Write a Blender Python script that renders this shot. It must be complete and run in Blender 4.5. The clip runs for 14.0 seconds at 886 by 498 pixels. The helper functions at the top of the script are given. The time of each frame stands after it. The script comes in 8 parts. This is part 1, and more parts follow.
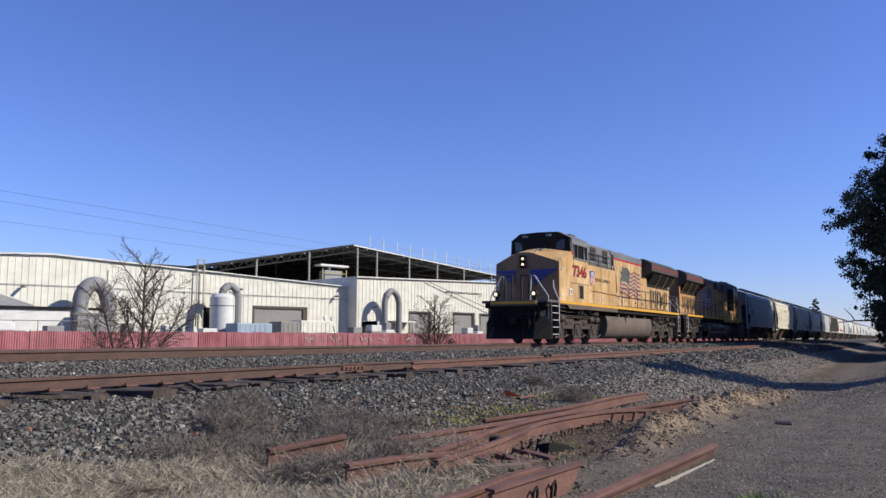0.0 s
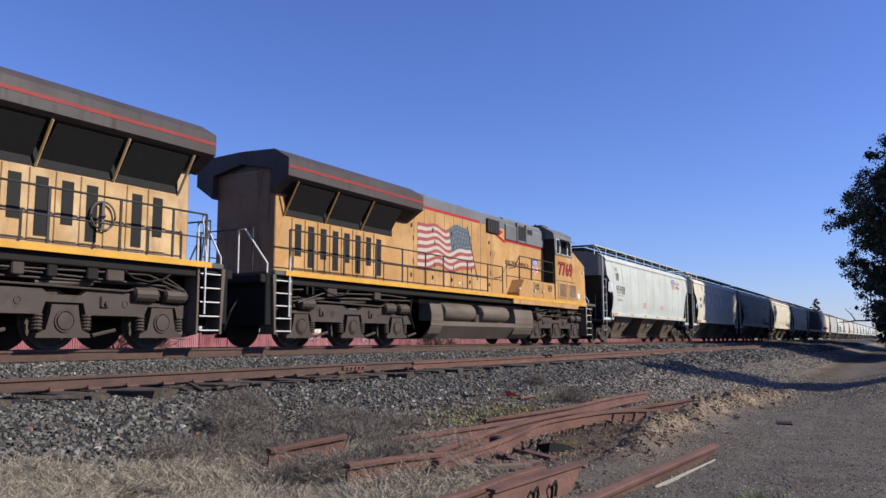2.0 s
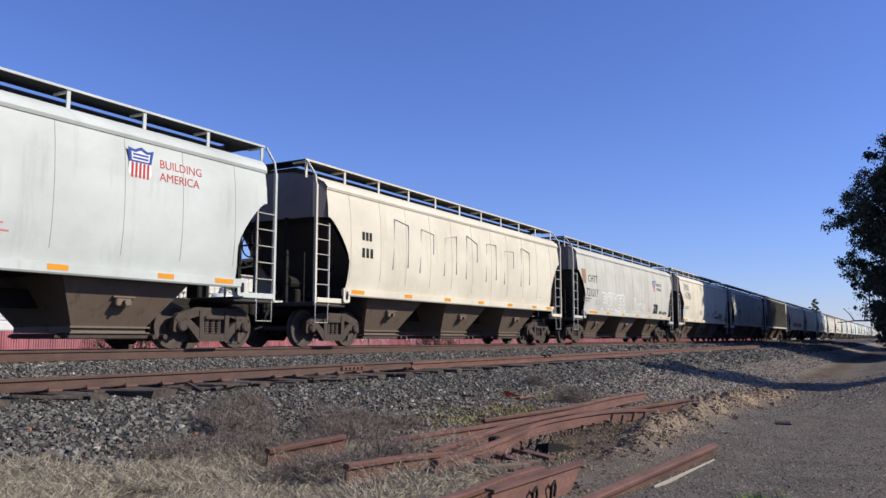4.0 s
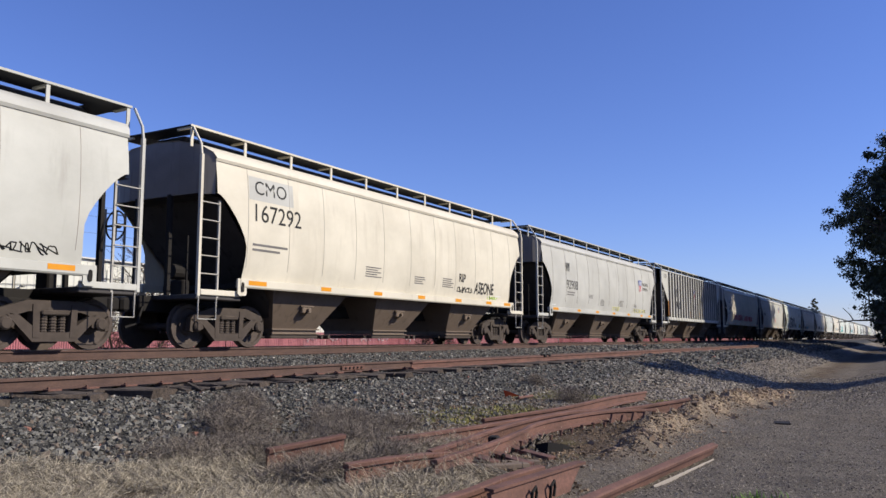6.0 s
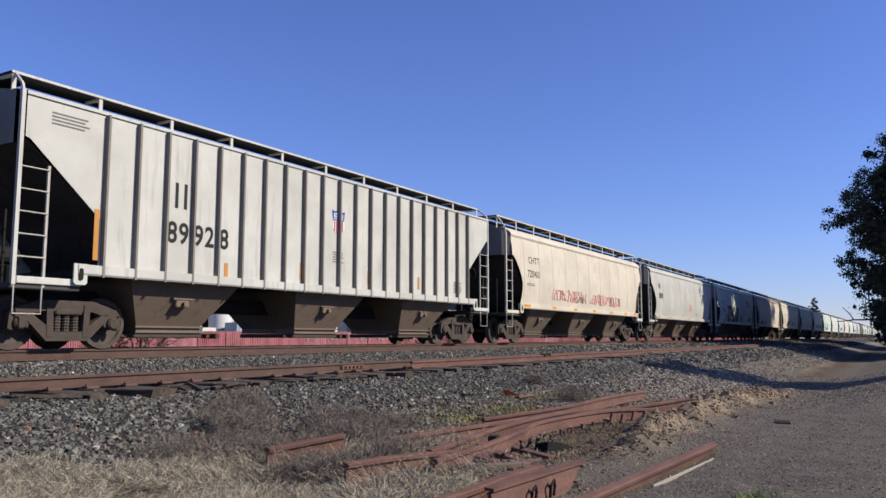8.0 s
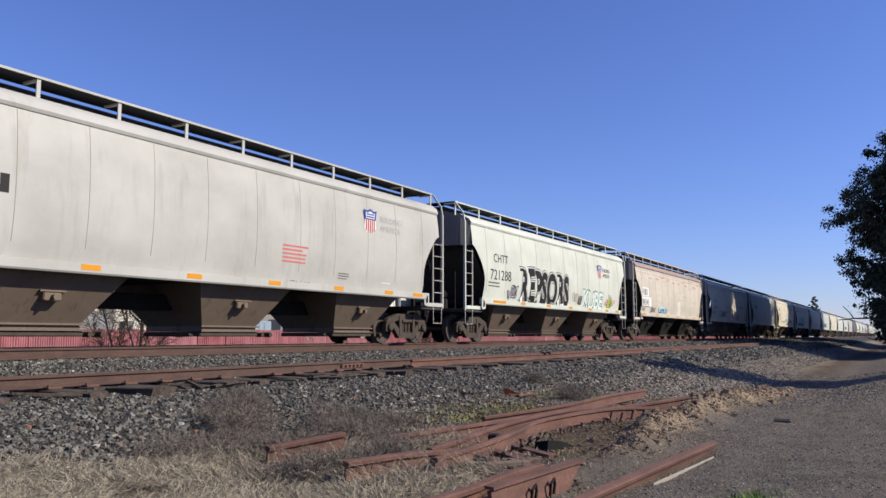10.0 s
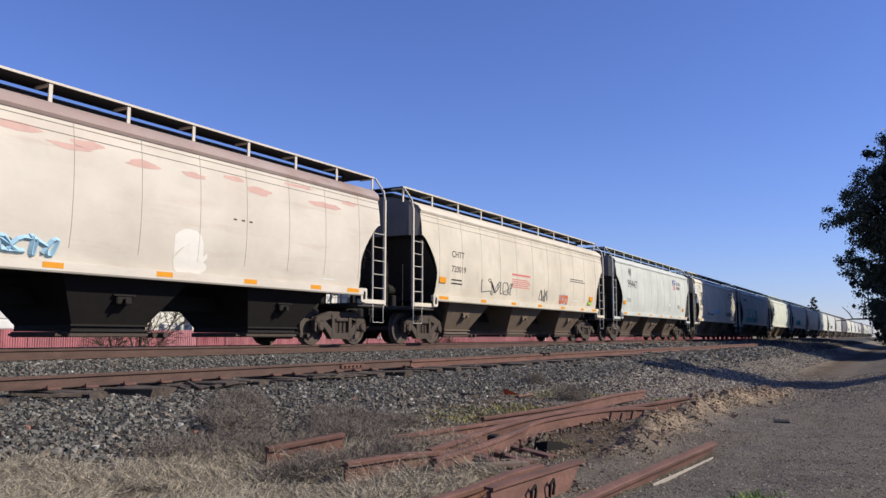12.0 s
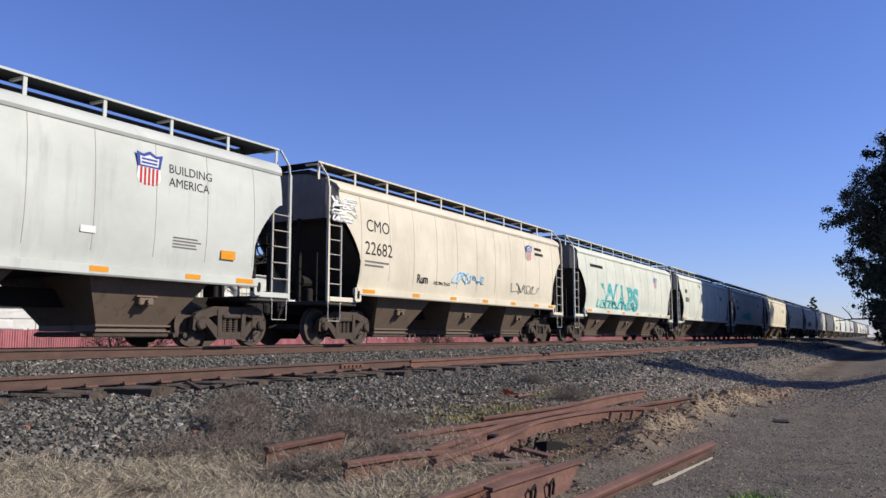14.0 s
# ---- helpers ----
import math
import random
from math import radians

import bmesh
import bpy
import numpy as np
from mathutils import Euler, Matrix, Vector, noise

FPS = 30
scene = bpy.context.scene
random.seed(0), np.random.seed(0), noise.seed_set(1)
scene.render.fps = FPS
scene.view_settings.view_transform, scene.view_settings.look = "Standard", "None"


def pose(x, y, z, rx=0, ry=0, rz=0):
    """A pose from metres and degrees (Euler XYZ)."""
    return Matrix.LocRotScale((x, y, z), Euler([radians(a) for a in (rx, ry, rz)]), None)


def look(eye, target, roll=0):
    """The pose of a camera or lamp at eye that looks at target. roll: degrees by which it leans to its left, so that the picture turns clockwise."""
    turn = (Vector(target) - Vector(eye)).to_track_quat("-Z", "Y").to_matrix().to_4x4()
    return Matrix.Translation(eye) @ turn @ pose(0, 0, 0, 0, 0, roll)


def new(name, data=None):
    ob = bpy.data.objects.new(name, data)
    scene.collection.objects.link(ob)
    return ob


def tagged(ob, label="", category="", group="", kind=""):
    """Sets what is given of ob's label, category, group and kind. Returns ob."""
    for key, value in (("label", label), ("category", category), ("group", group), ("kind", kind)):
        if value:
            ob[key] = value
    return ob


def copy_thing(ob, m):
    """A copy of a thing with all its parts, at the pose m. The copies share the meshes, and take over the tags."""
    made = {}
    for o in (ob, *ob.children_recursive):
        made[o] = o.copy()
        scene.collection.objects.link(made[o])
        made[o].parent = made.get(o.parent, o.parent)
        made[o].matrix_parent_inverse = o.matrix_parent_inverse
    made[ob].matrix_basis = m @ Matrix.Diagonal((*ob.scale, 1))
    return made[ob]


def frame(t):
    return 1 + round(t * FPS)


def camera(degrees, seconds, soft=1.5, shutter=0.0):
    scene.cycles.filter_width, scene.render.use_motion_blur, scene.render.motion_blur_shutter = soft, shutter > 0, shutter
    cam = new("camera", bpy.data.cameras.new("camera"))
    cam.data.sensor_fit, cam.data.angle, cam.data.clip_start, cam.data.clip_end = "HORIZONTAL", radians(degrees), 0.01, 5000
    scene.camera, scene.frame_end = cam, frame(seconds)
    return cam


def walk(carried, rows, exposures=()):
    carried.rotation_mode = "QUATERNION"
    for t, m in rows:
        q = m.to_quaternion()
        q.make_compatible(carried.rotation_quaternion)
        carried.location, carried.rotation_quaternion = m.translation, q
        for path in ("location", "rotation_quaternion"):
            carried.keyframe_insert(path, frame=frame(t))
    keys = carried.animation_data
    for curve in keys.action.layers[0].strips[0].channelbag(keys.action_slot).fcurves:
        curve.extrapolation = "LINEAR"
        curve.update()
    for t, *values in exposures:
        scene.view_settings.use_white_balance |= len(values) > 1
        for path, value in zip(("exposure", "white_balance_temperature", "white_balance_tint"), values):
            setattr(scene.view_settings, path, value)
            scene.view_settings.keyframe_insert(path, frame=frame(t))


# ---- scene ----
# ---------------------------------------------------------------- camera
# World: x runs along the main track, y across it away from the camera, z up.
EYE = Vector((0.0, 0.0, 1.25))
YAW, PITCH, FOCAL = radians(30.13), radians(6.36), 1404.5
cam = camera(58.34, 14.0, soft=1.5)


def aim(dx, dy):
    """Camera pose for a picture that has drifted by dx, dy."""
    a, b = -dx / FOCAL, dy / FOCAL
    fz = math.cos(PITCH) - b * math.sin(PITCH)
    up = math.sin(PITCH) + b * math.cos(PITCH)
    way = Vector((fz * math.cos(YAW) + a * math.sin(YAW), fz * math.sin(YAW) - a * math.cos(YAW), up))
    return look(EYE, EYE + way * 10)


walk(cam, [(0.0, aim(1.5, 1.3)), (0.6, aim(2.8, 1.5)), (2.0, aim(2.6, 1.5)), (3.2, aim(1.4, 1.5)), (5.3, aim(0.3, 1.4)),
           (6.2, aim(0.0, 0.8)), (7.0, aim(0.0, 0.0)), (8.2, aim(0.0, -0.2)), (10.3, aim(0.0, -2.8)), (11.0, aim(-0.1, -2.8)),
           (11.6, aim(-0.6, -1.7)), (12.5, aim(-1.2, -1.6)), (14.0, aim(-1.6, -1.6))],
     exposures=[(0.0, 0.33, 6250, 10), (3.2, 0.33, 6250, 10), (5.5, 0.33, 6400, 10), (14.0, 0.33, 6500, 10)])

# ---------------------------------------------------------------- daylight
SUN_EL, SUN_DIR = radians(34), Vector((0.35, -0.937, 0)).normalized()
world = bpy.data.worlds.new("sky")
scene.world = world
world.use_nodes = True
wn = world.node_tree.nodes
sky = wn.new("ShaderNodeTexSky")
sky.sky_type = "NISHITA"
sky.sun_disc = False
sky.sun_elevation = SUN_EL
sky.sun_rotation = math.atan2(SUN_DIR.x, SUN_DIR.y)
sky.altitude = 50
sky.air_density, sky.dust_density, sky.ozone_density = 1.1, 0.0, 2.0
tint = wn.new("ShaderNodeMix")
tint.data_type, tint.blend_type = "RGBA", "MULTIPLY"
tint.inputs[0].default_value = 1.0
tint.inputs[7].default_value = (0.78, 0.90, 1.57, 1)
world.node_tree.links.new(sky.outputs[0], tint.inputs[6])
world.node_tree.links.new(tint.outputs[2], wn["Background"].inputs[0])
wn["Background"].inputs[1].default_value = 0.075
sun = new("sun", bpy.data.lights.new("sun", "SUN"))
sun.data.energy, sun.data.angle, sun.data.color = 5.0, radians(0.53), (1.0, 0.915, 0.77)
sun.matrix_world = look(Vector((0, 0, 0)), -(SUN_DIR * math.cos(SUN_EL) + Vector((0, 0, math.sin(SUN_EL)))))
# ---------------------------------------------------------------- mesh tools
class Build:
    """Vertices and faces of one mesh."""

    def __init__(self):
        self.v, self.f = [], []

    def quad(self, *pts):
        n = len(self.v)
        self.v += [tuple(p) for p in pts]
        self.f.append(tuple(range(n, n + len(pts))))
        return self

    def box(self, x0, x1, y0, y1, z0, z1, bev=0.0):
        """A box; bev chamfers its edges."""
        if x0 > x1: x0, x1 = x1, x0
        if y0 > y1: y0, y1 = y1, y0
        if z0 > z1: z0, z1 = z1, z0
        if bev <= 0:
            n = len(self.v)
            self.v += [(x, y, z) for x in (x0, x1) for y in (y0, y1) for z in (z0, z1)]
            self.f += [tuple(n + i for i in q) for q in ((0, 1, 3, 2), (4, 6, 7, 5), (0, 4, 5, 1), (2, 3, 7, 6), (0, 2, 6, 4), (1, 5, 7, 3))]
            return self
        b = min(bev, (x1 - x0) * 0.45, (y1 - y0) * 0.45, (z1 - z0) * 0.45)
        ring = lambda z, i: [(x0 + i + b, y0 + i, z), (x1 - i - b, y0 + i, z), (x1 - i, y0 + i + b, z), (x1 - i, y1 - i - b, z),
                             (x1 - i - b, y1 - i, z), (x0 + i + b, y1 - i, z), (x0 + i, y1 - i - b, z), (x0 + i, y0 + i + b, z)]
        return self.loft([ring(z0, b * 0.8), ring(z0 + b, 0), ring(z1 - b, 0), ring(z1, b * 0.8)], caps=True)

    def loft(self, rings, caps=True, closed=True):
        n, k = len(self.v), len(rings[0])
        for r in rings:
            self.v += [tuple(p) for p in r]
        for i in range(len(rings) - 1):
            for j in range(k if closed else k - 1):
                a, b = n + i * k + j, n + i * k + (j + 1) % k
                self.f.append((a, b, b + k, a + k))
        if caps:
            self.f.append(tuple(n + j for j in reversed(range(k))))
            self.f.append(tuple(n + (len(rings) - 1) * k + j for j in range(k)))
        return self

    def tube(self, pts, r, k=6, r1=None):
        """A round bar through the points."""
        pts = [Vector(p) for p in pts]
        r1 = r if r1 is None else r1
        rings, side = [], None
        for i, p in enumerate(pts):
            d = (pts[min(i + 1, len(pts) - 1)] - pts[max(i - 1, 0)]).normalized()
            if side is None:
                side = d.orthogonal().normalized()
            side = (side - d * side.dot(d)).normalized()
            up = d.cross(side)
            rad = r + (r1 - r) * i / max(1, len(pts) - 1)
            rings.append([p + (side * math.cos(6.2832 * j / k) + up * math.sin(6.2832 * j / k)) * rad for j in range(k)])
        return self.loft(rings)

    def cyl(self, c, axis, r, h, k=16, r1=None):
        """A cylinder from c along axis 'x', 'y' or 'z' for h."""
        d = {"x": Vector((h, 0, 0)), "y": Vector((0, h, 0)), "z": Vector((0, 0, h))}[axis]
        return self.tube([Vector(c), Vector(c) + d], r, k, r1)

    def turned(self, c, axis, prof, k=20):
        """A turned solid: prof holds (distance along the axis, radius)."""
        rings = []
        for a, r in prof:
            ring = []
            for j in range(k):
                u, w = r * math.cos(6.2832 * j / k), r * math.sin(6.2832 * j / k)
                ring.append({"x": (c[0] + a, c[1] + u, c[2] + w), "y": (c[0] + u, c[1] + a, c[2] + w), "z": (c[0] + u, c[1] + w, c[2] + a)}[axis])
            rings.append(ring)
        return self.loft(rings)

    def plate(self, outline, y0, y1):
        """A plate with an outline in x and z between y0 and y1."""
        return self.loft([[(x, y0, z) for x, z in outline], [(x, y1, z) for x, z in outline]])

    def along(self, outline, x0, x1):
        """A bar with an outline in y and z between x0 and x1."""
        return self.loft([[(x0, y, z) for y, z in outline], [(x1, y, z) for y, z in outline]])

    def sheet(self, rows):
        """A sheet through rows of points."""
        n, k = len(self.v), len(rows[0])
        for r in rows:
            self.v += [tuple(p) for p in r]
        for i in range(len(rows) - 1):
            for j in range(k - 1):
                a = n + i * k + j
                self.f.append((a, a + 1, a + k + 1, a + k))
        return self

    def moved(self, m):
        self.v = [tuple(m @ Vector(p)) for p in self.v]
        return self

    def add(self, other):
        n = len(self.v)
        self.v += other.v
        self.f += [tuple(i + n for i in q) for q in other.f]
        return self

    def mesh(self, name, material, smooth=False):
        me = bpy.data.meshes.new(name)
        me.from_pydata(self.v, [], self.f)
        me.materials.append(material)
        bm = bmesh.new()
        bm.from_mesh(me)
        bmesh.ops.recalc_face_normals(bm, faces=bm.faces)
        bm.to_mesh(me)
        bm.free()
        if smooth:
            me.polygons.foreach_set("use_smooth", [True] * len(me.polygons))
            me.set_sharp_from_angle(angle=radians(38))
        return me


def part(name, b, material, parent=None, label="", smooth=False, m=None):
    """Links a Build (or a ready mesh) as one mesh object under parent."""
    ob = new(name, b.mesh(name, material, smooth) if isinstance(b, Build) else b)
    if parent is not None:
        ob.parent = parent
    if m is not None:
        ob.matrix_basis = m
    if label:
        ob["label"] = label
    return ob


def thing(name, label, category, m=None, group="", kind=""):
    ob = new(name)
    ob.empty_display_size = 0.2
    if m is not None:
        ob.matrix_basis = m
    return tagged(ob, label, category, group, kind)


def words(text, size, material, thick=0.004, bold=0.0, squeeze=1.0):
    """Flat lettering as a mesh, in x and z, facing -y, from its lower left corner."""
    cu = bpy.data.curves.new("lettering", "FONT")
    cu.body, cu.size, cu.extrude, cu.offset = text, size, thick, bold
    cu.resolution_u = 3
    ob = bpy.data.objects.new("lettering", cu)
    me = bpy.data.meshes.new_from_object(ob)
    bpy.data.objects.remove(ob)
    bpy.data.curves.remove(cu)
    me.transform(Matrix(((squeeze, 0, 0, 0), (0, 0, -1, 0), (0, 1, 0, 0), (0, 0, 0, 1))))
    me.materials.clear()
    me.materials.append(material)
    return me


# ---------------------------------------------------------------- materials
def rgb(h):
    """A colour from its sRGB hex code."""
    c = [int(h[i:i + 2], 16) / 255 for i in (0, 2, 4)]
    return tuple(x / 12.92 if x <= 0.04045 else ((x + 0.055) / 1.055) ** 2.4 for x in c) + (1,)


class Shade:
    """A small builder for node materials."""

    def __init__(self, name, rough=0.6, metal=0.0, space="Object"):
        self.m = bpy.data.materials.new(name)
        self.m.use_nodes = True
        self.t = self.m.node_tree
        self.b = self.t.nodes["Principled BSDF"]
        self.b.inputs["Roughness"].default_value = rough
        self.b.inputs["Metallic"].default_value = metal
        self.c = self.t.nodes.new("ShaderNodeTexCoord").outputs[space]

    def node(self, kind, **kw):
        n = self.t.nodes.new(kind)
        for k, v in kw.items():
            n.inputs[k].default_value = v
        return n

    def link(self, a, b):
        self.t.links.new(a, b)

    def noise(self, scale, detail=4.0, stretch=(1, 1, 1), rough=0.55):
        mp = self.node("ShaderNodeMapping", Scale=stretch)
        self.link(self.c, mp.inputs[0])
        n = self.node("ShaderNodeTexNoise", Scale=scale, Detail=detail, Roughness=rough)
        self.link(mp.outputs[0], n.inputs[0])
        return n.outputs[0]

    def ramp(self, fac, lo, hi):
        n = self.node("ShaderNodeMapRange")
        n.inputs[1].default_value, n.inputs[2].default_value = lo, hi
        self.link(fac, n.inputs[0])
        return n.outputs[0]

    def mix(self, fac, a, b):
        n = self.t.nodes.new("ShaderNodeMix")
        n.data_type = "RGBA"
        for s, v in ((0, fac), (6, a), (7, b)):
            if isinstance(v, (int, float, tuple)):
                n.inputs[s].default_value = v
            else:
                self.link(v, n.inputs[s])
        return n.outputs[2]

    def math(self, op, a, b=0.0):
        n = self.t.nodes.new("ShaderNodeMath")
        n.operation = op
        for i, v in enumerate((a, b)):
            if isinstance(v, (int, float)):
                n.inputs[i].default_value = v
            else:
                self.link(v, n.inputs[i])
        return n.outputs[0]

    def random(self):
        return self.t.nodes.new("ShaderNodeObjectInfo").outputs["Random"]

    def island(self):
        return self.t.nodes.new("ShaderNodeNewGeometry").outputs["Random Per Island"]

    def axis(self, k):
        n = self.t.nodes.new("ShaderNodeSeparateXYZ")
        self.link(self.c, n.inputs[0])
        return n.outputs[k]

    def bump(self, height, strength=0.3, distance=0.01):
        n = self.node("ShaderNodeBump", Strength=strength, Distance=distance)
        self.link(height, n.inputs["Height"])
        self.link(n.outputs[0], self.b.inputs["Normal"])
        return self

    def colour(self, c):
        if isinstance(c, tuple):
            self.b.inputs["Base Color"].default_value = c
        else:
            self.link(c, self.b.inputs["Base Color"])
        return self


def paint(name, base, dirt=(0.10, 0.07, 0.05, 1), amount=0.5, rough=0.5, streak=(6, 6, 0.7), metal=0.0, space="Object", fine=0.08, pale=None):
    """Painted metal with run-down streaks, blotches and a little grain."""
    s = Shade(name, rough, metal, space)
    s.b.inputs["Specular IOR Level"].default_value = 0.25
    st = s.ramp(s.noise(1.0, 6, streak, 0.62), 0.52, 0.80)
    bl = s.ramp(s.noise(0.55, 5, (1, 1, 1.6)), 0.42, 0.75)
    gr = s.noise(40, 3)
    f = s.math("MULTIPLY", s.math("MAXIMUM", st, s.math("MULTIPLY", bl, 0.55)), amount)
    lo, hi = tuple(c * (1 - fine) for c in base[:3]) + (1,), tuple(min(1, c * (1 + fine)) for c in base[:3]) + (1,)
    fade = s.ramp(s.noise(0.7, 6, (1, 1, 1.2), 0.6), 0.3, 0.7)
    body = s.mix(fade, tuple(c * 0.84 for c in base[:3]) + (1,), tuple(min(1, c * 1.08 + 0.02) for c in base[:3]) + (1,))
    body = s.mix(s.math("MULTIPLY", gr, 0.5), body, s.mix(gr, lo, hi))
    if pale:
        body = s.mix(s.math("MULTIPLY", s.ramp(s.noise(0.9, 7, (1, 1, 0.8), 0.68), 0.44, 0.66), 0.8), body, pale)
    chip = s.ramp(s.noise(9, 8, (1, 1, 1), 0.75), 0.70, 0.76)
    body = s.mix(s.math("MULTIPLY", chip, 0.6 * amount), body, tuple(c * 0.7 for c in dirt[:3]) + (1,))
    s.colour(s.mix(f, body, dirt))
    s.link(s.ramp(f, -1.4, 1.1), s.b.inputs["Roughness"]) if rough > 0.45 else None
    s.bump(s.noise(1.6, 4, (1, 1, 0.45)), 0.16, 0.04)
    return s.m


def plain(name, base, rough=0.6, metal=0.0, vary=0.25, scale=12.0):
    s = Shade(name, rough, metal)
    s.b.inputs["Specular IOR Level"].default_value = 0.25
    n = s.noise(scale, 5)
    s.colour(s.mix(n, tuple(c * (1 - vary) for c in base[:3]) + (1,), tuple(min(1, c * (1 + vary)) for c in base[:3]) + (1,)))
    s.bump(n, 0.15, 0.004)
    return s.m


def rusty(name, a, b, rough=0.85, scale=5.0):
    s = Shade(name, rough)
    n = s.ramp(s.noise(scale, 8, (0.4, 1, 1.4), 0.65), 0.32, 0.68)
    k = s.ramp(s.noise(scale * 9, 3), 0.3, 0.7)
    s.colour(s.mix(s.math("MULTIPLY", k, 0.45), s.mix(n, a, b), tuple(c * 0.45 for c in a[:3]) + (1,)))
    s.bump(s.noise(60, 4), 0.35, 0.004)
    return s.m


WHITE = paint("off_white_paint", rgb("b1b0a7"), rgb("6f675c"), 0.34, streak=(4, 4, 0.5))
CREAM = paint("cream_paint", rgb("c5beac"), rgb("7c6f5c"), 0.30, streak=(4, 4, 0.5))
TAN = paint("faded_tan_paint", rgb("bfb7a6"), rgb("7b6b58"), 0.38, streak=(2.5, 2.5, 0.8))
PINK = paint("faded_pinkish_paint", rgb("bdb6a9"), rgb("9a7f70"), 0.42, streak=(0.5, 3, 3.5))
UNDER = paint("grimy_underframe_paint", rgb("695b4e"), rgb("2f2720"), 0.65)
BLACKISH = plain("dark_grimy_steel", rgb("1c1917"), 0.8, 0.0, 0.4, 6)
TRUCK = plain("dusty_cast_steel", rgb("443c36"), 0.85, 0.0, 0.45, 7)
WHEEL = plain("rusty_wheel_steel", rgb("4b423c"), 0.8, 0.0, 0.4, 8)
TREAD = plain("worn_bright_steel", rgb("827d79"), 0.35, 0.8, 0.15, 20)
YELLOW = paint("armour_yellow_paint", rgb("b0854e"), rgb("5f4630"), 0.75, 0.5, streak=(2.5, 2.5, 1.0), pale=rgb("c39f70"))
DUSTY = paint("dusty_yellow_paint", rgb("b48f5c"), rgb("63503b"), 0.85, 0.5, streak=(2.0, 2.0, 0.7), pale=rgb("cfb58f"))
LOCO_GREY = paint("locomotive_grey_paint", rgb("6b6c6e"), rgb("3e3a37"), 0.6)
RED = plain("red_paint", rgb("a22b31"), 0.5, 0, 0.15, 8)
STRIPE = plain("yellow_sill_paint", rgb("c2923a"), 0.6, 0, 0.3, 3)
BLUE = plain("blue_paint", rgb("293f88"), 0.5, 0, 0.15, 8)
INK = plain("black_lettering_paint", rgb("1e1d1c"), 0.6, 0, 0.2, 8)
CHALK = plain("white_lettering_paint", rgb("cbcbc7"), 0.6, 0, 0.1, 8)
ORANGE = plain("orange_reflective_tape", rgb("c8861c"), 0.4, 0, 0.12, 6)
GLASS = Shade("dark_window_glass", 0.06).colour((0.015, 0.017, 0.02, 1)).m
RAIL = rusty("rusted_rail_steel", rgb("44312a"), rgb("5b4439"))
SCRAP = rusty("old_rust", rgb("4f352b"), rgb("735044"))
SHINE = plain("polished_rail_head", rgb("8e8782"), 0.3, 0.9, 0.15, 9)
# ---------------------------------------------------------------- ground
TRACK_Y, RAIL_Z = 13.70, 1.038       # main track: centre line, height of the rail heads
SIDE_Y, SIDE_Z = 9.0, 0.785          # old siding: its near rail


def smooth(a, b, x):
    t = np.clip((x - a) / (b - a), 0, 1)
    return t * t * (3 - 2 * t)


def lumps(x, y, k):
    """Smooth unevenness from a few sines."""
    return (np.sin(x * 1.3 * k + 1.7 * np.sin(y * 0.9 * k)) + np.sin(y * 1.9 * k + 1.1 * np.sin(x * 0.7 * k) + 2.0)) * 0.5


def ground_z(x, y):
    """Height of the ground."""
    x, y = np.asarray(x, float), np.asarray(y, float)
    toe = 6.2 - 0.5 * smooth(12, 22, x)
    low = 0.10 - 0.34 * smooth(12, 22, x) * smooth(5.6, 3.6, y) * smooth(0.0, 2.4, y) - 0.06 * smooth(16, 26, x)
    bank = 0.545
    z = low + (bank - low) * smooth(toe - 0.6, 8.1, y)
    z = z + (0.86 - 0.575) * smooth(9.3, 11.6, y)          # main ballast shoulder
    z = z - (0.86 - 0.10) * smooth(15.9, 18.2, y)         # far side of the bed
    crest = (y - 2.62 - 0.03 * (x - 11) - 0.10 * lumps(x, y * 0.2, 1.6)) / 0.24
    heap = 0.24 * np.exp(-(((x - 15.5) / 8.0) ** 4 + crest ** 2)) * (1 + 0.5 * lumps(x, y, 3.0) + 0.35 * lumps(x, y, 7.3))
    pit = 0.07 * np.exp(-(((x - 8.3) / 1.1) ** 2 + ((y - 3.1) / 0.45) ** 2))
    z = z + heap - pit + 0.035 * lumps(x, y, 1.0) * smooth(8.1, 5.0, y) * smooth(-1, 1.5, y) + 0.012 * lumps(x, y, 4.1) * smooth(60, 30, np.abs(x))
    z = z + 0.018 * lumps(x + 0.3, y, 9.1) * smooth(7.0, 6.0, y) * smooth(1.9, 2.6, y) * smooth(24, 14, x)
    return z


def spaced(a, b, fine, step):
    """Coordinates that grow sparser away from the stretch a..b."""
    c = list(np.arange(a, b, fine))
    d, k = fine, b
    while k < 2600:
        c.append(k)
        d *= step
        k += d
    d, k = fine, a - fine
    while k > -1400:
        c.insert(0, k)
        d *= step
        k -= d
    return np.array(c)


gx, gy = spaced(-4, 32, 0.14, 1.14), spaced(-2, 19, 0.11, 1.2)
GX, GY = np.meshgrid(gx, gy, indexing="ij")
GZ = ground_z(GX, GY)
gb = Build()
gb.v = [tuple(p) for p in np.stack([GX, GY, GZ], -1).reshape(-1, 3)]
w = len(gy)
gb.f = [(i * w + j, (i + 1) * w + j, (i + 1) * w + j + 1, i * w + j + 1) for i in range(len(gx) - 1) for j in range(w - 1)]


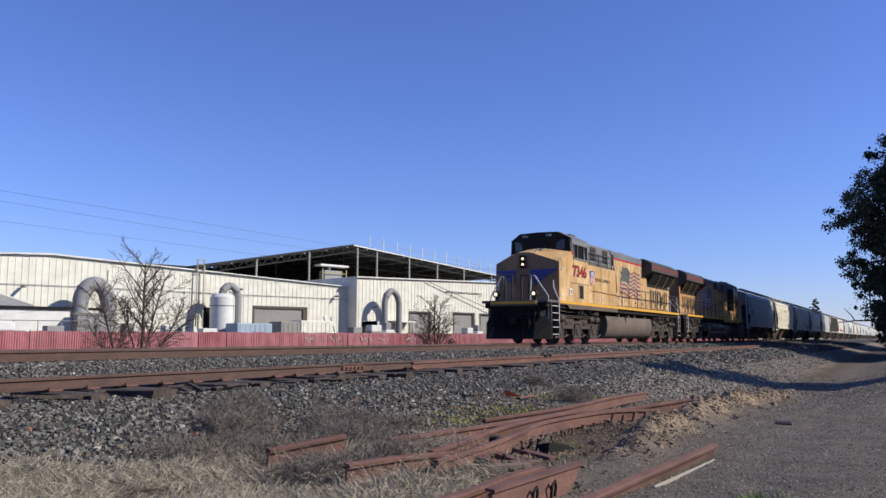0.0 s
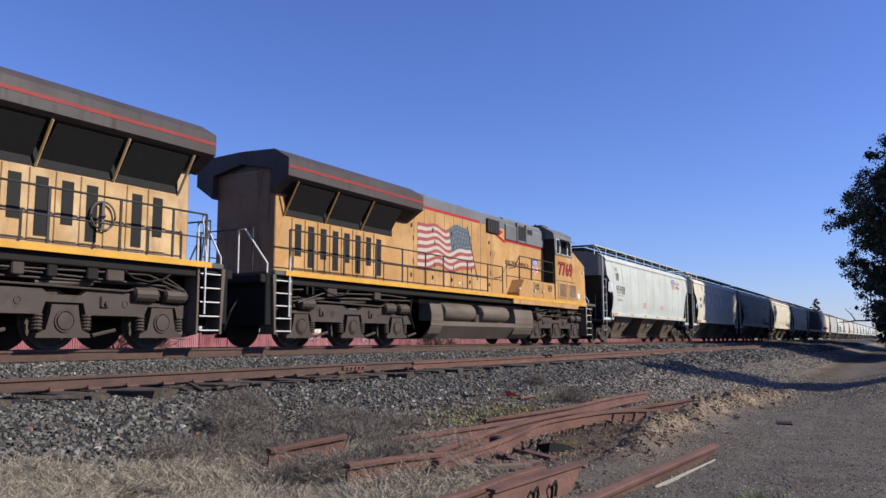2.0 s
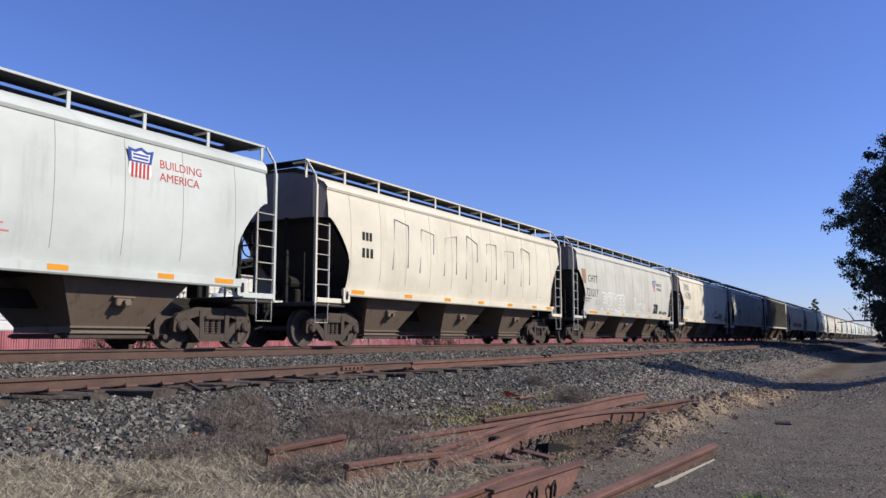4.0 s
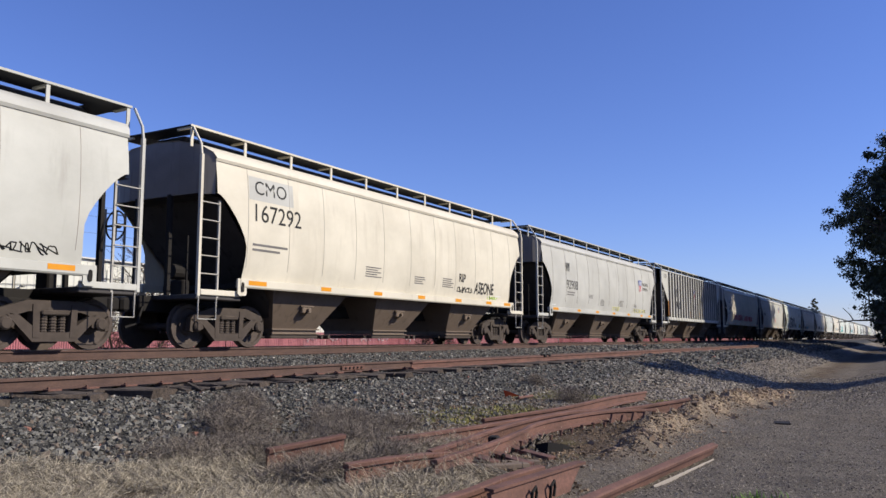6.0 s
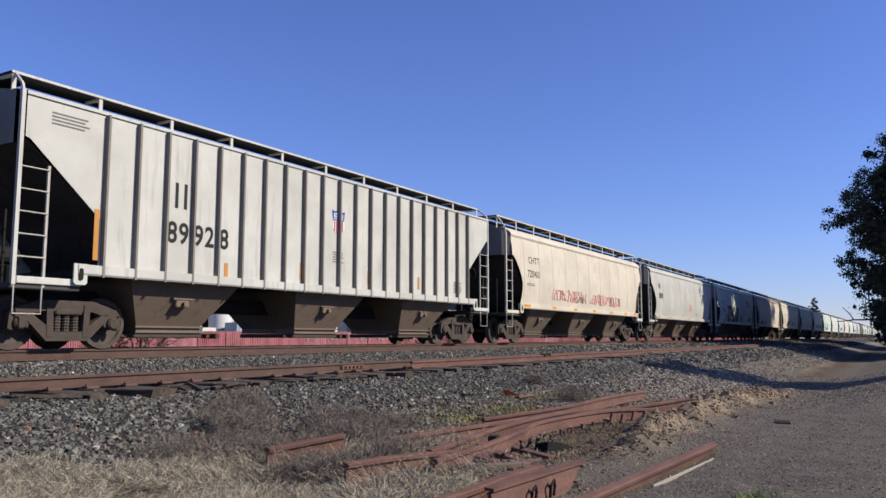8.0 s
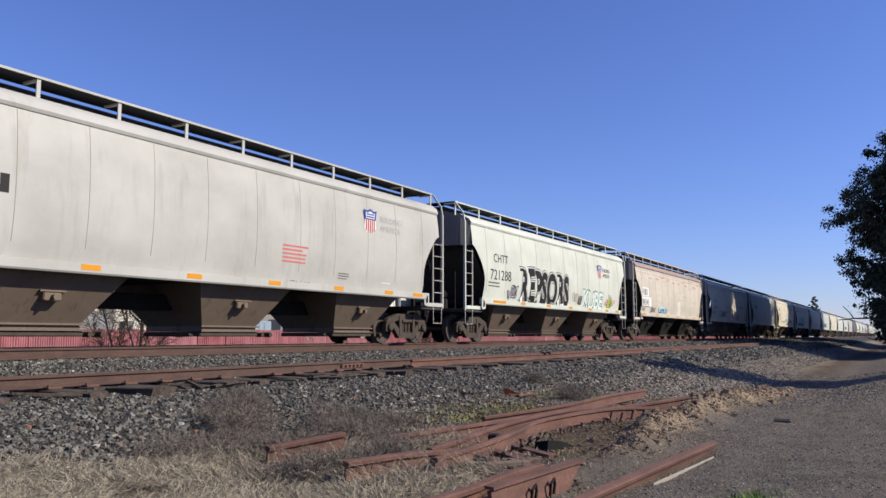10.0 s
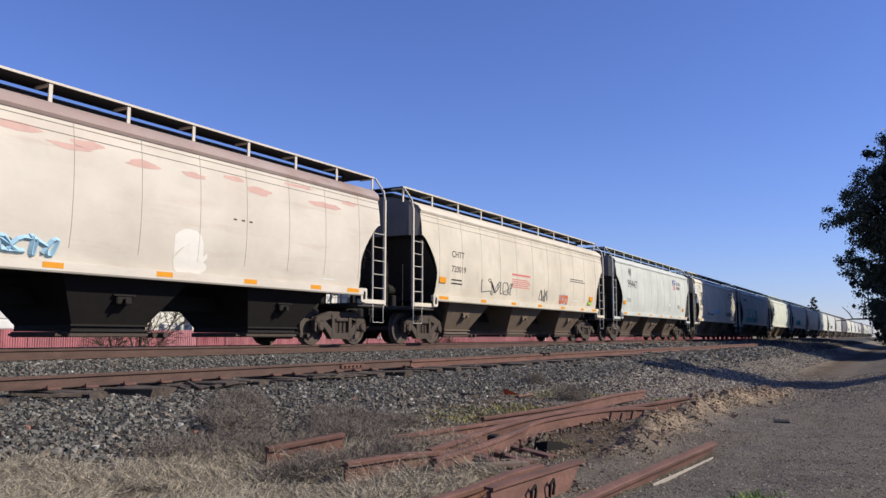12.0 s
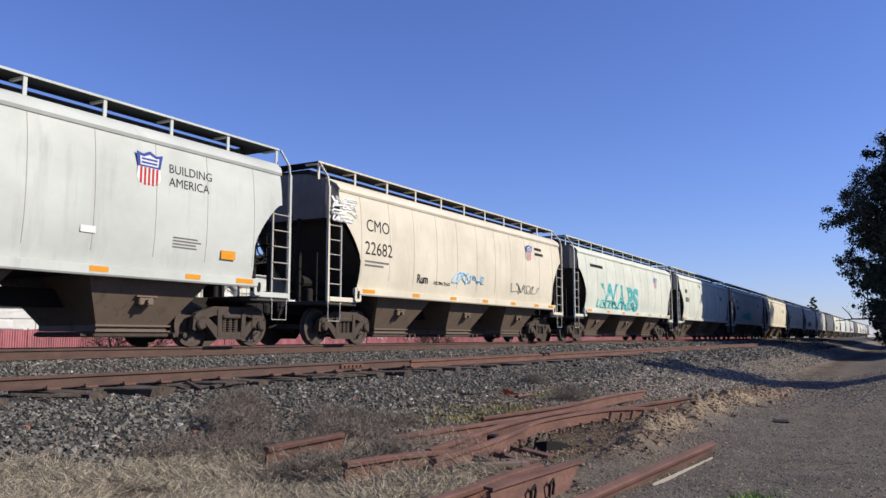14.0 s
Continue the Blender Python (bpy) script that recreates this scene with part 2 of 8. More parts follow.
def ground_material():
    s = Shade("gravelly_dirt", 0.95)
    s.b.inputs["Specular IOR Level"].default_value = 0.2
    x, y = s.axis(0), s.axis(1)
    big, mid, fine = s.noise(0.35, 5), s.noise(2.6, 6), s.noise(38, 4, rough=0.7)
    crumb = s.noise(11, 7, rough=0.72)
    wob = s.math("ADD", y, s.math("MULTIPLY", s.math("SUBTRACT", big, 0.5), 2.6))
    dirt = s.mix(s.ramp(crumb, 0.34, 0.66), rgb("2f261e"), rgb("685847"))
    dirt = s.mix(s.math("MULTIPLY", s.ramp(mid, 0.50, 0.68), 0.7), dirt, rgb("7a6853"))
    dirt = s.mix(s.math("MULTIPLY", s.ramp(s.noise(1.1, 6, rough=0.7), 0.54, 0.66), s.math("MULTIPLY", s.ramp(crumb, 0.3, 0.6), 0.8)), dirt, rgb("5d5a2e"))
    # Bed below the ballast, kept dark to paint the shade in the stones' gaps.
    gravel = s.mix(s.ramp(fine, 0.35, 0.65), rgb("262525"), rgb("4c4b49"))
    slope = s.mix(s.ramp(crumb, 0.36, 0.64), rgb("544c42"), rgb("8c8172"))
    lot = s.mix(s.ramp(mid, 0.35, 0.75), rgb("534d46"), rgb("736b62"))
    lot = s.mix(s.math("MULTIPLY", s.ramp(fine, 0.45, 0.7), 0.7), lot, rgb("7b7265"))
    lot = s.mix(s.math("MULTIPLY", s.ramp(s.noise(0.5, 6, (0.5, 1.6, 1), 0.65), 0.48, 0.68), 0.55), lot, rgb("6a5f50"))
    speck = s.noise(95, 3, rough=0.8)
    lot = s.mix(s.ramp(speck, 0.60, 0.68), lot, rgb("8d8475"))
    lot = s.mix(s.ramp(speck, 0.40, 0.33), lot, rgb("1f1c1a"))
    col = s.mix(s.ramp(wob, 2.2, 3.3), lot, dirt)
    straw = s.mix(s.ramp(crumb, 0.3, 0.7), rgb("332c25"), rgb("66594a"))
    col = s.mix(s.math("MULTIPLY", s.ramp(x, 9.0, 6.0), s.ramp(wob, 3.0, 4.2)), col, straw)
    col = s.mix(s.math("MULTIPLY", s.ramp(x, 13.5, 18), s.ramp(wob, 3.2, 4.4)), col, slope)
    col = s.mix(s.ramp(wob, 6.0, 6.8), col, gravel)
    ridge = s.math("ABSOLUTE", s.math("SUBTRACT", s.math("SUBTRACT", y, s.math("MULTIPLY", x, 0.03)), 2.30))
    ridge = s.math("ADD", ridge, s.math("MULTIPLY", s.math("SUBTRACT", mid, 0.5), 0.8))
    clay = s.math("MULTIPLY", s.math("MULTIPLY", s.ramp(ridge, 0.40, 0.16), s.ramp(x, 6.8, 9.5)), s.ramp(x, 25.5, 21.0))
    col = s.mix(s.math("MULTIPLY", clay, s.ramp(crumb, 0.28, 0.55)), col, s.mix(mid, rgb("85745f"), rgb("ad9a80")))
    field = s.mix(s.ramp(mid, 0.3, 0.7), rgb("63583f"), rgb("7b7054"))
    col = s.mix(s.ramp(wob, 17.5, 19.5), col, field)
    s.colour(col)
    s.bump(s.math("ADD", fine, s.math("MULTIPLY", crumb, 2.0)), 0.9, 0.035)
    return s.m


GROUND = ground_material()
ground = tagged(new("ground", gb.mesh("ground", GROUND, True)), "gravelly dirt lot rising to a ballasted railway bank", "ground", kind="structure")


# ---------------------------------------------------------------- tracks
def rail_profile(y, top, h, head=0.072, base=0.14):
    a, b = head / 2, base / 2
    return [(y - b, top - h), (y + b, top - h), (y + b, top - h + 0.012), (y + 0.012, top - h + 0.035), (y + 0.010, top - 0.045),
            (y + a, top - 0.036), (y + a, top - 0.008), (y + a - 0.010, top), (y - a + 0.010, top), (y - a, top - 0.008),
            (y - a, top - 0.036), (y - 0.010, top - 0.045), (y - 0.012, top - h + 0.035), (y - b, top - h + 0.012)]


main_track = thing("main_track", "main railway track with rusty brown rails on grey ballast", "railway track", pose(0, TRACK_Y, 0), kind="structure")
for yy in (-0.7535, 0.7535):
    part("rail", Build().along(rail_profile(yy, RAIL_Z, 0.185), -300, 700), RAIL, main_track)
    part("rail_head", Build().box(-300, 700, yy - 0.026, yy + 0.026, RAIL_Z, RAIL_Z + 0.002), SHINE, main_track, "polished running surface")
siding = thing("siding_track", "disused rusty siding rail on weathered wooden sleepers", "railway track", pose(0, SIDE_Y, 0), kind="structure")
part("rail", Build().along(rail_profile(0, SIDE_Z, 0.155), -300, 58.0), RAIL, siding)
# ---------------------------------------------------------------- covered hopper cars
# A vehicle's own space: x = 0 at its leading end, y = 0 on the track's centre line, z = 0 on the rail heads.
CAR = 16.62
BENT = [(1.42, 1.50), (1.70, 1.56), (1.95, 1.59), (2.15, 1.606), (2.35, 1.612), (2.55, 1.615), (2.75, 1.613), (2.95, 1.607), (3.08, 1.60), (3.16, 1.595), (3.18, 1.595), (3.50, 1.57), (3.92, 1.51)]
CUT = [1.18, 1.20, 1.22, 1.22, 1.15, 1.03, 0.88, 0.70, 0.56, 0.44, 0.36, 0.36, 0.36]
SPUN = []      # wheelsets that turn: (object, wheel radius)
MESHES = {}


def shared(key, make):
    if key not in MESHES:
        MESHES[key] = make()
    return MESHES[key]


def wheelset_mesh(r, gauge=0.7175):
    b = Build()
    for s in (-1, 1):
        y = lambda d: s * (gauge + d)
        b.turned((0, 0, 0), "y", [(y(-0.03), r + 0.028), (y(0.0), r + 0.028), (y(0.018), r), (y(0.10), r - 0.004), (y(0.105), r - 0.075),
                                  (y(0.06), r - 0.10), (y(0.035), r * 0.42), (y(0.085), r * 0.36), (y(0.09), 0.07)], 28)
    b.turned((0, 0, 0), "y", [(-1.05, 0.075), (1.05, 0.075)], 10)
    b.box(-0.03, 0.03, -0.83, -0.80, r * 0.5, r * 0.56)
    return b.mesh("wheelset", WHEEL, True)


def sideframe_mesh():
    b = Build()
    y0, y1 = -0.065, 0.065
    b.plate([(-1.06, 0.60), (-0.98, 0.70), (-0.50, 0.85), (0.50, 0.85), (0.98, 0.70), (1.06, 0.60), (0.95, 0.52), (0.48, 0.66), (-0.48, 0.66), (-0.95, 0.52)], y0, y1)
    b.plate([(-0.86, 0.60), (-0.66, 0.60), (-0.26, 0.31), (0.26, 0.31), (0.66, 0.60), (0.86, 0.60), (0.40, 0.15), (-0.40, 0.15)], y0 - 0.01, y1 + 0.01)
    for s in (-1, 1):
        b.plate([(s * 0.28, 0.22), (s * 0.40, 0.22), (s * 0.42, 0.78), (s * 0.30, 0.78)], y0 - 0.02, y1 + 0.02)
        b.plate([(s * 1.06, 0.62), (s * 1.08, 0.36), (s * 1.0, 0.33), (s * 0.985, 0.58)], y0, y1)
        b.plate([(s * 0.80, 0.62), (s * 0.80, 0.38), (s * 0.72, 0.40), (s * 0.70, 0.60)], y0, y1)
        b.turned((s * 0.889, -0.14, 0.457), "y", [(0, 0.085), (0.03, 0.115), (0.16, 0.115), (0.2, 0.1)], 12)
    b.box(-0.26, 0.26, -0.10, 0.12, 0.60, 0.69, 0.02)
    return b.mesh("sideframe", TRUCK)


def spring_mesh():
    b = Build()
    for i in range(3):
        x = -0.17 + 0.17 * i
        b.turned((x, 0, 0.30), "z", [(0.30 * k / 12, 0.072 if k % 2 else 0.058) for k in range(13)], 8)
    return b.mesh("spring", TRUCK)


def truck(car, x):
    bolster = part("truck", shared("bolster", lambda: Build().box(-0.20, 0.20, -0.95, 0.95, 0.50, 0.80, 0.04).box(-0.5, 0.5, -0.3, 0.3, 0.78, 0.92, 0.03)
                   .box(-0.95, 0.95, -0.06, 0.06, 0.36, 0.42).mesh("truck", BLACKISH)), None, car, m=pose(x, 0, 0))
    for s in (-1, 1):
        part("sideframe", shared("sideframe", sideframe_mesh), None, bolster, m=pose(0, s * 1.0, 0, 0, 0, 0 if s < 0 else 180))
        part("spring_nest", shared("spring", spring_mesh), None, bolster, m=pose(0, s * 0.99, 0))
    for s in (-1, 1):
        w = part("wheelset", shared("wheelset", lambda: wheelset_mesh(0.457)), None, bolster, m=pose(s * 0.889, 0, 0.457))
        SPUN.append((w, 0.457))
    return bolster


def ladder_mesh(z0, z1, wide, rungs, stile=0.022):
    b = Build()
    for s in (0, wide):
        b.box(s - stile, s + stile, -0.012, 0.028, z0, z1)
    for i in range(rungs):
        z = z0 + 0.12 + (z1 - z0 - 0.2) * i / (rungs - 1)
        b.tube([(0, -0.02, z), (wide, -0.02, z)], 0.013, 6)
    b.tube([(0.02, 0, z0 + 0.02), (0.02, 0, z0 - 0.43), (wide - 0.02, 0, z0 - 0.43), (wide - 0.02, 0, z0 + 0.02)], 0.016, 6)
    return b.mesh("ladder", LADDER)


HATCH = plain("dark_hatch_paint", rgb("363637"), 0.7, 0, 0.3, 3)
LADDER = plain("weathered_ladder_paint", rgb("a29e95"), 0.6, 0, 0.25, 6)


def side_y(z):
    return float(np.interp(z, [p[0] for p in BENT], [p[1] for p in BENT]))


def hopper_car(colour, label, ribbed=False, roof_colour=None, under=None, long=CAR, seam=None, lined=False):
    """A three-bay covered hopper; ribbed cars have flat sides with posts."""
    car = thing("hopper_car", label, "freight car", group="hopper cars of the train")
    L = long
    under = under or UNDER
    prof = [(z, 1.53) for z, _ in BENT] if ribbed else BENT
    top = 4.22 if ribbed else 3.92
    cut = CUT
    if ribbed:
        prof, cut = [(z, 1.53) for z in (1.42, 2.28, 2.30, 3.44, 3.46, top)], [1.50, 1.50, 1.48, 0.14, 0.06, 0.06]
    for s in (-1, 1):
        b, rows = Build(), []
        for (z, y), c in zip(prof, cut):
            rows.append([(c + (L - 2 * c) * i / 20, s * y, z) for i in range(21)])
        part("side_wall", b.sheet(rows), colour, car, smooth=True)
    # ends: upright upper end, slope sheet down to the first bay
    for flip in (0, 1):
        e = Build()
        X = (lambda x: L - x) if flip else (lambda x: x)
        sec = [(0.10, 3.17, 1.30), (0.55, 3.12, 1.50), (1.45, 2.10, 1.48), (2.45, 1.0, 1.15), (2.95, 0.42, 0.7)]
        if ribbed:
            sec = [(0.10, 3.42, 1.52), (1.50, 2.28, 1.50), (2.45, 1.2, 1.30), (2.95, 0.5, 0.8)]
        e.sheet([[(X(x), -y, z), (X(x), 0, z), (X(x), y, z)] for x, z, y in sec])
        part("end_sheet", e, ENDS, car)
    # roof
    r = Build()
    rp = [(1.535, top - 0.05), (1.56, top + 0.01), (1.49, top + 0.13), (1.24, top + 0.29), (0.75, top + 0.40), (0, top + 0.46)] if not ribbed else \
         [(1.56, top - 0.06), (1.56, top), (1.2, top + 0.08), (0.7, top + 0.17), (0, top + 0.22)]
    full = [(-y, z) for y, z in rp] + [(y, z) for y, z in reversed(rp[:-1])]
    chamfer = lambda y: 0.04 if ribbed else 0.05 + 0.30 * max(0.0, (abs(y) - 1.05) / 0.51)
    r.loft([[((chamfer(y), L * 0.25, L * 0.5, L * 0.75, L - chamfer(y))[k], y, z) for y, z in full] for k in range(5)], closed=False, caps=False)
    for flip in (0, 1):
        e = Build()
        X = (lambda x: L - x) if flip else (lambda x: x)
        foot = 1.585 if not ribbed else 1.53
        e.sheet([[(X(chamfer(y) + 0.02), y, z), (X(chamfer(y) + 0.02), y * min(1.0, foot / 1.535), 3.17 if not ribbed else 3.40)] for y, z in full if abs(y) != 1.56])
        part("upper_end", e, UPPER_END, car, "grimy grey end panel, darkened for its shade")
    part("roof", r, roof_colour or colour, car, smooth=True)
    hz = top + (0.43 if not ribbed else 0.19)
    part("hatch_cover", shared(("hatch", ribbed, L), lambda: Build().box(0.45, L - 0.45, -0.46, 0.46, hz - 0.06, hz + (0.21 if not ribbed else 0.16), 0.04).mesh("hatch_cover", HATCH)), None, car)
    # seams or posts on the sides
    if ribbed:
        for s in (-1, 1):
            for i in range(21):
                x = 1.56 + (L - 3.12) * i / 20
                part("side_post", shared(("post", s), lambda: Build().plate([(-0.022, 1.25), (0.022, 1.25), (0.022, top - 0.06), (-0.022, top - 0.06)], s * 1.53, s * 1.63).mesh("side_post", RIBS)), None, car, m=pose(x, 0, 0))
    else:
        sm = seam or SEAM
        for x in (1.34, 2.76, 4.1, 5.5, 6.86, 8.3, 9.76, 11.1, 12.5, 13.86, 15.28):
            x *= L / CAR
            part("side_seam", shared(("seam", sm.name), lambda: Build().tube([(0, -y + 0.001, z) for z, y in BENT if z > 1.5], 0.008, 5).mesh("side_seam", sm)), None, car, m=pose(x, 0, 0))
    # side sills
    for s in (-1, 1):
        part("side_sill", shared(("sill", s, colour.name, L), lambda: Build().along([(s * 1.47, 1.27), (s * 1.60, 1.27), (s * 1.62, 1.30), (s * 1.62, 1.45), (s * 1.57, 1.46), (s * 1.47, 1.44)], 1.08, L - 1.08).mesh("side_sill", colour)), None, car)
        for x in (1.10, L - 1.10):
            part("jacking_bracket", shared(("bracket", s, colour.name), lambda: Build().plate([(-0.10, 1.46), (0.16, 1.46), (0.16, 1.14), (0.12, 1.10), (-0.06, 1.10), (-0.10, 1.14)], s * 1.575, s * 1.605).mesh("jacking_bracket", colour)), None, car, m=pose(x, 0, 0, 0, 0, 0))
    for s in (-1, 1):
        for x in (0.04, L - 1.20):
            part("end_sill", shared(("endsill", s, colour.name), lambda: Build().box(0, 1.16, s * 1.47, s * 1.545, 1.075, 1.19, 0.01).mesh("end_sill", colour)), None, car, m=pose(x, 0, 0))
        for x in (1.13, L - 1.07):
            part("bracket_slot", shared(("slot", s), lambda: Build().plate([(0.045 * math.cos(0.5236 * k), 1.28 + (0.06 if k in (1, 2, 3, 4, 5) else -0.06 if k in (7, 8, 9, 10, 11) else 0) + 0.045 * math.sin(0.5236 * k)) for k in range(12)], s * 1.600, s * 1.6235).mesh("bracket_slot", BLACKISH)), None, car, m=pose(x, 0, 0))
    # Lined cars show two seams; on the others one strip paints the eave's shadow.
    if not ribbed:
        for z in ((3.62, 3.78) if lined else (3.87,)):
            part("eave_seam", shared(("eave", z, L), lambda: Build().box(0.36, L - 0.36, -side_y(z) - 0.004, -side_y(z) + 0.01, z, z + 0.012).mesh("eave_seam", SEAM_EAVE_SHADE)), None, car)
    # Added black plate that stands for the shade between the bays.
    part("floor_plate", shared(("floorplate", L), lambda: Build().box(1.6, L - 1.6, -1.38, 1.38, 1.30, 1.42).mesh("floor_plate", BLACKISH)), None, car)
    # bays and outlet gates
    for c in (3.70, L / 2, L - 3.70):
        def bay():
            q = Build()
            q.loft([[(-1.46, -1.42, 1.42), (1.46, -1.42, 1.42), (1.46, 1.42, 1.42), (-1.46, 1.42, 1.42)],
                    [(-1.36, -1.38, 1.26), (1.36, -1.38, 1.26), (1.36, 1.38, 1.26), (-1.36, 1.38, 1.26)],
                    [(-0.80, -0.86, 0.42), (0.80, -0.86, 0.42), (0.80, 0.86, 0.42), (-0.80, 0.86, 0.42)],
                    [(-0.80, -0.86, 0.31), (0.80, -0.86, 0.31), (0.80, 0.86, 0.31), (-0.80, 0.86, 0.31)]])
            q.box(-0.86, 0.86, -0.92, -0.85, 0.40, 0.435)
            q.box(-0.86, 0.86, -0.92, -0.85, 0.30, 0.325)
            q.box(-0.17, 0.17, -1.24, -1.05, 0.80, 0.95, 0.02)
            q.box(-0.24, 0.24, -1.25, -1.1, 0.955, 0.985)
            q.tube([(0, -1.1, 0.87), (0, -1.32, 0.87)], 0.045, 8)
            return q.mesh("bay", under)
        bo = part("bay", shared(("bay", under.name), bay), None, car, m=pose(c, 0, 0))
        part("outlet_gate", shared("gate", lambda: Build().box(-0.86, 0.86, -0.88, 0.88, 0.20, 0.30, 0.02).box(0.86, 1.25, -0.78, -0.7, 0.21, 0.27).cyl((1.22, -0.95, 0.24), "y", 0.055, 0.3, 8).cyl((0.98, -0.92, 0.24), "y", 0.05, 0.2, 8).box(-1.0, -0.86, -0.7, 0.7, 0.22, 0.27).mesh("outlet_gate", TRUCK)), None, bo)
    # centre sill, couplers, end platforms
    part("centre_sill", shared(("centre", L), lambda: Build().box(-0.35, L + 0.35, -0.22, 0.22, 0.75, 1.08, 0.02).mesh("centre_sill", BLACKISH)), None, car)
    for flip in (0, 1):
        m = pose(L, 0, 0, 0, 0, 180) if flip else pose(0, 0, 0)
        part("coupler", shared("coupler", lambda: Build().box(-0.55, 0.0, -0.09, 0.09, 0.80, 0.98, 0.03).box(-0.72, -0.42, -0.16, 0.13, 0.74, 1.03, 0.05)
                               .tube([(-0.3, -0.25, 0.85), (-0.45, -0.3, 0.5), (-0.7, -0.25, 0.42)], 0.03, 6).mesh("coupler", BLACKISH)), None, car, m=m)
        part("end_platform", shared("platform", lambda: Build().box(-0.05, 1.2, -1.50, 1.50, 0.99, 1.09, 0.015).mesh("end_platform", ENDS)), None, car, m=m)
        def struts():
            q = Build()
            for y in (-0.5, 0.5):
                q.box(0.05, 0.13, y - 0.05, y + 0.05, 1.05, 3.2)
            q.tube([(0.06, -1.1, 1.09), (0.06, -1.1, 2.3)], 0.025, 6)
            q.box(0.55, 0.75, -0.45, -0.05, 1.1, 1.45, 0.03)
            q.cyl((0.35, -0.3, 1.62), "x", 0.16, 0.4, 12)
            return q.mesh("end_frame", BLACKISH)
        part("end_frame", shared("struts", struts), None, car, m=m)
        for s in (-1, 1):
            y = s * 1.50
            mm = pose(0.0 if not flip else L, y, 0, 0, 0, 0 if s < 0 else 180) if (s < 0) != bool(flip) else pose(0.55 if not flip else L - 0.55, y, 0, 0, 0, 0 if s < 0 else 180)
            part("ladder", shared("ladder", lambda: ladder_mesh(1.02, 3.05, 0.52, 6)), None, car, m=mm)
        truck(car, 1.31 if not flip else L - 1.31)
        part("corner_post", shared(("post", colour.name), lambda: Build().box(-0.035, 0.03, -1.535, -1.47, 1.05, top + 0.02).tube([(0, -1.5, top), (0, -1.46, top + (0.25 if not ribbed else 0.12)), (0.08, -1.12, top + (0.67 if not ribbed else 0.36))], 0.03, 6).mesh("corner_post", colour)), None, car, m=m if not flip else pose(L, 0, 0))
    part("brake_wheel", shared("brakewheel", lambda: Build().tube([(0.0, -0.75 + 0.28 * math.cos(0.2618 * j), 2.35 + 0.28 * math.sin(0.2618 * j)) for j in range(25)], 0.018, 6)
                               .box(0, 0.02, -0.77, -0.73, 2.08, 2.62).box(0, 0.02, -1.02, -0.48, 2.33, 2.37).cyl((0, -0.75, 2.35), "x", 0.05, 0.1, 8).mesh("brake_wheel", BLACKISH)), None, car, m=pose(L + 0.05, 0, 0))
    # running boards on posts
    bz = top + (0.68 if not ribbed else 0.38)
    for s in (-1, 1):
        part("running_board", shared(("board", s, ribbed, L), lambda: Build().box(0.0, L, s * 0.52, s * 1.125, bz - 0.015, bz + 0.012).mesh("running_board", BOARD)), None, car)
        part("board_edge", shared(("edge", s, ribbed, L, colour.name), lambda: Build().along([(s * 1.127, bz - 0.022), (s * 1.15, bz - 0.022), (s * 1.15, bz + 0.02), (s * 1.127, bz + 0.02)], 0.0, L).mesh("board_edge", colour)), None, car)
        n = 10
        for i in range(n + 1):
            x = 0.06 + (L - 0.12) * i / n
            part("board_post", shared(("bpost", s, ribbed, colour.name), lambda: Build().box(-0.036, 0.036, s * 1.10, s * 1.125, bz - (0.44 if not ribbed else 0.32), bz - 0.02).box(-0.03, 0.03, s * 0.7, s * 1.1, bz - 0.06, bz - 0.02).mesh("board_post", colour)), None, car, m=pose(x, 0, 0))
    for x in (0.0, L - 0.55):
        part("end_board", shared(("eboard", ribbed), lambda: Build().box(0.0, 0.55, -1.1, 1.1, bz - 0.012, bz + 0.008).mesh("end_board", BOARD)), None, car, m=pose(x, 0, 0.004))
    return car


# Grime and the shade inside the recessed car ends, both in one dark colour.
ENDS = paint("grimy_shaded_end_paint", rgb("3d3937"), rgb("181514"), 0.9)
# Grimy car paint with the shade of the upright ends mixed into its grey.
UPPER_END = paint("grimy_shaded_upper_end_paint", rgb("7a7570"), rgb("36312d"), 0.6)
# Posts share the wall's paint; this darker tone paints their shaded side faces.
RIBS = paint("shaded_rib_paint", rgb("77736b"), rgb("4a423b"), 0.6)
SEAM = plain("seam_grime", rgb("a59e93"), 0.7, 0, 0.35, 2)
# Seam grime; the same tone draws the painted shadow line below the eaves.
SEAM_EAVE_SHADE = plain("dark_seam_grime_and_eave_shade", rgb("736c64"), 0.7, 0, 0.35, 2)
BOARD = plain("dark_grating", rgb("222326"), 0.7, 0.0, 0.3, 30)
CAR_X = [-61.3, -43.4, -26.25, -8.2, 8.8, 26.9, 44.95, 63.1, 80.9, 99.25, 116.9, 135.1, 152.2, 169.1]
# ---------------------------------------------------------------- locomotives
LOCO = 22.3
# Grimy yellow, also darkened to carry the shade of the nose front and hood end.
SHADED_FACE = paint("grimy_shaded_yellow_paint", rgb("8b6e52"), rgb("392f27"), 1.0)
LOUVRE = plain("black_louvre_and_shade_paint", rgb("1a1918"), 0.7, 0, 0.4, 10)
TANK = paint("dusty_tank_paint", rgb("63584e"), rgb("3f352d"), 0.7, streak=(0.4, 2, 2.2))
SOOT = paint("rusty_sooty_paint", rgb("443e3b"), rgb("35221d"), 0.8)
DULLRED = plain("dull_red_line_paint", rgb("82302e"), 0.6, 0, 0.35, 3)
COAL = plain("sooty_black_steel", rgb("131211"), 0.85, 0, 0.5, 5)
WING = paint("sooty_grey_paint", rgb("585351"), rgb("2e2b29"), 0.6)
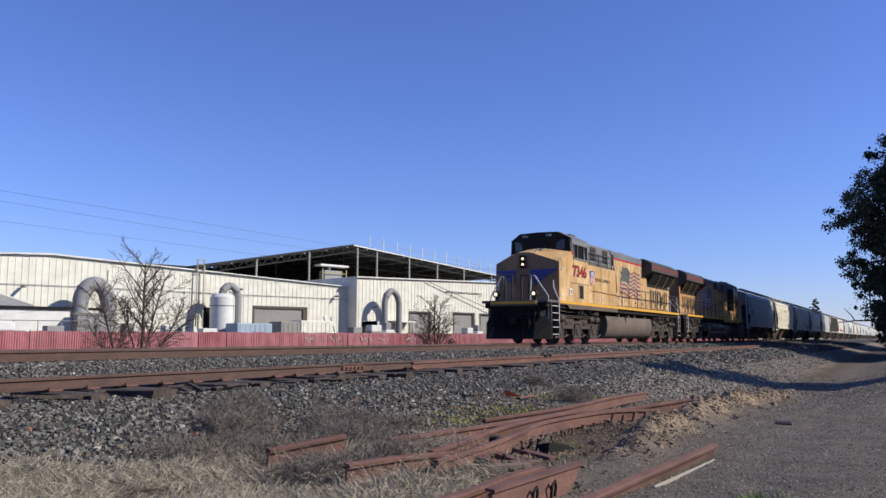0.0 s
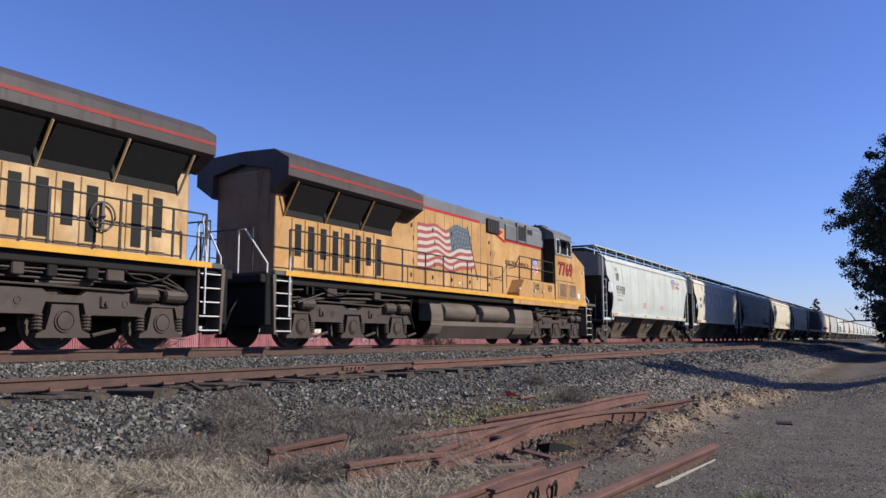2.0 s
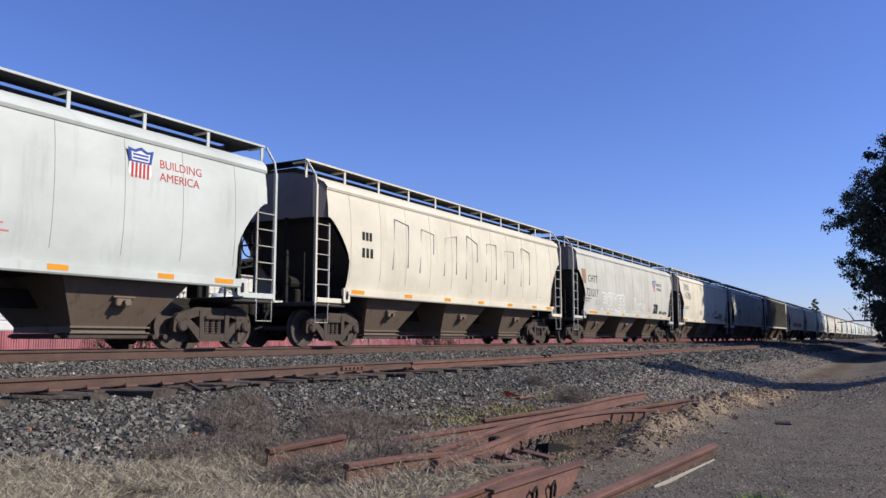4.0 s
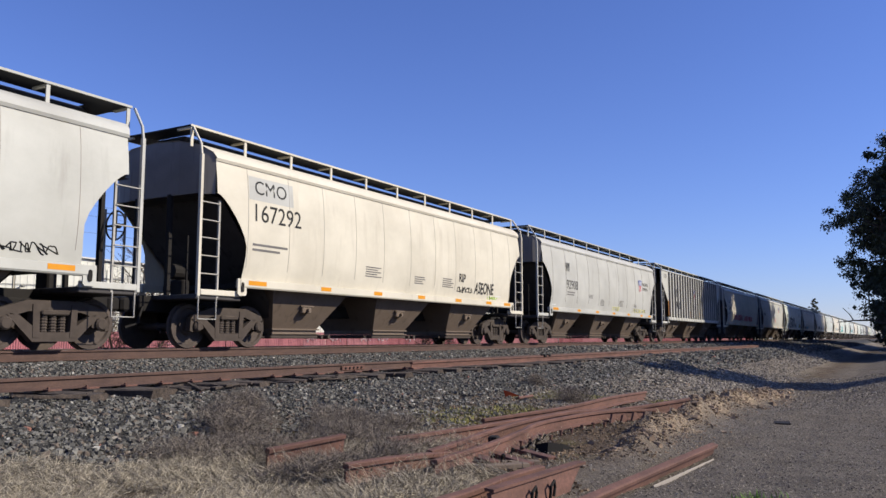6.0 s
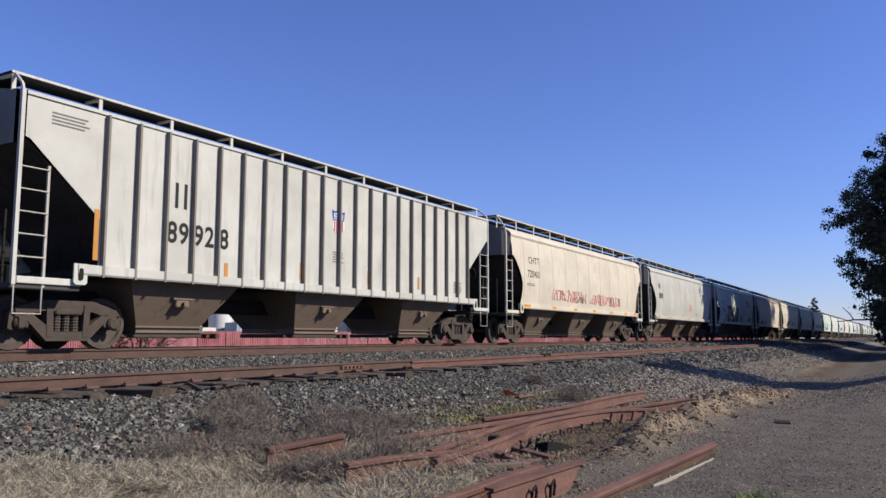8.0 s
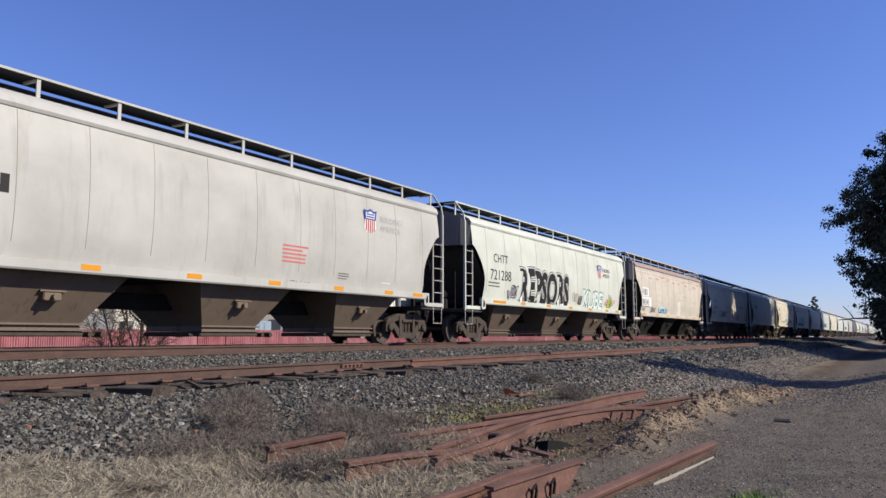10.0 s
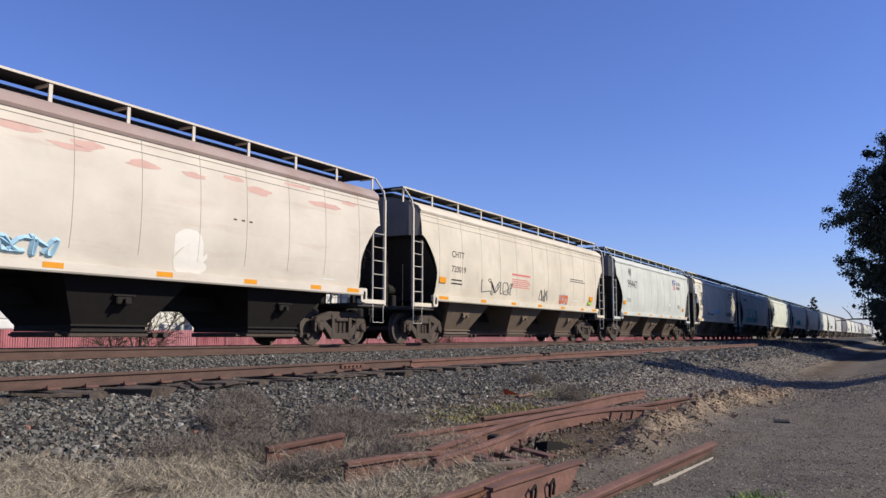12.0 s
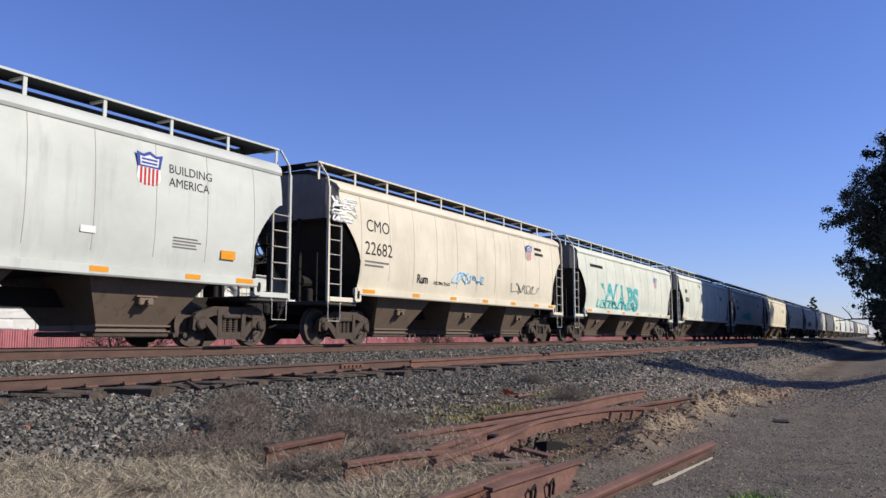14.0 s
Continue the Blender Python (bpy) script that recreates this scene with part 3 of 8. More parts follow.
SKIRT = paint("grimy_skirt_paint", rgb("5d5146"), rgb("352b26"), 0.7)
LOCOTRUCK = paint("dusty_truck_steel", rgb("443a33"), rgb("1e1916"), 0.8, streak=(2, 2, 1.5))
HANDRAIL = plain("grey_black_handrail_paint", rgb("363331"), 0.6, 0, 0.3, 8)
PALE = plain("white_step_edge_paint", rgb("c7c5c0"), 0.6, 0, 0.12, 8)
FLAG_RED = plain("faded_flag_red", rgb("904b47"), 0.6, 0, 0.3, 4)
FLAG_WHITE = plain("faded_flag_white", rgb("b0a498"), 0.6, 0, 0.2, 4)
FLAG_BLUE = plain("faded_flag_blue", rgb("4e5861"), 0.6, 0, 0.3, 4)
OLD_FLAG = (plain("dull_flag_red", rgb("7c4942"), 0.7, 0, 0.35, 3), plain("dull_flag_white", rgb("9a8a77"), 0.7, 0, 0.3, 3), plain("dull_flag_blue", rgb("444c4d"), 0.7, 0, 0.35, 4))
LAMP = Shade("lit_headlamp", 0.3)
LAMP.b.inputs["Emission Color"].default_value = (1.0, 0.66, 0.36, 1)
LAMP.b.inputs["Emission Strength"].default_value = 1.6
LAMP = LAMP.m


def loco_truck_frame():
    """The cast frame of a three-axle truck with its journal boxes."""
    b = Build()
    half = [(0.30, 0.96), (0.45, 1.06), (1.60, 1.04), (1.85, 0.88), (2.80, 0.86), (2.86, 0.62), (2.45, 0.62), (2.40, 0.81), (1.74, 0.81), (1.66, 0.62), (0.42, 0.62), (0.36, 0.83)]
    for s in (-1, 1):
        b.plate(half + [(-x, z) for x, z in reversed(half)], s * 1.02, s * 1.15)
        for x in (-2.07, 0, 2.07):
            b.plate([(x - 0.52, 0.22), (x + 0.52, 0.22), (x + 0.50, 0.29), (x + 0.34, 0.36), (x + 0.28, 0.60), (x + 0.25, 0.79), (x - 0.25, 0.79), (x - 0.28, 0.60), (x - 0.34, 0.36), (x - 0.50, 0.29)], s * 1.04, s * 1.17)
            b.turned((x, s * 1.165, 0.51), "y", [(0, 0.20), (s * 0.03, 0.195), (s * 0.03, 0.17), (s * 0.004, 0.168), (s * 0.004, 0.152), (s * 0.04, 0.148), (s * 0.045, 0.05)], 18)
            for d in (-0.46, 0.46):
                b.turned((x + d, s * 1.10, 0.34), "z", [(0.29 * k / 10, 0.095 if k % 2 else 0.07) for k in range(11)], 10)
            b.tube([(x + 0.55, s * 1.16, 0.26), (x + 1.05, s * 1.12, 0.36)], 0.035, 6)
        for x in (-1.30, 0.78):
            b.box(x - 0.09, x + 0.09, s * 1.14, s * 1.19, 0.76, 0.96, 0.02)
            b.cyl((x + 0.02, s * 1.18, 0.84), "y", 0.04, s * 0.05, 8)
            b.turned((x + 0.45, s * 1.151, 0.84), "y", [(0, 0.07), (s * 0.012, 0.07), (s * 0.012, 0.05), (s * 0.001, 0.045)], 12)
        for x in (-2.2, 1.35, 2.05):
            b.turned((x, s * 1.17, 1.04), "x", [(0, 0.08), (0.03, 0.14), (0.48, 0.15), (0.56, 0.10), (0.62, 0.04)], 12)
        b.tube([(-2.7, s * 1.18, 1.16), (-1.9, s * 1.2, 1.20), (-1.6, s * 1.2, 1.12), (1.2, s * 1.2, 1.08), (1.5, s * 1.2, 1.16), (2.7, s * 1.18, 1.10)], 0.02, 6)
        b.tube([(-0.6, s * 1.16, 1.14), (0.5, s * 1.16, 1.18)], 0.05, 8)
    b.box(-2.6, 2.6, -0.95, 0.95, 0.62, 0.86, 0.03)
    return b.mesh("truck", LOCOTRUCK)


def handrail(xs, top, mid, y, z0=1.78, ends=True):
    b = Build()
    b.tube([(xs[0], y, top), (xs[-1], y, top)], 0.02, 6)
    if mid:
        b.tube([(xs[0], y, mid), (xs[-1], y, mid)], 0.015, 6)
    for x in xs:
        b.box(x - 0.024, x + 0.024, y - 0.012, y + 0.012, z0, top)
    return b


def wavy(u, v, x0, x1, z0, z1, mirror):
    """A point of a waving flag: u along it, v down it."""
    x = x0 + (x1 - x0) * (u if not mirror else 1 - u)
    z = z1 - (z1 - z0) * (v * 0.78) - 0.28 * u * 0.8 + 0.07 * math.sin(u * 9.5 + v * 1.2) - 0.05 * math.sin(u * 17)
    return x - (0.55 * v if not mirror else -0.55 * v) * (1 - u), z


def flag(loco, x0, x1, z0, z1, mirror, tones, y=-0.958):
    """A painted waving flag: thirteen stripes, a starred canton and its pole."""
    n = 24
    for k in range(13):
        b = Build()
        lo = 0.40 if k < 7 else 0.0
        rows = []
        for i in range(n + 1):
            u = lo + (1 - lo) * i / n
            rows.append([(wavy(u, k / 13, x0, x1, z0, z1, mirror)[0], y, wavy(u, k / 13, x0, x1, z0, z1, mirror)[1]),
                         (wavy(u, (k + 1) / 13, x0, x1, z0, z1, mirror)[0], y, wavy(u, (k + 1) / 13, x0, x1, z0, z1, mirror)[1])])
        b.sheet(rows)
        part("flag_stripe", b, tones[k % 2], loco, "faded painted flag stripe")
    b = Build()
    b.sheet([[(wavy(0.40 * i / 10, v, x0, x1, z0, z1, mirror)[0], y - 0.0006, wavy(0.40 * i / 10, v, x0, x1, z0, z1, mirror)[1]) for v in (0.0, 0.27, 7 / 13)] for i in range(11)])
    part("flag_canton", b, tones[2], loco, "faded blue flag canton with pale stars")
    st = Build()
    for r in range(5):
        for c in range(6):
            x, z = wavy(0.03 + 0.06 * c + (0.03 if r % 2 else 0), 0.05 + 0.105 * r, x0, x1, z0, z1, mirror)
            ring = [(x + (0.030 if j % 2 == 0 else 0.013) * math.sin(j * 0.6283), y - 0.0012, z + (0.030 if j % 2 == 0 else 0.013) * math.cos(j * 0.6283)) for j in range(10)]
            st.quad(*ring)
    part("flag_stars", st, tones[1], loco)
    p0, p1 = wavy(0, -0.05, x0, x1, z0, z1, mirror), wavy(0, 1.28, x0, x1, z0, z1, mirror)
    part("flag_pole", Build().tube([(p0[0], y, p0[1]), (p1[0], y, max(1.85, p1[1]))], 0.018, 6), LOCO_GREY, loco)


def shield(parent, x, z, w, h, y):
    """A plain crest: blue top and red and white stripes below."""
    s = Build().quad(*[(x + w * u, y, z + h * v) for u, v in ((0.08, 0.55), (0.92, 0.55), (1.0, 0.95), (0.75, 0.9), (0.5, 1.0), (0.25, 0.9), (0.0, 0.95))])
    part("crest_top", s, BLUE, parent)
    part("crest_panel", Build().quad(*[(x + w * u, y, z + h * v) for u, v in ((0.08, 0.547), (0.04, 0.25), (0.2, 0.08), (0.5, 0.0), (0.8, 0.08), (0.96, 0.25), (0.92, 0.547))]), CHALK, parent)
    for i in range(5):
        u = 0.16 + 0.15 * i
        low = 0.10 if i in (0, 4) else 0.04
        part("crest_stripe", Build().quad((x + w * u, y - 0.002, z + h * 0.54), (x + w * (u + 0.085), y - 0.002, z + h * 0.54), (x + w * (u + 0.085), y - 0.002, z + h * low), (x + w * u, y - 0.002, z + h * low)), RED, parent)
    part("crest_band", Build().quad(*[(x + w * u, y - 0.001, z + h * v) for u, v in ((0.17, 0.60), (0.83, 0.60), (0.86, 0.84), (0.72, 0.82), (0.5, 0.90), (0.28, 0.82), (0.14, 0.84))]), CHALK, parent)
    for v in (0.74, 0.64):
        part("crest_bar", Build().quad((x + w * 0.2, y - 0.002, z + h * v), (x + w * 0.8, y - 0.002, z + h * v), (x + w * 0.8, y - 0.002, z + h * (v + 0.055)), (x + w * 0.2, y - 0.002, z + h * (v + 0.055))), BLUE, parent)


def letter(parent, text, x, z, size, mat, y=-1.503, squeeze=1.0, bold=0.0, name="lettering", label=""):
    me = shared(("words", text, size, mat.name, squeeze, bold), lambda: words(text, size, mat, 0.002, bold, squeeze))
    return part(name, me, None, parent, label, m=pose(x, y, z))


def locomotive(label, number, flip, newer):
    """A six-axle road locomotive. newer: full-width equipment behind the cab; else a step box and air tanks."""
    L = LOCO
    TONE = DUSTY if newer else YELLOW
    lo = thing("locomotive", label, "locomotive", group="locomotives of the train")

    def P(name, b, mat, label="", smooth=False, parent=None):
        if flip:
            b.v = [(L - x, y, z) for x, y, z in b.v]
        return part(name, b, mat, parent or lo, label, smooth)

    # underframe, sills, pilot
    P("underframe", Build().box(0.35, 21.9, -1.38, 1.38, 1.45, 1.64, 0.02).box(1.2, 21.4, -0.6, 0.6, 1.1, 1.46), BLACKISH)
    P("walkway", Build().box(0.25, 21.55, -1.47, 1.47, 1.64, 1.745, 0.01), WING)
    for s in (-1, 1):
        P("sill_stripe", Build().box(1.50, 21.2, s * 1.472, s * 1.492, 1.64, 1.755), STRIPE, "yellow reflective sill stripe")
    P("sill_skirt", Build().plate([(1.5, 1.645), (9.0, 1.645), (9.0, 1.47), (4.4, 1.47), (3.9, 1.45), (2.6, 1.45), (2.35, 1.60), (1.5, 1.60)], -1.485, -1.40), SKIRT if newer else TONE)
    P("pilot", Build().loft([[(0.05, -0.9, 0.18), (0.60, -1.45, 0.18), (0.75, -1.45, 0.18), (0.75, 1.45, 0.18), (0.60, 1.45, 0.18), (0.05, 0.9, 0.18)],
                             [(0.35, -0.9, 0.85), (0.62, -1.45, 0.85), (0.75, -1.45, 0.85), (0.75, 1.45, 0.85), (0.62, 1.45, 0.85), (0.35, 0.9, 0.85)],
                             [(0.30, -1.1, 1.1), (0.62, -1.2, 1.1), (0.75, -1.2, 1.1), (0.75, 1.2, 1.1), (0.62, 1.2, 1.1), (0.30, 1.1, 1.1)],
                             [(0.30, -1.1, 1.64), (0.62, -1.2, 1.64), (0.75, -1.2, 1.64), (0.75, 1.2, 1.64), (0.62, 1.2, 1.64), (0.30, 1.1, 1.64)]]), COAL)
    for y in (-0.95, -0.7, -0.42, 0.42, 0.7, 0.95):
        P("hose", Build().tube([(0.30, y, 1.35), (0.14, y, 1.15), (0.12, y * 0.97, 0.82), (0.2, y * 0.9, 0.62)], 0.03, 6), COAL)
    P("cut_lever", Build().tube([(0.28, -1.25, 1.0), (0.2, -1.2, 1.2), (0.2, -0.3, 1.18), (0.22, -0.1, 1.0)], 0.014, 6), HANDRAIL)
    for z, y0, y1 in ((0.45, -0.9, 0.9), (0.72, -0.9, 0.9)):
        P("plow_rib", Build().box(0.14 + 0.4 * (z - 0.45), 0.30, y0, y1, z, z + 0.05), COAL)
    P("anticlimber", Build().box(0.16, 0.5, -1.05, 1.05, 1.50, 1.70, 0.03), WING)
    P("front_stripe", Build().box(0.12, 0.17, -1.0, 1.0, 1.58, 1.70), STRIPE)
    for x0, d in ((0.35, -1), (21.95, 1)):
        P("coupler", Build().box(x0 - 0.3, x0 + 0.3, -0.10, 0.10, 0.78, 0.98, 0.03).box(x0 + d * 0.1, x0 + d * 0.36, -0.17, 0.15, 0.72, 1.04, 0.05), BLACKISH)
        for y in (-0.55, -0.75, 0.55):
            P("air_hose", Build().tube([(x0, y, 1.1), (x0 + d * 0.22, y, 0.8), (x0 + d * 0.25, y * 0.8, 0.4)], 0.025, 6), BLACKISH)
    P("rear_end_plate", Build().box(21.5, 21.75, -1.4, 1.4, 0.5, 1.68, 0.02), COAL)
    # step wells
    for s in (-1, 1):
        for xa, xb in ((0.78, 1.42), (20.95, 21.5)):
            P("step_well", Build().plate([(xb - 0.02, 0.30), (xb + 0.03, 0.30), (xb + 0.10, 1.64), (xb + 0.0, 1.64)], s * 1.05, s * 1.47).plate([(xa - 0.05, 0.30), (xa, 0.30), (xa, 1.64), (xa - 0.05, 1.64)], s * 1.05, s * 1.42), SKIRT)
            for i in range(5):
                z = 0.36 + 0.285 * i
                P("step", Build().box(xa, xb, s * 1.10, s * 1.44, z - 0.01, z + 0.025), BLACKISH)
                P("step_edge", Build().box(xa, xb, s * 1.44, s * 1.455, z + 0.004, z + 0.026), PALE)
    # front stair rails
    for s in (-1, 1):
        P("stair_rail", Build().tube([(0.72, s * 1.30, 0.9), (0.72, s * 1.30, 1.9), (0.62, s * 0.75, 2.75), (0.60, s * 0.62, 2.78), (0.60, s * 0.55, 1.7)], 0.022, 6), PALE)
        P("stair_rail", Build().tube([(1.44, s * 1.46, 0.8), (1.44, s * 1.46, 1.75), (1.40, s * 1.25, 2.3), (1.38, s * 1.25, 2.6)], 0.022, 6), PALE)
        P("stair_rail", Build().tube([(21.05, s * 1.47, 0.7), (21.05, s * 1.47, 1.9), (21.0, s * 1.40, 2.72)], 0.022, 6), PALE)
        P("stair_rail", Build().tube([(21.62, s * 1.3, 0.8), (21.62, s * 1.3, 1.9), (21.72, s * 0.7, 2.7), (21.72, s * 0.5, 2.7), (21.72, s * 0.5, 1.7)], 0.022, 6), PALE)
        P("front_rail_post", Build().box(0.5, 0.56, s * 0.18, s * 0.24, 1.7, 2.78).box(0.5, 0.56, s * 0.50, s * 0.56, 1.7, 2.78).box(0.51, 0.55, s * 0.2, s * 0.54, 2.72, 2.78), HANDRAIL)
    # nose
    n, nf = Build(), Build()
    for s in (-1, 1):
        nf.quad((1.20, 0, 1.745), (1.20, s * 0.3, 1.745), (1.22, s * 0.3, 3.77), (1.22, 0, 3.79))
        nf.quad((1.20, s * 0.3, 1.745), (1.50, s * 1.46, 1.745), (1.57, s * 1.44, 3.37), (1.22, s * 0.3, 3.77))
        n.quad((1.50, s * 1.46, 1.745), (3.14, s * 1.48, 1.745), (3.14, s * 1.46, 3.92), (1.57, s * 1.44, 3.37))
        n.quad((1.22, s * 0.3, 3.77), (1.57, s * 1.44, 3.37), (3.14, s * 1.46, 3.92), (2.72, s * 0.4, 4.08))
        n.quad((1.22, 0, 3.79), (1.22, s * 0.3, 3.77), (2.72, s * 0.4, 4.08), (2.72, 0, 4.10))
    P("nose", n, TONE)
    P("nose_front", nf, SHADED_FACE, "grimy front of the nose, darkened for its shade")
    P("nose_door", Build().box(1.192, 1.23, -0.28, 0.28, 1.85, 3.05, 0.01).box(1.17, 1.20, 0.18, 0.22, 2.4, 2.6), SHADED_FACE)
    for s in (-1, 1):
        for k in range(5):
            z = 3.02 - 0.13 * k
            a, e = 0.34 + 0.03 * k, 1.40 - 0.19 * k
            xx = lambda y: 1.165 + (y - 0.3) / 1.16 * 0.30
            P("wing_bar", Build().quad((xx(a) - 0.012, s * a, z), (xx(e) + 0.005, s * e, z + 0.05), (xx(e - 0.04) + 0.003, s * (e - 0.04), z - 0.03), (xx(a) - 0.012, s * a, z - 0.10)), BLUE)
    hl = P("headlight_housing", Build().box(1.12, 1.25, -0.15, 0.15, 3.12, 3.66, 0.02), BLACKISH)
    for z in (3.51, 3.27):
        P("headlight", Build().turned((1.115, 0, z), "x", [(0.02, 0.055), (0.0, 0.055), (-0.015, 0.035)], 16), LAMP if newer else GLASS, "lit round headlight" if newer else "")
    for s in (-1, 1):
        P("ditch_light_housing", Build().cyl((0.28, s * 0.84, 2.0), "x", 0.14, 0.2, 14).box(0.36, 0.46, s * 0.78, s * 0.9, 1.7, 1.95), BLACKISH)
        P("ditch_light", Build().turned((0.28, s * 0.84, 2.0), "x", [(0.0, 0.07), (-0.015, 0.07), (-0.03, 0.04)], 16), LAMP if newer else GLASS, "lit round ditch light" if newer else "")
    P("nose_rail", Build().tube([(1.3, -0.5, 3.78), (1.35, -0.5, 3.87), (2.5, -0.75, 4.02), (2.55, -0.75, 3.98)], 0.014, 6), HANDRAIL)
    P("bell", Build().turned((2.0, -0.45, 3.88), "z", [(0, 0.09), (0.07, 0.07), (0.11, 0.03)], 12), TREAD)
    # cab
    c = Build()
    for s in (-1, 1):
        c.quad((3.14, s * 1.48, 1.745), (5.0, s * 1.48, 1.745), (5.0, s * 1.475, 3.60), (3.14, s * 1.475, 3.60))
        c.quad((5.0, s * 1.48, 1.745), (5.0, 0, 1.745), (5.0, 0, 3.92), (5.0, s * 1.475, 3.92))
    P("cab_lower", c, TONE)
    c = Build()
    for s in (-1, 1):
        # side wall round the windows
        y = lambda z: s * (1.47 - 0.06 * (z - 3.92) / 0.6)
        q = lambda xa, xb, za, zb: c.quad((xa, y(za), za), (xb, y(za), za), (xb, y(zb), zb), (xa, y(zb), zb))
        q(3.14, 5.0, 3.60, 3.66)
        q(3.10, 3.20, 3.66, 4.52); q(4.86, 5.0, 3.66, 4.52); q(4.42, 4.50, 3.66, 4.27); q(3.20, 4.86, 4.27, 4.52)
        c.quad((5.0, s * 1.47, 3.9), (5.0, 0, 3.9), (5.0, 0, 4.8), (5.0, s * 0.9, 4.78), (5.0, s * 1.41, 4.52))
        c.quad((3.10, s * 1.46, 3.92), (3.06, s * 1.41, 4.52), (3.02, s * 1.36, 4.50), (3.04, s * 1.40, 3.92))
    P("cab_upper", c, LOCO_GREY)
    r = Build()
    for s in (-1, 1):
        r.quad((2.85, 0, 4.82), (2.85, s * 0.9, 4.79), (5.12, s * 0.9, 4.79), (5.12, 0, 4.82))
        r.quad((2.85, s * 0.9, 4.79), (3.05, s * 1.42, 4.52), (5.12, s * 1.42, 4.52), (5.12, s * 0.9, 4.79))
        r.quad((3.05, s * 1.42, 4.52), (5.12, s * 1.42, 4.52), (5.12, s * 1.42, 4.48), (3.05, s * 1.42, 4.48))
    P("cab_roof", r, LOCO_GREY)
    w = Build()
    for s in (-1, 1):
        w.quad((2.72, 0, 4.08), (2.74, s * 0.4, 4.07), (2.86, s * 0.9, 4.79), (2.85, 0, 4.82))
        w.quad((2.74, s * 0.4, 4.07), (3.08, s * 1.44, 3.92), (3.04, s * 1.40, 4.51), (2.86, s * 0.9, 4.79))
    P("windscreen_surround", w, BLACKISH)
    for s in (-1, 1):
        P("windscreen", Build().quad((2.735, s * 0.10, 4.12), (2.93, s * 1.15, 4.02), (2.93, s * 1.18, 4.46), (2.80, s * 0.12, 4.54)), GLASS)
        P("number_board", Build().quad((2.815, s * 0.28, 4.58), (2.87, s * 0.92, 4.55), (2.88, s * 0.86, 4.74), (2.83, s * 0.28, 4.78)), LOUVRE)
        for xa, xb in ((3.21, 3.62), (3.66, 4.41), (4.51, 4.85)):
            P("side_window", Build().quad((xa, s * 1.452, 3.67), (xb, s * 1.452, 3.67), (xb, s * 1.42, 4.26), (xa, s * 1.42, 4.26)), GLASS)
            P("window_frame", Build().box(xa, xb, s * 1.465, s * 1.485, 3.64, 3.675).box(xa - 0.01, xa + 0.025, s * 1.455, s * 1.48, 3.66, 4.26).box(xb - 0.025, xb + 0.01, s * 1.455, s * 1.48, 3.66, 4.26).box(xa, xb, s * 1.43, s * 1.46, 4.24, 4.27), WING if newer else PALE)
    if not newer:
        P("sunshade", Build().quad((3.3, -1.46, 4.30), (4.5, -1.46, 4.30), (4.45, -1.75, 4.18), (3.35, -1.75, 4.18)).quad((3.3, -1.46, 4.32), (4.5, -1.46, 4.32), (4.45, -1.76, 4.20), (3.35, -1.76, 4.20)), LOCO_GREY)
    P("roof_horn", Build().tube([(3.9, -0.5, 4.9), (4.3, -0.5, 4.92)], 0.03, 8, 0.05).tube([(3.9, -0.35, 4.92), (4.4, -0.35, 4.94)], 0.03, 8, 0.05).box(4.0, 4.2, -0.6, -0.25, 4.78, 4.9), WING)
    P("roof_antenna_plate", Build().box(4.3, 4.95, -0.9, 0.3, 4.80, 4.86, 0.01), WING)
    P("cab_red_line", Build().box(3.02, 3.17, -1.482, -1.455, 3.80, 3.90) if newer else Build().box(3.1, 3.22, -1.487, -1.475, 3.8, 3.9), RED)
    # doors and panels low on the cab
    P("cab_panel_seam", Build().box(2.85, 5.0, -1.492, -1.483, 2.555, 2.575).box(2.85, 2.865, -1.492, -1.483, 2.0, 2.56), WING)
    if newer:
        P("cab_side_opening", Build().box(3.74, 4.26, -1.490, -1.47, 1.93, 2.50), LOUVRE, "dark open hatch")
        P("opening_frame", Build().box(3.68, 3.74, -1.495, -1.475, 1.90, 2.54).box(4.26, 4.32, -1.495, -1.475, 1.90, 2.54).box(3.74, 4.26, -1.495, -1.475, 2.50, 2.54), TONE)
        P("placard", Build().box(2.62, 2.86, -1.492, -1.478, 2.02, 2.32), CHALK)
        P("placard_mark", Build().box(2.69, 2.79, -1.497, -1.490, 2.09, 2.24), BLUE)
    else:
        for xa in (2.68, 3.76):
            v = P("cab_louvre", Build().box(xa, xa + 1.0, -1.505, -1.478, 1.86, 2.50, 0.01), TONE)
            for k in range(11):
                P("louvre_slat", Build().box(xa + 0.12, xa + 0.88, -1.516, -1.503, 1.93 + 0.048 * k, 1.955 + 0.048 * k), WING, parent=v)
        P("placard", Build().box(2.30, 2.58, -1.492, -1.478, 1.9, 2.12), CHALK)
    for x, z in ((1.75, 3.05), (1.66, 1.95), (6.2, 2.0), (7.0, 2.0), (8.4, 2.0), (12.0, 2.0), (14.5, 3.4)):
        P("reflector", Build().box(x, x + 0.09, (-1.490 if x < 9 else -0.956), (-1.45 if x < 9 else -0.945), z, z + 0.07), CHALK)
    # long hood
    split = 4.27
    P("hood", Build().along([(-0.95, 1.745), (0.95, 1.745), (0.95, split - 0.04), (-0.95, split - 0.04)], 5.0, 21.0), TONE)
    P("hood_top", Build().along([(-0.953, split - 0.04), (0.953, split - 0.04), (0.953, split + 0.30), (0.80, split + 0.40), (-0.80, split + 0.40), (-0.953, split + 0.30)], 5.0, 21.0), LOCO_GREY)
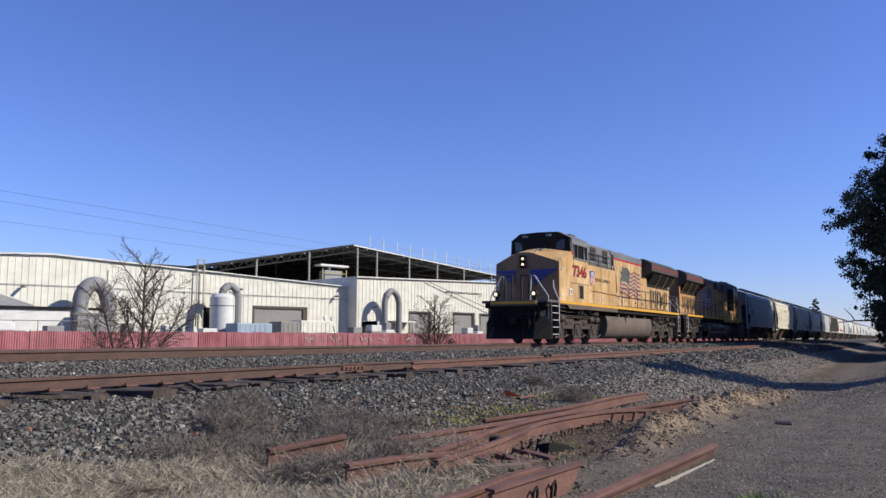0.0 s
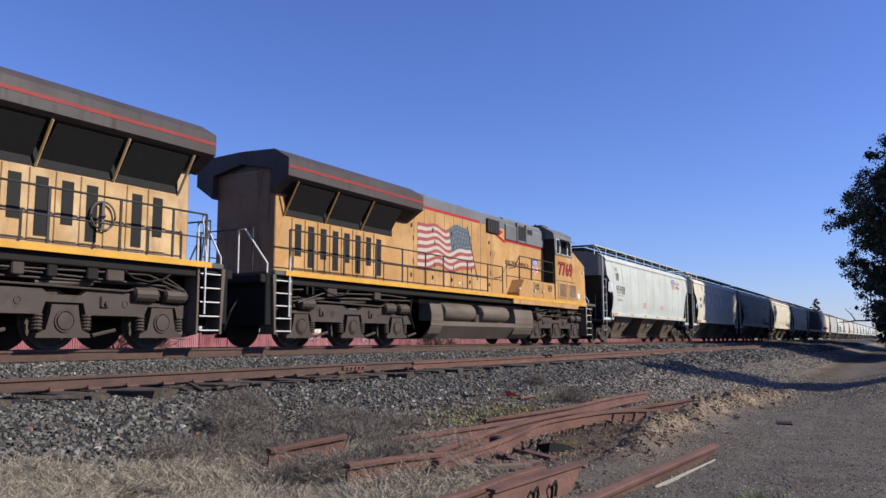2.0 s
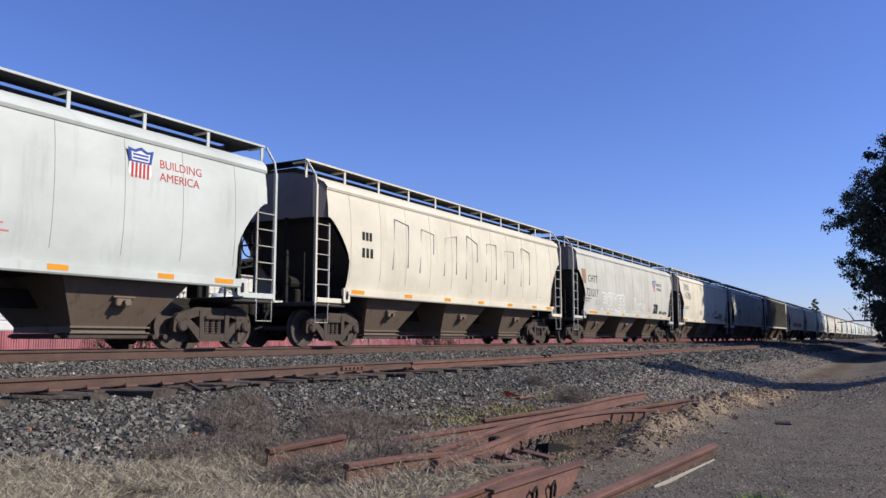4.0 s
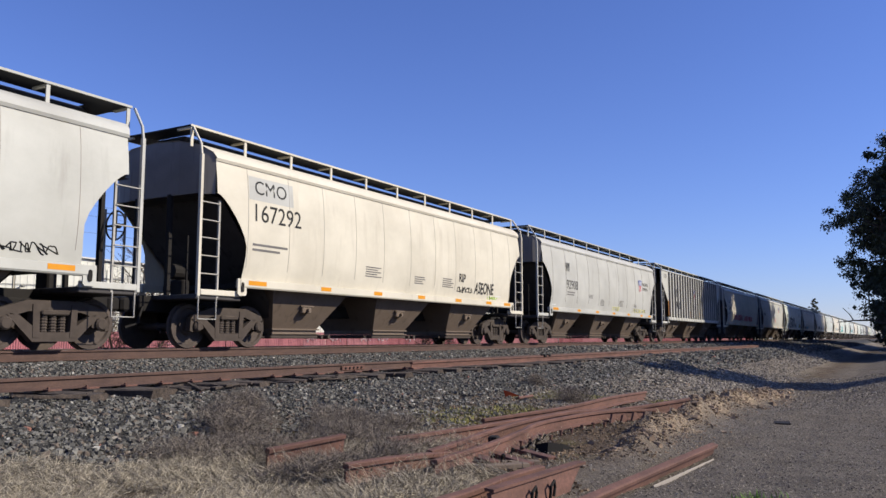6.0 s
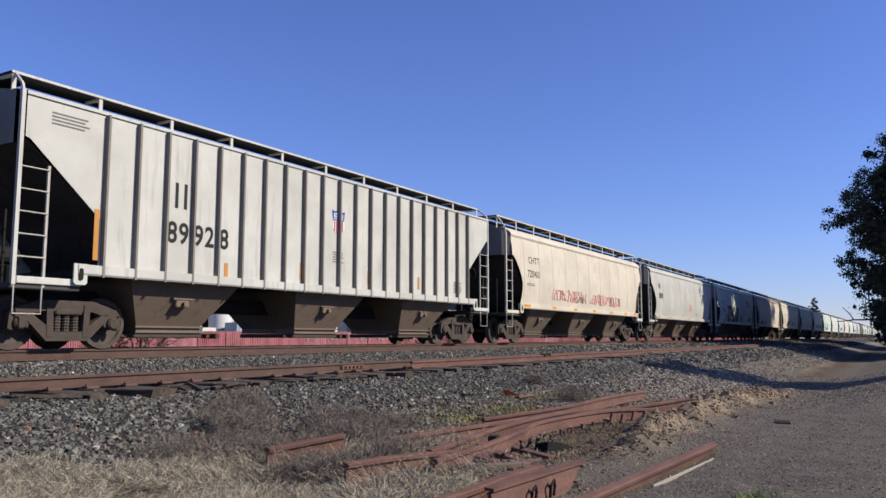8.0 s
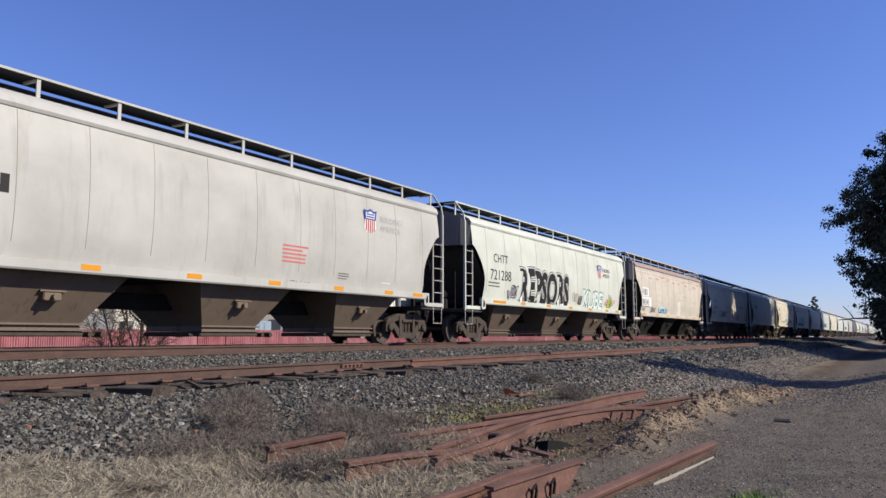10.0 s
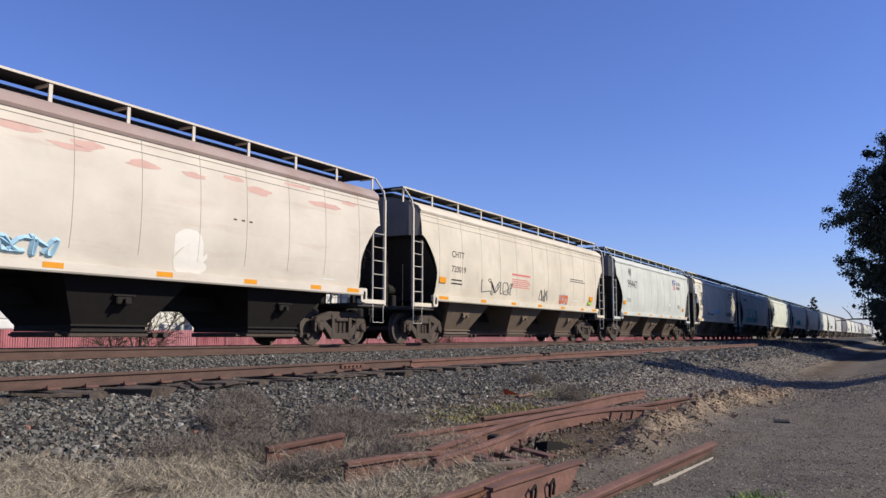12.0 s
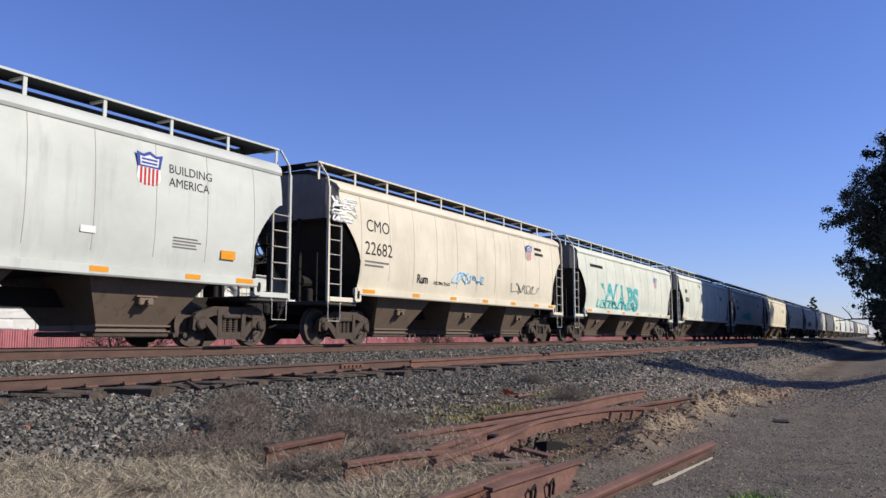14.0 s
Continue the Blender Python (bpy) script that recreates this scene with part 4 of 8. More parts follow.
    # Cover over the hood's end, its shade put into the darker colour.
    P("hood_end", Build().box(21.0, 21.02, -0.94, 0.94, 1.76, 4.2), SHADED_FACE, "end of the long hood, darkened for its shade")
    P("hood_red_line", Build().box(9.9 if newer else 10.6, 15.3, -0.962, -0.945, split - 0.05, split + 0.03), RED)
    for i, x in enumerate((9.65, 9.75, 10.55, 11.2, 11.85, 12.45, 13.05, 13.65, 14.3, 14.9)):
        P("hood_door_edge", Build().box(x, x + 0.011, -0.956, -0.949, 1.78, 4.2), SKIRT)
        if i % 2:
            P("door_latch", Build().box(x + 0.12, x + 0.18, -0.985, -0.95, 2.05, 2.17, 0.01), WING)
            P("door_latch", Build().box(x + 0.12, x + 0.18, -0.985, -0.95, 3.55, 3.67, 0.01), WING)
            P("door_hinge", Build().box(x + 0.02, x + 0.05, -0.972, -0.95, 2.45, 2.60), SKIRT)
            P("door_hinge", Build().box(x + 0.02, x + 0.05, -0.972, -0.95, 3.15, 3.30), SKIRT)
    for x, wdt in ((10.9, 0.5), (12.7, 0.35), (13.9, 0.7)):
        P("roof_vent", Build().box(x, x + wdt, -0.5, 0.3, split + 0.38, split + 0.52, 0.04), BLACKISH)
    P("exhaust_stack", Build().box(13.2, 14.0, -0.35, 0.35, split + 0.38, split + 0.60, 0.04), WING)
    # grey equipment above and behind the cab
    if newer:
        P("equipment_bulge", Build().box(5.0, 8.93, -1.46, 1.46, 1.745, 3.50, 0.03), TONE)
        P("bulge_slope", Build().loft([[(8.92, -1.45, 1.75), (8.92, -0.9, 1.75), (8.92, -0.9, 3.48), (8.92, -1.45, 3.48)], [(9.35, -1.0, 1.75), (9.35, -0.9, 1.75), (9.35, -0.9, 3.3), (9.35, -1.0, 3.3)]]), TONE)
        g = P("equipment_box", Build().box(5.12, 7.98, -1.40, 1.40, 3.62, 4.45, 0.03), LOCO_GREY)
        for xa, xb in ((5.42, 6.15), (7.15, 7.85)):
            f = P("vent_opening", Build().box(xa, xb, -1.412, -1.395, 3.78, 4.36), LOUVRE, parent=g)
            for k in range(6):
                P("vent_slat", Build().box(xa, xb, -1.425, -1.41, 3.80 + 0.095 * k, 3.83 + 0.095 * k), WING, parent=g)
        P("box_panel", Build().box(6.25, 7.05, -1.415, -1.395, 3.85, 4.34, 0.01), LOCO_GREY, parent=g)
        P("bulge_cap", Build().box(5.0, 8.9, -1.38, 1.38, 3.50, 3.63), WING)
        P("upper_rail", handrail([5.1, 6.4, 7.6, 8.3], 4.05, 3.8, -1.47, 3.5), HANDRAIL)
        P("upper_hood", Build().along([(-1.0, 3.5), (1.0, 3.5), (1.0, 4.3), (0.85, 4.66), (-0.85, 4.66), (-1.0, 4.3)], 7.98, 9.6), LOCO_GREY)
        P("hood_window", Build().box(9.62, 10.15, -0.972, -0.95, 3.86, 4.42, 0.01), LOUVRE, "black intake grille")
        P("red_zigzag", Build().quad((8.0, -1.006, 3.72), (8.45, -1.006, 3.60), (8.15, -1.006, 4.0), (9.0, -1.006, 3.92), (9.0, -1.006, 4.02), (8.05, -1.006, 4.12)), RED)
        for x in (5.6, 6.7, 7.8):
            P("bulge_panel_line", Build().box(x, x + 0.02, -1.470, -1.455, 1.80, 3.45), TONE)
        P("grab_iron", Build().tube([(5.35, -1.50, 2.36), (8.9, -1.50, 2.30)], 0.014, 6), TONE)
        P("cable_pipe", Build().tube([(8.7, -1.05, 4.55), (9.2, -1.1, 4.5), (9.9, -1.15, 3.3), (9.95, -1.15, 2.5)], 0.022, 6), HANDRAIL)
        shield(lo, (5.15), 2.60, 0.56, 0.68, -1.492)
        letter(lo, "BUILDING AMERICA", 5.86, 2.80, 0.235, INK, -1.465, 1.0)
    else:
        # Black sheet on the cab's rear wall, painting the shade there.
        P("cab_rear_recess", Build().box(5.0, 5.03, -1.46, -0.97, 1.95, 4.25), LOUVRE, "dark panel painting the shade behind the cab")
        P("grey_upper_panel", Build().box(5.02, 8.6, -0.962, -0.945, 3.86, 4.56), LOCO_GREY)
        P("red_line_low", Build().box(5.02, 8.6, -0.966, -0.945, 3.80, 3.88), RED)
        P("red_zigzag", Build().quad((8.6, -0.968, 3.80), (9.1, -0.968, 3.95), (8.75, -0.968, 4.12), (9.6, -0.968, 4.26), (9.6, -0.968, 4.20), (9.0, -0.968, 4.10), (9.35, -0.968, 3.93), (8.6, -0.968, 3.72)), RED)
        P("hood_cab_block", Build().along([(-1.0, 3.88), (1.0, 3.88), (1.0, 4.4), (0.85, 4.70), (-0.85, 4.70), (-1.0, 4.4)], 5.0, 8.6), LOCO_GREY)
        for xa, xb, za, zb in ((9.16, 10.12, 3.98, 4.46), (6.83, 7.58, 3.97, 4.50), (6.2, 6.75, 4.28, 4.46)):
            f = P("hood_grille", Build().box(xa, xb, -1.02, -0.95, za, zb, 0.01), LOUVRE, "black intake grille")
            for k in range(5):
                P("grille_bar", Build().box(xa + (xb - xa) * (k + 0.5) / 5 - 0.012, xa + (xb - xa) * (k + 0.5) / 5 + 0.012, -1.028, -1.018, za, zb), WING, parent=f)
        for x in (6.75, 7.58):
            P("grille_frame", Build().box(x, x + 0.08, -1.03, -0.95, 3.9, 4.6), LOCO_GREY)
        st = P("step_box", Build().box(4.98, 8.0, -1.44, -0.94, 1.745, 2.40, 0.02), TONE)
        P("step_box_end", Build().loft([[(8.0, -1.44, 1.75), (8.0, -0.95, 1.75), (8.0, -0.95, 2.39), (8.0, -1.44, 2.39)], [(8.42, -1.44, 1.75), (8.42, -0.95, 1.75), (8.42, -0.95, 1.9), (8.42, -1.44, 1.9)]]), TONE)
        for xa in (5.3, 6.6):
            for k in range(5):
                P("box_louvre", Build().box(xa, xa + 0.42, -1.452, -1.437, 2.08 + 0.05 * k, 2.10 + 0.05 * k), LOUVRE, parent=st)
        for x in (6.2, 7.1):
            P("box_seam", Build().box(x, x + 0.02, -1.448, -1.436, 1.78, 2.38), WING, parent=st)
        P("raised_rail", handrail([5.05, 6.1, 7.2, 8.3], 3.25, 2.85, -1.40, 2.38), HANDRAIL)
        P("raised_rail_end", Build().tube([(8.3, -1.40, 3.25), (8.75, -1.42, 2.78), (9.3, -1.45, 2.72)], 0.02, 6), HANDRAIL)
        sx = 5.55
        shield(lo, L - sx - 0.56, 2.72, 0.56, 0.66, -0.958)
        letter(lo, "BUILDING AMERICA", L - 8.6, 2.95, 0.235, INK, -0.956, 1.0)
    # radiator wings
    wg = Build()
    for s in (-1, 1):
        wg.loft([[(x, s * 0.94, 3.62), (x, s * 1.50, 3.98), (x, s * 1.50, 4.40), (x, s * 1.05, 4.66), (x, s * 0.0, 4.70), (x, s * 0.0, 4.4), (x, s * 0.94, 4.2)] for x in (15.25, 21.2)])
    P("radiator_wing", wg, SOOT)
    P("wing_red_line", Build().box(15.26, 21.19, -1.506, -1.498, 4.17, 4.24), DULLRED)
    P("wing_grille", Build().quad((15.5, -1.02, 3.66), (20.9, -1.02, 3.66), (20.9, -1.40, 3.905), (15.5, -1.40, 3.905)), LOUVRE)
    for k in range(3):
        xa, xb = 16.15 + 1.55 * k, 17.55 + 1.55 * k
        P("intake_screen", Build().loft([[(xa, -0.955, 3.28), (xb, -0.955, 3.28), (xb, -0.955, 3.60), (xa, -0.955, 3.60)], [(xa + 0.03, -1.36, 3.86), (xb - 0.03, -1.36, 3.86), (xb - 0.03, -1.30, 3.90), (xa + 0.03, -1.30, 3.90)]]), LOUVRE, "black sloping intake screen")
        P("screen_frame", Build().tube([(xb + 0.07, -0.97, 3.14), (xb + 0.07, -1.40, 3.90)], 0.028, 5), TONE)
    P("hood_side_grille", Build().box(16.1, 20.7, -0.962, -0.945, 3.14, 3.6), LOUVRE)
    for i in range(8):
        x = 16.62 + 0.49 * i
        dr = P("vent_door", Build().box(x - 0.06, x + 0.38, -0.975, -0.945, 1.86, 3.12, 0.01), TONE)
        if i not in (5,) or not newer:
            P("vent_slot", Build().box(x + 0.05, x + 0.28, -0.984, -0.97, 1.95 + (0.25 if i % 2 else 0), 2.98), LOUVRE, parent=dr)
    if newer:
        P("hand_brake_wheel", Build().turned((18.95, -1.02, 2.45), "y", [(-0.03, 0.05), (0.02, 0.05)], 12).tube([(18.95 + 0.26 * math.cos(0.2618 * j), -1.03, 2.45 + 0.26 * math.sin(0.2618 * j)) for j in range(25)], 0.02, 6).box(18.92, 18.98, -1.04, -1.0, 2.2, 2.7).cyl((18.95, -1.02, 2.45), "y", 0.05, 0.08, 8), WING)
    # handrails along the walkway
    xs = [9.85, 11.0, 12.45, 14.0, 15.05, 16.3, 17.6, 19.0, 20.2, 21.05]
    for s in (-1, 1):
        P("handrail", handrail(xs, 2.72, 2.24, s * 1.46), HANDRAIL)
    P("end_rail", Build().tube([(21.68, -0.9, 1.75), (21.68, -0.9, 2.72), (21.68, 0.9, 2.72), (21.68, 0.9, 1.75)], 0.02, 6), HANDRAIL)
    # fuel tank and under-floor gear
    ta, tb = (7.65, 15.28) if newer else (7.1, 14.6)
    half = [(0.90, 0.19), (1.10, 0.24), (1.25, 0.36), (1.35, 0.54), (1.40, 0.76), (1.40, 0.96), (1.33, 1.26)]
    sec = [(-y, z) for y, z in half] + [(y, z) for y, z in reversed(half)]
    if newer:
        P("fuel_tank", Build().loft([[(ta + (0.0 if z > 0.5 else 0.08), y, z) for y, z in sec], [(ta + 0.3, y, z) for y, z in sec], [(tb, y, z) for y, z in sec]]), TANK, smooth=True)
        P("tank_strap", Build().box(10.55, 10.62, -1.405, -1.33, 0.95, 1.26), WING)
        for x in (9.6, 11.2, 12.3, 14.2):
            P("filler_cap", Build().box(x, x + 0.2, -1.32, -1.15, 1.26, 1.38, 0.02), TRUCK)
    else:
        low = [(-1.02, 0.20), (1.02, 0.20), (1.38, 0.60), (1.38, 0.74), (-1.38, 0.74), (-1.38, 0.60)]
        P("fuel_tank", Build().along(low, ta, tb).along([(-0.95, 0.74), (0.95, 0.74), (0.95, 1.4), (-0.95, 1.4)], ta, tb).along(sec, ta, 8.7).along(sec, 13.9, tb), TANK)
        for xa in (9.15, 11.7):
            P("air_reservoir", Build().turned((xa, -1.16, 1.04), "x", [(0, 0.12), (0.06, 0.24), (0.16, 0.28), (1.94, 0.28), (2.04, 0.24), (2.1, 0.12)], 18), TANK, smooth=True)
        P("reservoir_valve", Build().box(11.32, 11.6, -1.3, -1.1, 0.7, 1.0, 0.04), TRUCK)
    for x in (7.0, 15.4):
        P("sand_pipe", Build().tube([(x, -1.2, 1.45), (x + 0.1, -1.2, 0.9), (x - 0.2, -1.15, 0.5)], 0.03, 6), BLACKISH)
    g = random.Random(len(number) + (1 if flip else 0))
    for x0, x1 in ((1.6, 7.0), (15.5, 20.8)):
        for k in range(5):
            z, y = 1.22 + 0.07 * k, -1.22 - 0.04 * (k % 3)
            a = x0 + g.uniform(0, 1.2)
            P("air_pipe", Build().tube([(a, y, z), (a + 1.0, y, z + g.uniform(-0.06, 0.06)), (x1 - g.uniform(0.5, 2.0), y, z + g.uniform(-0.08, 0.05)), (x1 - g.uniform(0, 0.5), y, z - g.uniform(0.1, 0.4))], 0.018, 5), LOCOTRUCK)
        for k in range(4):
            a = g.uniform(x0, x1 - 0.5)
            P("under_floor_box", Build().box(a, a + g.uniform(0.18, 0.4), -1.36, -1.1, 1.24, 1.45, 0.02), LOCOTRUCK if k % 2 else BLACKISH)
        a = g.uniform(x0 + 0.5, x1 - 1.5)
        P("cable_loop", Build().tube([(a, -1.34, 1.5), (a + 0.25, -1.36, 1.32), (a + 0.6, -1.36, 1.27), (a + 0.95, -1.36, 1.34), (a + 1.2, -1.34, 1.5)], 0.022, 5), BLACKISH)
    # trucks
    for c in (4.28, 18.19):
        x = L - c if flip else c
        tr = part("truck", shared("locotruck", loco_truck_frame), None, lo, m=pose(x, 0, 0))
        for d in (-2.07, 0, 2.07):
            wset = part("wheelset", shared("locowheel", lambda: wheelset_mesh(0.533)), None, tr, m=pose(d, 0, 0.533))
            SPUN.append((wset, 0.533))
    # road number, outlined
    nx = 3.02 if not flip else L - 4.70
    for mat, bold, dy in ((INK, 0.022, 0), (RED, 0.0, -0.003)):
        letter(lo, number, nx, 2.87 if newer else 2.82, 0.66 if newer else 0.74, mat, -1.493 + dy, 1.27 if newer else 1.08, bold, "road_number")
    fl = (11.6, 14.75) if not flip else (L - 14.7, L - 11.5)
    flag(lo, fl[0], fl[1], 2.15, 3.92, bool(flip), OLD_FLAG if newer else (FLAG_RED, FLAG_WHITE, FLAG_BLUE))
    if newer:
        for s in (-1, 1):
            me = words(number, 0.15, CHALK, 0.002)
            ob = part("board_number", me, None, lo)
            ob.matrix_basis = Matrix.Translation((2.775 if s < 0 else 2.80, s * (0.80 if s > 0 else 0.34), 4.61)) @ Matrix.Rotation(radians(-90 + (4 if s > 0 else -4)), 4, "Z") @ Matrix.Rotation(radians(-8), 4, "X")
    return lo

# ---------------------------------------------------------------- the train
TEAL = plain("teal_spray_paint", rgb("57a5a2"), 0.6, 0, 0.25, 5)
MINT = plain("pale_mint_spray_paint", rgb("9cc7bf"), 0.6, 0, 0.2, 5)
ORSPRAY = plain("orange_spray_paint", rgb("b95a28"), 0.6, 0, 0.25, 5)
PALEBLUE = plain("faded_blue_spray_paint", rgb("90b0c0"), 0.6, 0, 0.25, 5)
LILAC = plain("grey_spray_paint", rgb("9a9799"), 0.6, 0, 0.2, 5)
SPRAYWHITE = plain("white_spray_paint", rgb("d4d4d1"), 0.6, 0, 0.08, 5)
CREAMSPRAY = plain("cream_spray_paint", rgb("cbc7be"), 0.6, 0, 0.08, 5)
LIME = plain("lime_spray_paint", rgb("8eaa39"), 0.6, 0, 0.2, 5)
YSPRAY = plain("pale_yellow_spray_paint", rgb("bfb97f"), 0.6, 0, 0.2, 5)
PINKTEXT = plain("faded_red_lettering_paint", rgb("b86763"), 0.6, 0, 0.2, 6)
GREYTEXT = plain("faded_grey_lettering_paint", rgb("64615e"), 0.6, 0, 0.2, 6)
RUSTPATCH = rusty("rust_stain", rgb("7f614b"), rgb("9c7f63"))


def on_side(me, x, z, gap, flat):
    """Lays a mesh in x and z on the car's bowed side."""
    n = len(me.vertices)
    co = np.empty(n * 3)
    me.vertices.foreach_get("co", co)
    co = co.reshape(-1, 3)
    zz = co[:, 2] + z
    wall = np.full(n, 1.53) if flat else np.interp(zz, [p[0] for p in BENT], [p[1] for p in BENT])
    co[:, 0] += x
    co[:, 1] += -(wall + gap)
    co[:, 2] = zz
    me.vertices.foreach_set("co", co.ravel())
    return me


def reach(text, size, squeeze):
    """Where a line of lettering ends."""
    me = words(text + "H", size, INK, 0.0, 0.0, squeeze)
    far = max(v.co.x for v in me.vertices)
    bpy.data.meshes.remove(me)
    return far


def sprayed(car, text, x, z, size, layers, squeeze=1.0, flat=False, name="graffiti", label="sprayed graffiti lettering", tight=0.97):
    """Fat letters, each a little tilted, in layers of (material, swelling), laid on the side."""
    g = random.Random(text)
    start = reach("", size, squeeze)
    for i, ch in enumerate(text):
        if ch == " ":
            continue
        off = (reach(text[:i], size, squeeze) - start) * tight
        turn = Matrix.Translation((off, 0, size * 0.3 + g.uniform(-0.02, 0.03) * size)) @ Matrix.Rotation(g.uniform(-0.09, 0.09), 4, "Y") @ Matrix.Translation((0, 0, -size * 0.3))
        for k, (mat, bold) in enumerate(layers):
            me = words(ch, size, mat, 0.0005, bold, squeeze)
            me.transform(turn)
            part(name, on_side(me, x, z, 0.004 + 0.003 * k + 0.0004 * (i % 3), flat), None, car, label)


def mark(car, text, x, z, size, squeeze=1.0, mat=None, flat=False, bold=0.0):
    part("lettering", on_side(words(text, size, mat or INK, 0.001, bold, squeeze), x, z, 0.004, flat), None, car)


def bars(car, x, z, w, rows, mat=None, h=0.028, gap=0.06, flat=False, seed=0):
    """Small unreadable print as plain bars."""
    g = random.Random(seed + int(x * 100))
    for k in range(rows):
        zz = z - gap * k
        y = -((1.53 if flat else side_y(zz)) + 0.004)
        ww = w * g.uniform(0.7, 1.0)
        glyph = 0.5 * h if h >= 0.14 else ww
        for i in range(max(1, int(ww / (glyph * 1.45)))):
            a = x + i * glyph * 1.45
            part("print_line", Build().box(a, a + glyph, y - 0.001, y + 0.001, zz, zz + h), mat or GREYTEXT, car)


def owner_bars(car, x, z, h=0.29, flat=False):
    """Plain upright bars in place of the owner's initials."""
    y = -((1.53 if flat else side_y(z)) + 0.005)
    for k in (0.0, 0.16, 0.30):
        part("owner_mark", Build().box(x + k * h / 0.29 * 0.8, x + (k + 0.055) * h / 0.29 * 0.8, y - 0.001, y + 0.001, z, z + h), INK, car)


def tag(car, x, z, w, h, mat, seed, r=0.016, turns=14, flat=False):
    """A scrawled tag: rounded strokes and loops, one after another."""
    g = random.Random(seed)
    n = max(3, int(turns / 1.5))
    step = w / n
    pts = []
    for k in range(n):
        cx = x + step * (k + 0.5)
        a, wide, tall = g.uniform(0, 6.28), step * g.uniform(0.6, 1.0), h * g.uniform(0.3, 0.5)
        skew, sweep = g.uniform(-0.3, 0.5), g.uniform(3.2, 7.5)
        twist = g.choice((1, 1, 2))
        for i in range(13):
            f = a + sweep * i / 12
            pz = z + h * 0.5 + tall * math.sin(f) + h * 0.08 * math.sin(3 * f)
            px = cx + wide * math.cos(f * twist * 0.5 + a) + skew * (pz - z - h * 0.5)
            pts.append((px, -((1.53 if flat else side_y(pz)) + 0.002), pz))
    part("scrawl", Build().tube(pts, r, 4), mat, car, "scrawled spray tag")


def tape(car, flat=False, first=(1.30, 0.55)):
    for k, (x, w) in enumerate((first, (4.0, 0.38), (6.35, 0.38), (8.7, 0.38), (11.05, 0.38), (13.3, 0.38), (14.75, 0.5))):
        x *= LENGTH[-1] / CAR if k else 1
        y = -((1.53 if flat else 1.62) + 0.003)
        part("reflector_tape", Build().box(x, x + w, y - 0.001, y + 0.001, 1.335, 1.43), ORANGE, car, "orange reflective tape")


def crest_and_words(car, x, z, words_mat=None, s=1.0):
    y = -(side_y(z + 0.3) + 0.014)
    shield(car, x, z, 0.58 * s, 0.66 * s, y)
    for k, t in enumerate(("BUILDING", "AMERICA")):
        part("lettering", on_side(words(t, 0.235 * s, words_mat or INK, 0.001, 0.0, 1.0), x + 0.74 * s, z + 0.36 * s - 0.25 * s * k, 0.004, False), None, car)


def data_panel(car, x, z, flat=False):
    y = -((1.53 if flat else side_y(z)) + 0.003)
    part("data_plate", Build().box(x, x + 0.42, y - 0.002, y, z, z + 0.36), CHALK, car)
    part("data_plate_print", Build().box(x + 0.03, x + 0.2, y - 0.004, y, z + 0.05, z + 0.33).box(x + 0.22, x + 0.39, y - 0.004, y, z + 0.05, z + 0.33), INK, car)


BLUEGREY = paint("pale_blue_grey_paint", rgb("b3b7b1"), rgb("6d6962"), 0.30, streak=(4, 4, 0.5))
WARMGREY = paint("warm_light_grey_paint", rgb("abaaa3"), rgb("6c655b"), 0.34, streak=(4, 4, 0.5))
PALEMINT = paint("white_mint_paint", rgb("bdc1b6"), rgb("7f7a70"), 0.28, streak=(4, 4, 0.5))
RIBWHITE = paint("ribbed_off_white_paint", rgb("b4b3ab"), rgb("635b54"), 0.5)
DARKGREY = paint("dark_grey_car_paint", rgb("4e4f52"), rgb("272626"), 0.5)
ROOFPINK = paint("rust_bleeding_roof_paint", rgb("978881"), rgb("704e42"), 0.8, streak=(0.8, 3, 3))

ORSTRIP = plain("faded_orange_reflector", rgb("aa773c"), 0.6, 0, 0.2, 6)
TRAIN = []
TRAIN.append((locomotive("dusty yellow and grey six-axle diesel locomotive with a waving flag", "7346", False, True), -106.65))
TRAIN.append((locomotive("yellow and grey diesel locomotive coupled backwards behind the first", "7769", True, False), -84.3))
CARS, LENGTH = [], []


def add_car(colour, label, **kw):
    k = len(CARS)
    LENGTH.append(CAR_X[k + 1] - CAR_X[k] - 1.45 if k + 1 < len(CAR_X) else 16.55)
    car = hopper_car(colour, label, long=LENGTH[-1], **kw)
    CARS.append(car)
    TRAIN.append((car, CAR_X[k] if k < len(CAR_X) else 187.1 + 18.0 * (k - len(CAR_X))))
    return car


c = add_car(BLUEGREY, "pale blue-grey covered hopper car with black numbers")
owner_bars(c, 1.70, 3.0, 0.38); mark(c, "95988", 1.66, 2.38, 0.56, 0.98)
bars(c, 1.9, 2.27, 1.2, 1); bars(c, 1.9, 2.1, 0.9, 2); bars(c, 1.6, 3.6, 0.5, 3); bars(c, 6.2, 2.05, 0.75, 5, PINKTEXT); bars(c, 9.6, 2.0, 0.7, 4, PINKTEXT)
crest_and_words(c, 12.4, 3.08, RED); data_panel(c, 1.15 + 0.4, 1.68); tape(c); tag(c, 0.55, 2.3, 0.5, 0.7, SPRAYWHITE, 3)

c = add_car(CREAM, "cream covered hopper car with faint painted block letters")
bars(c, 1.75, 2.75, 0.6, 1, INK, 0.22); bars(c, 1.75, 2.3, 0.75, 1, INK, 0.25); tape(c)
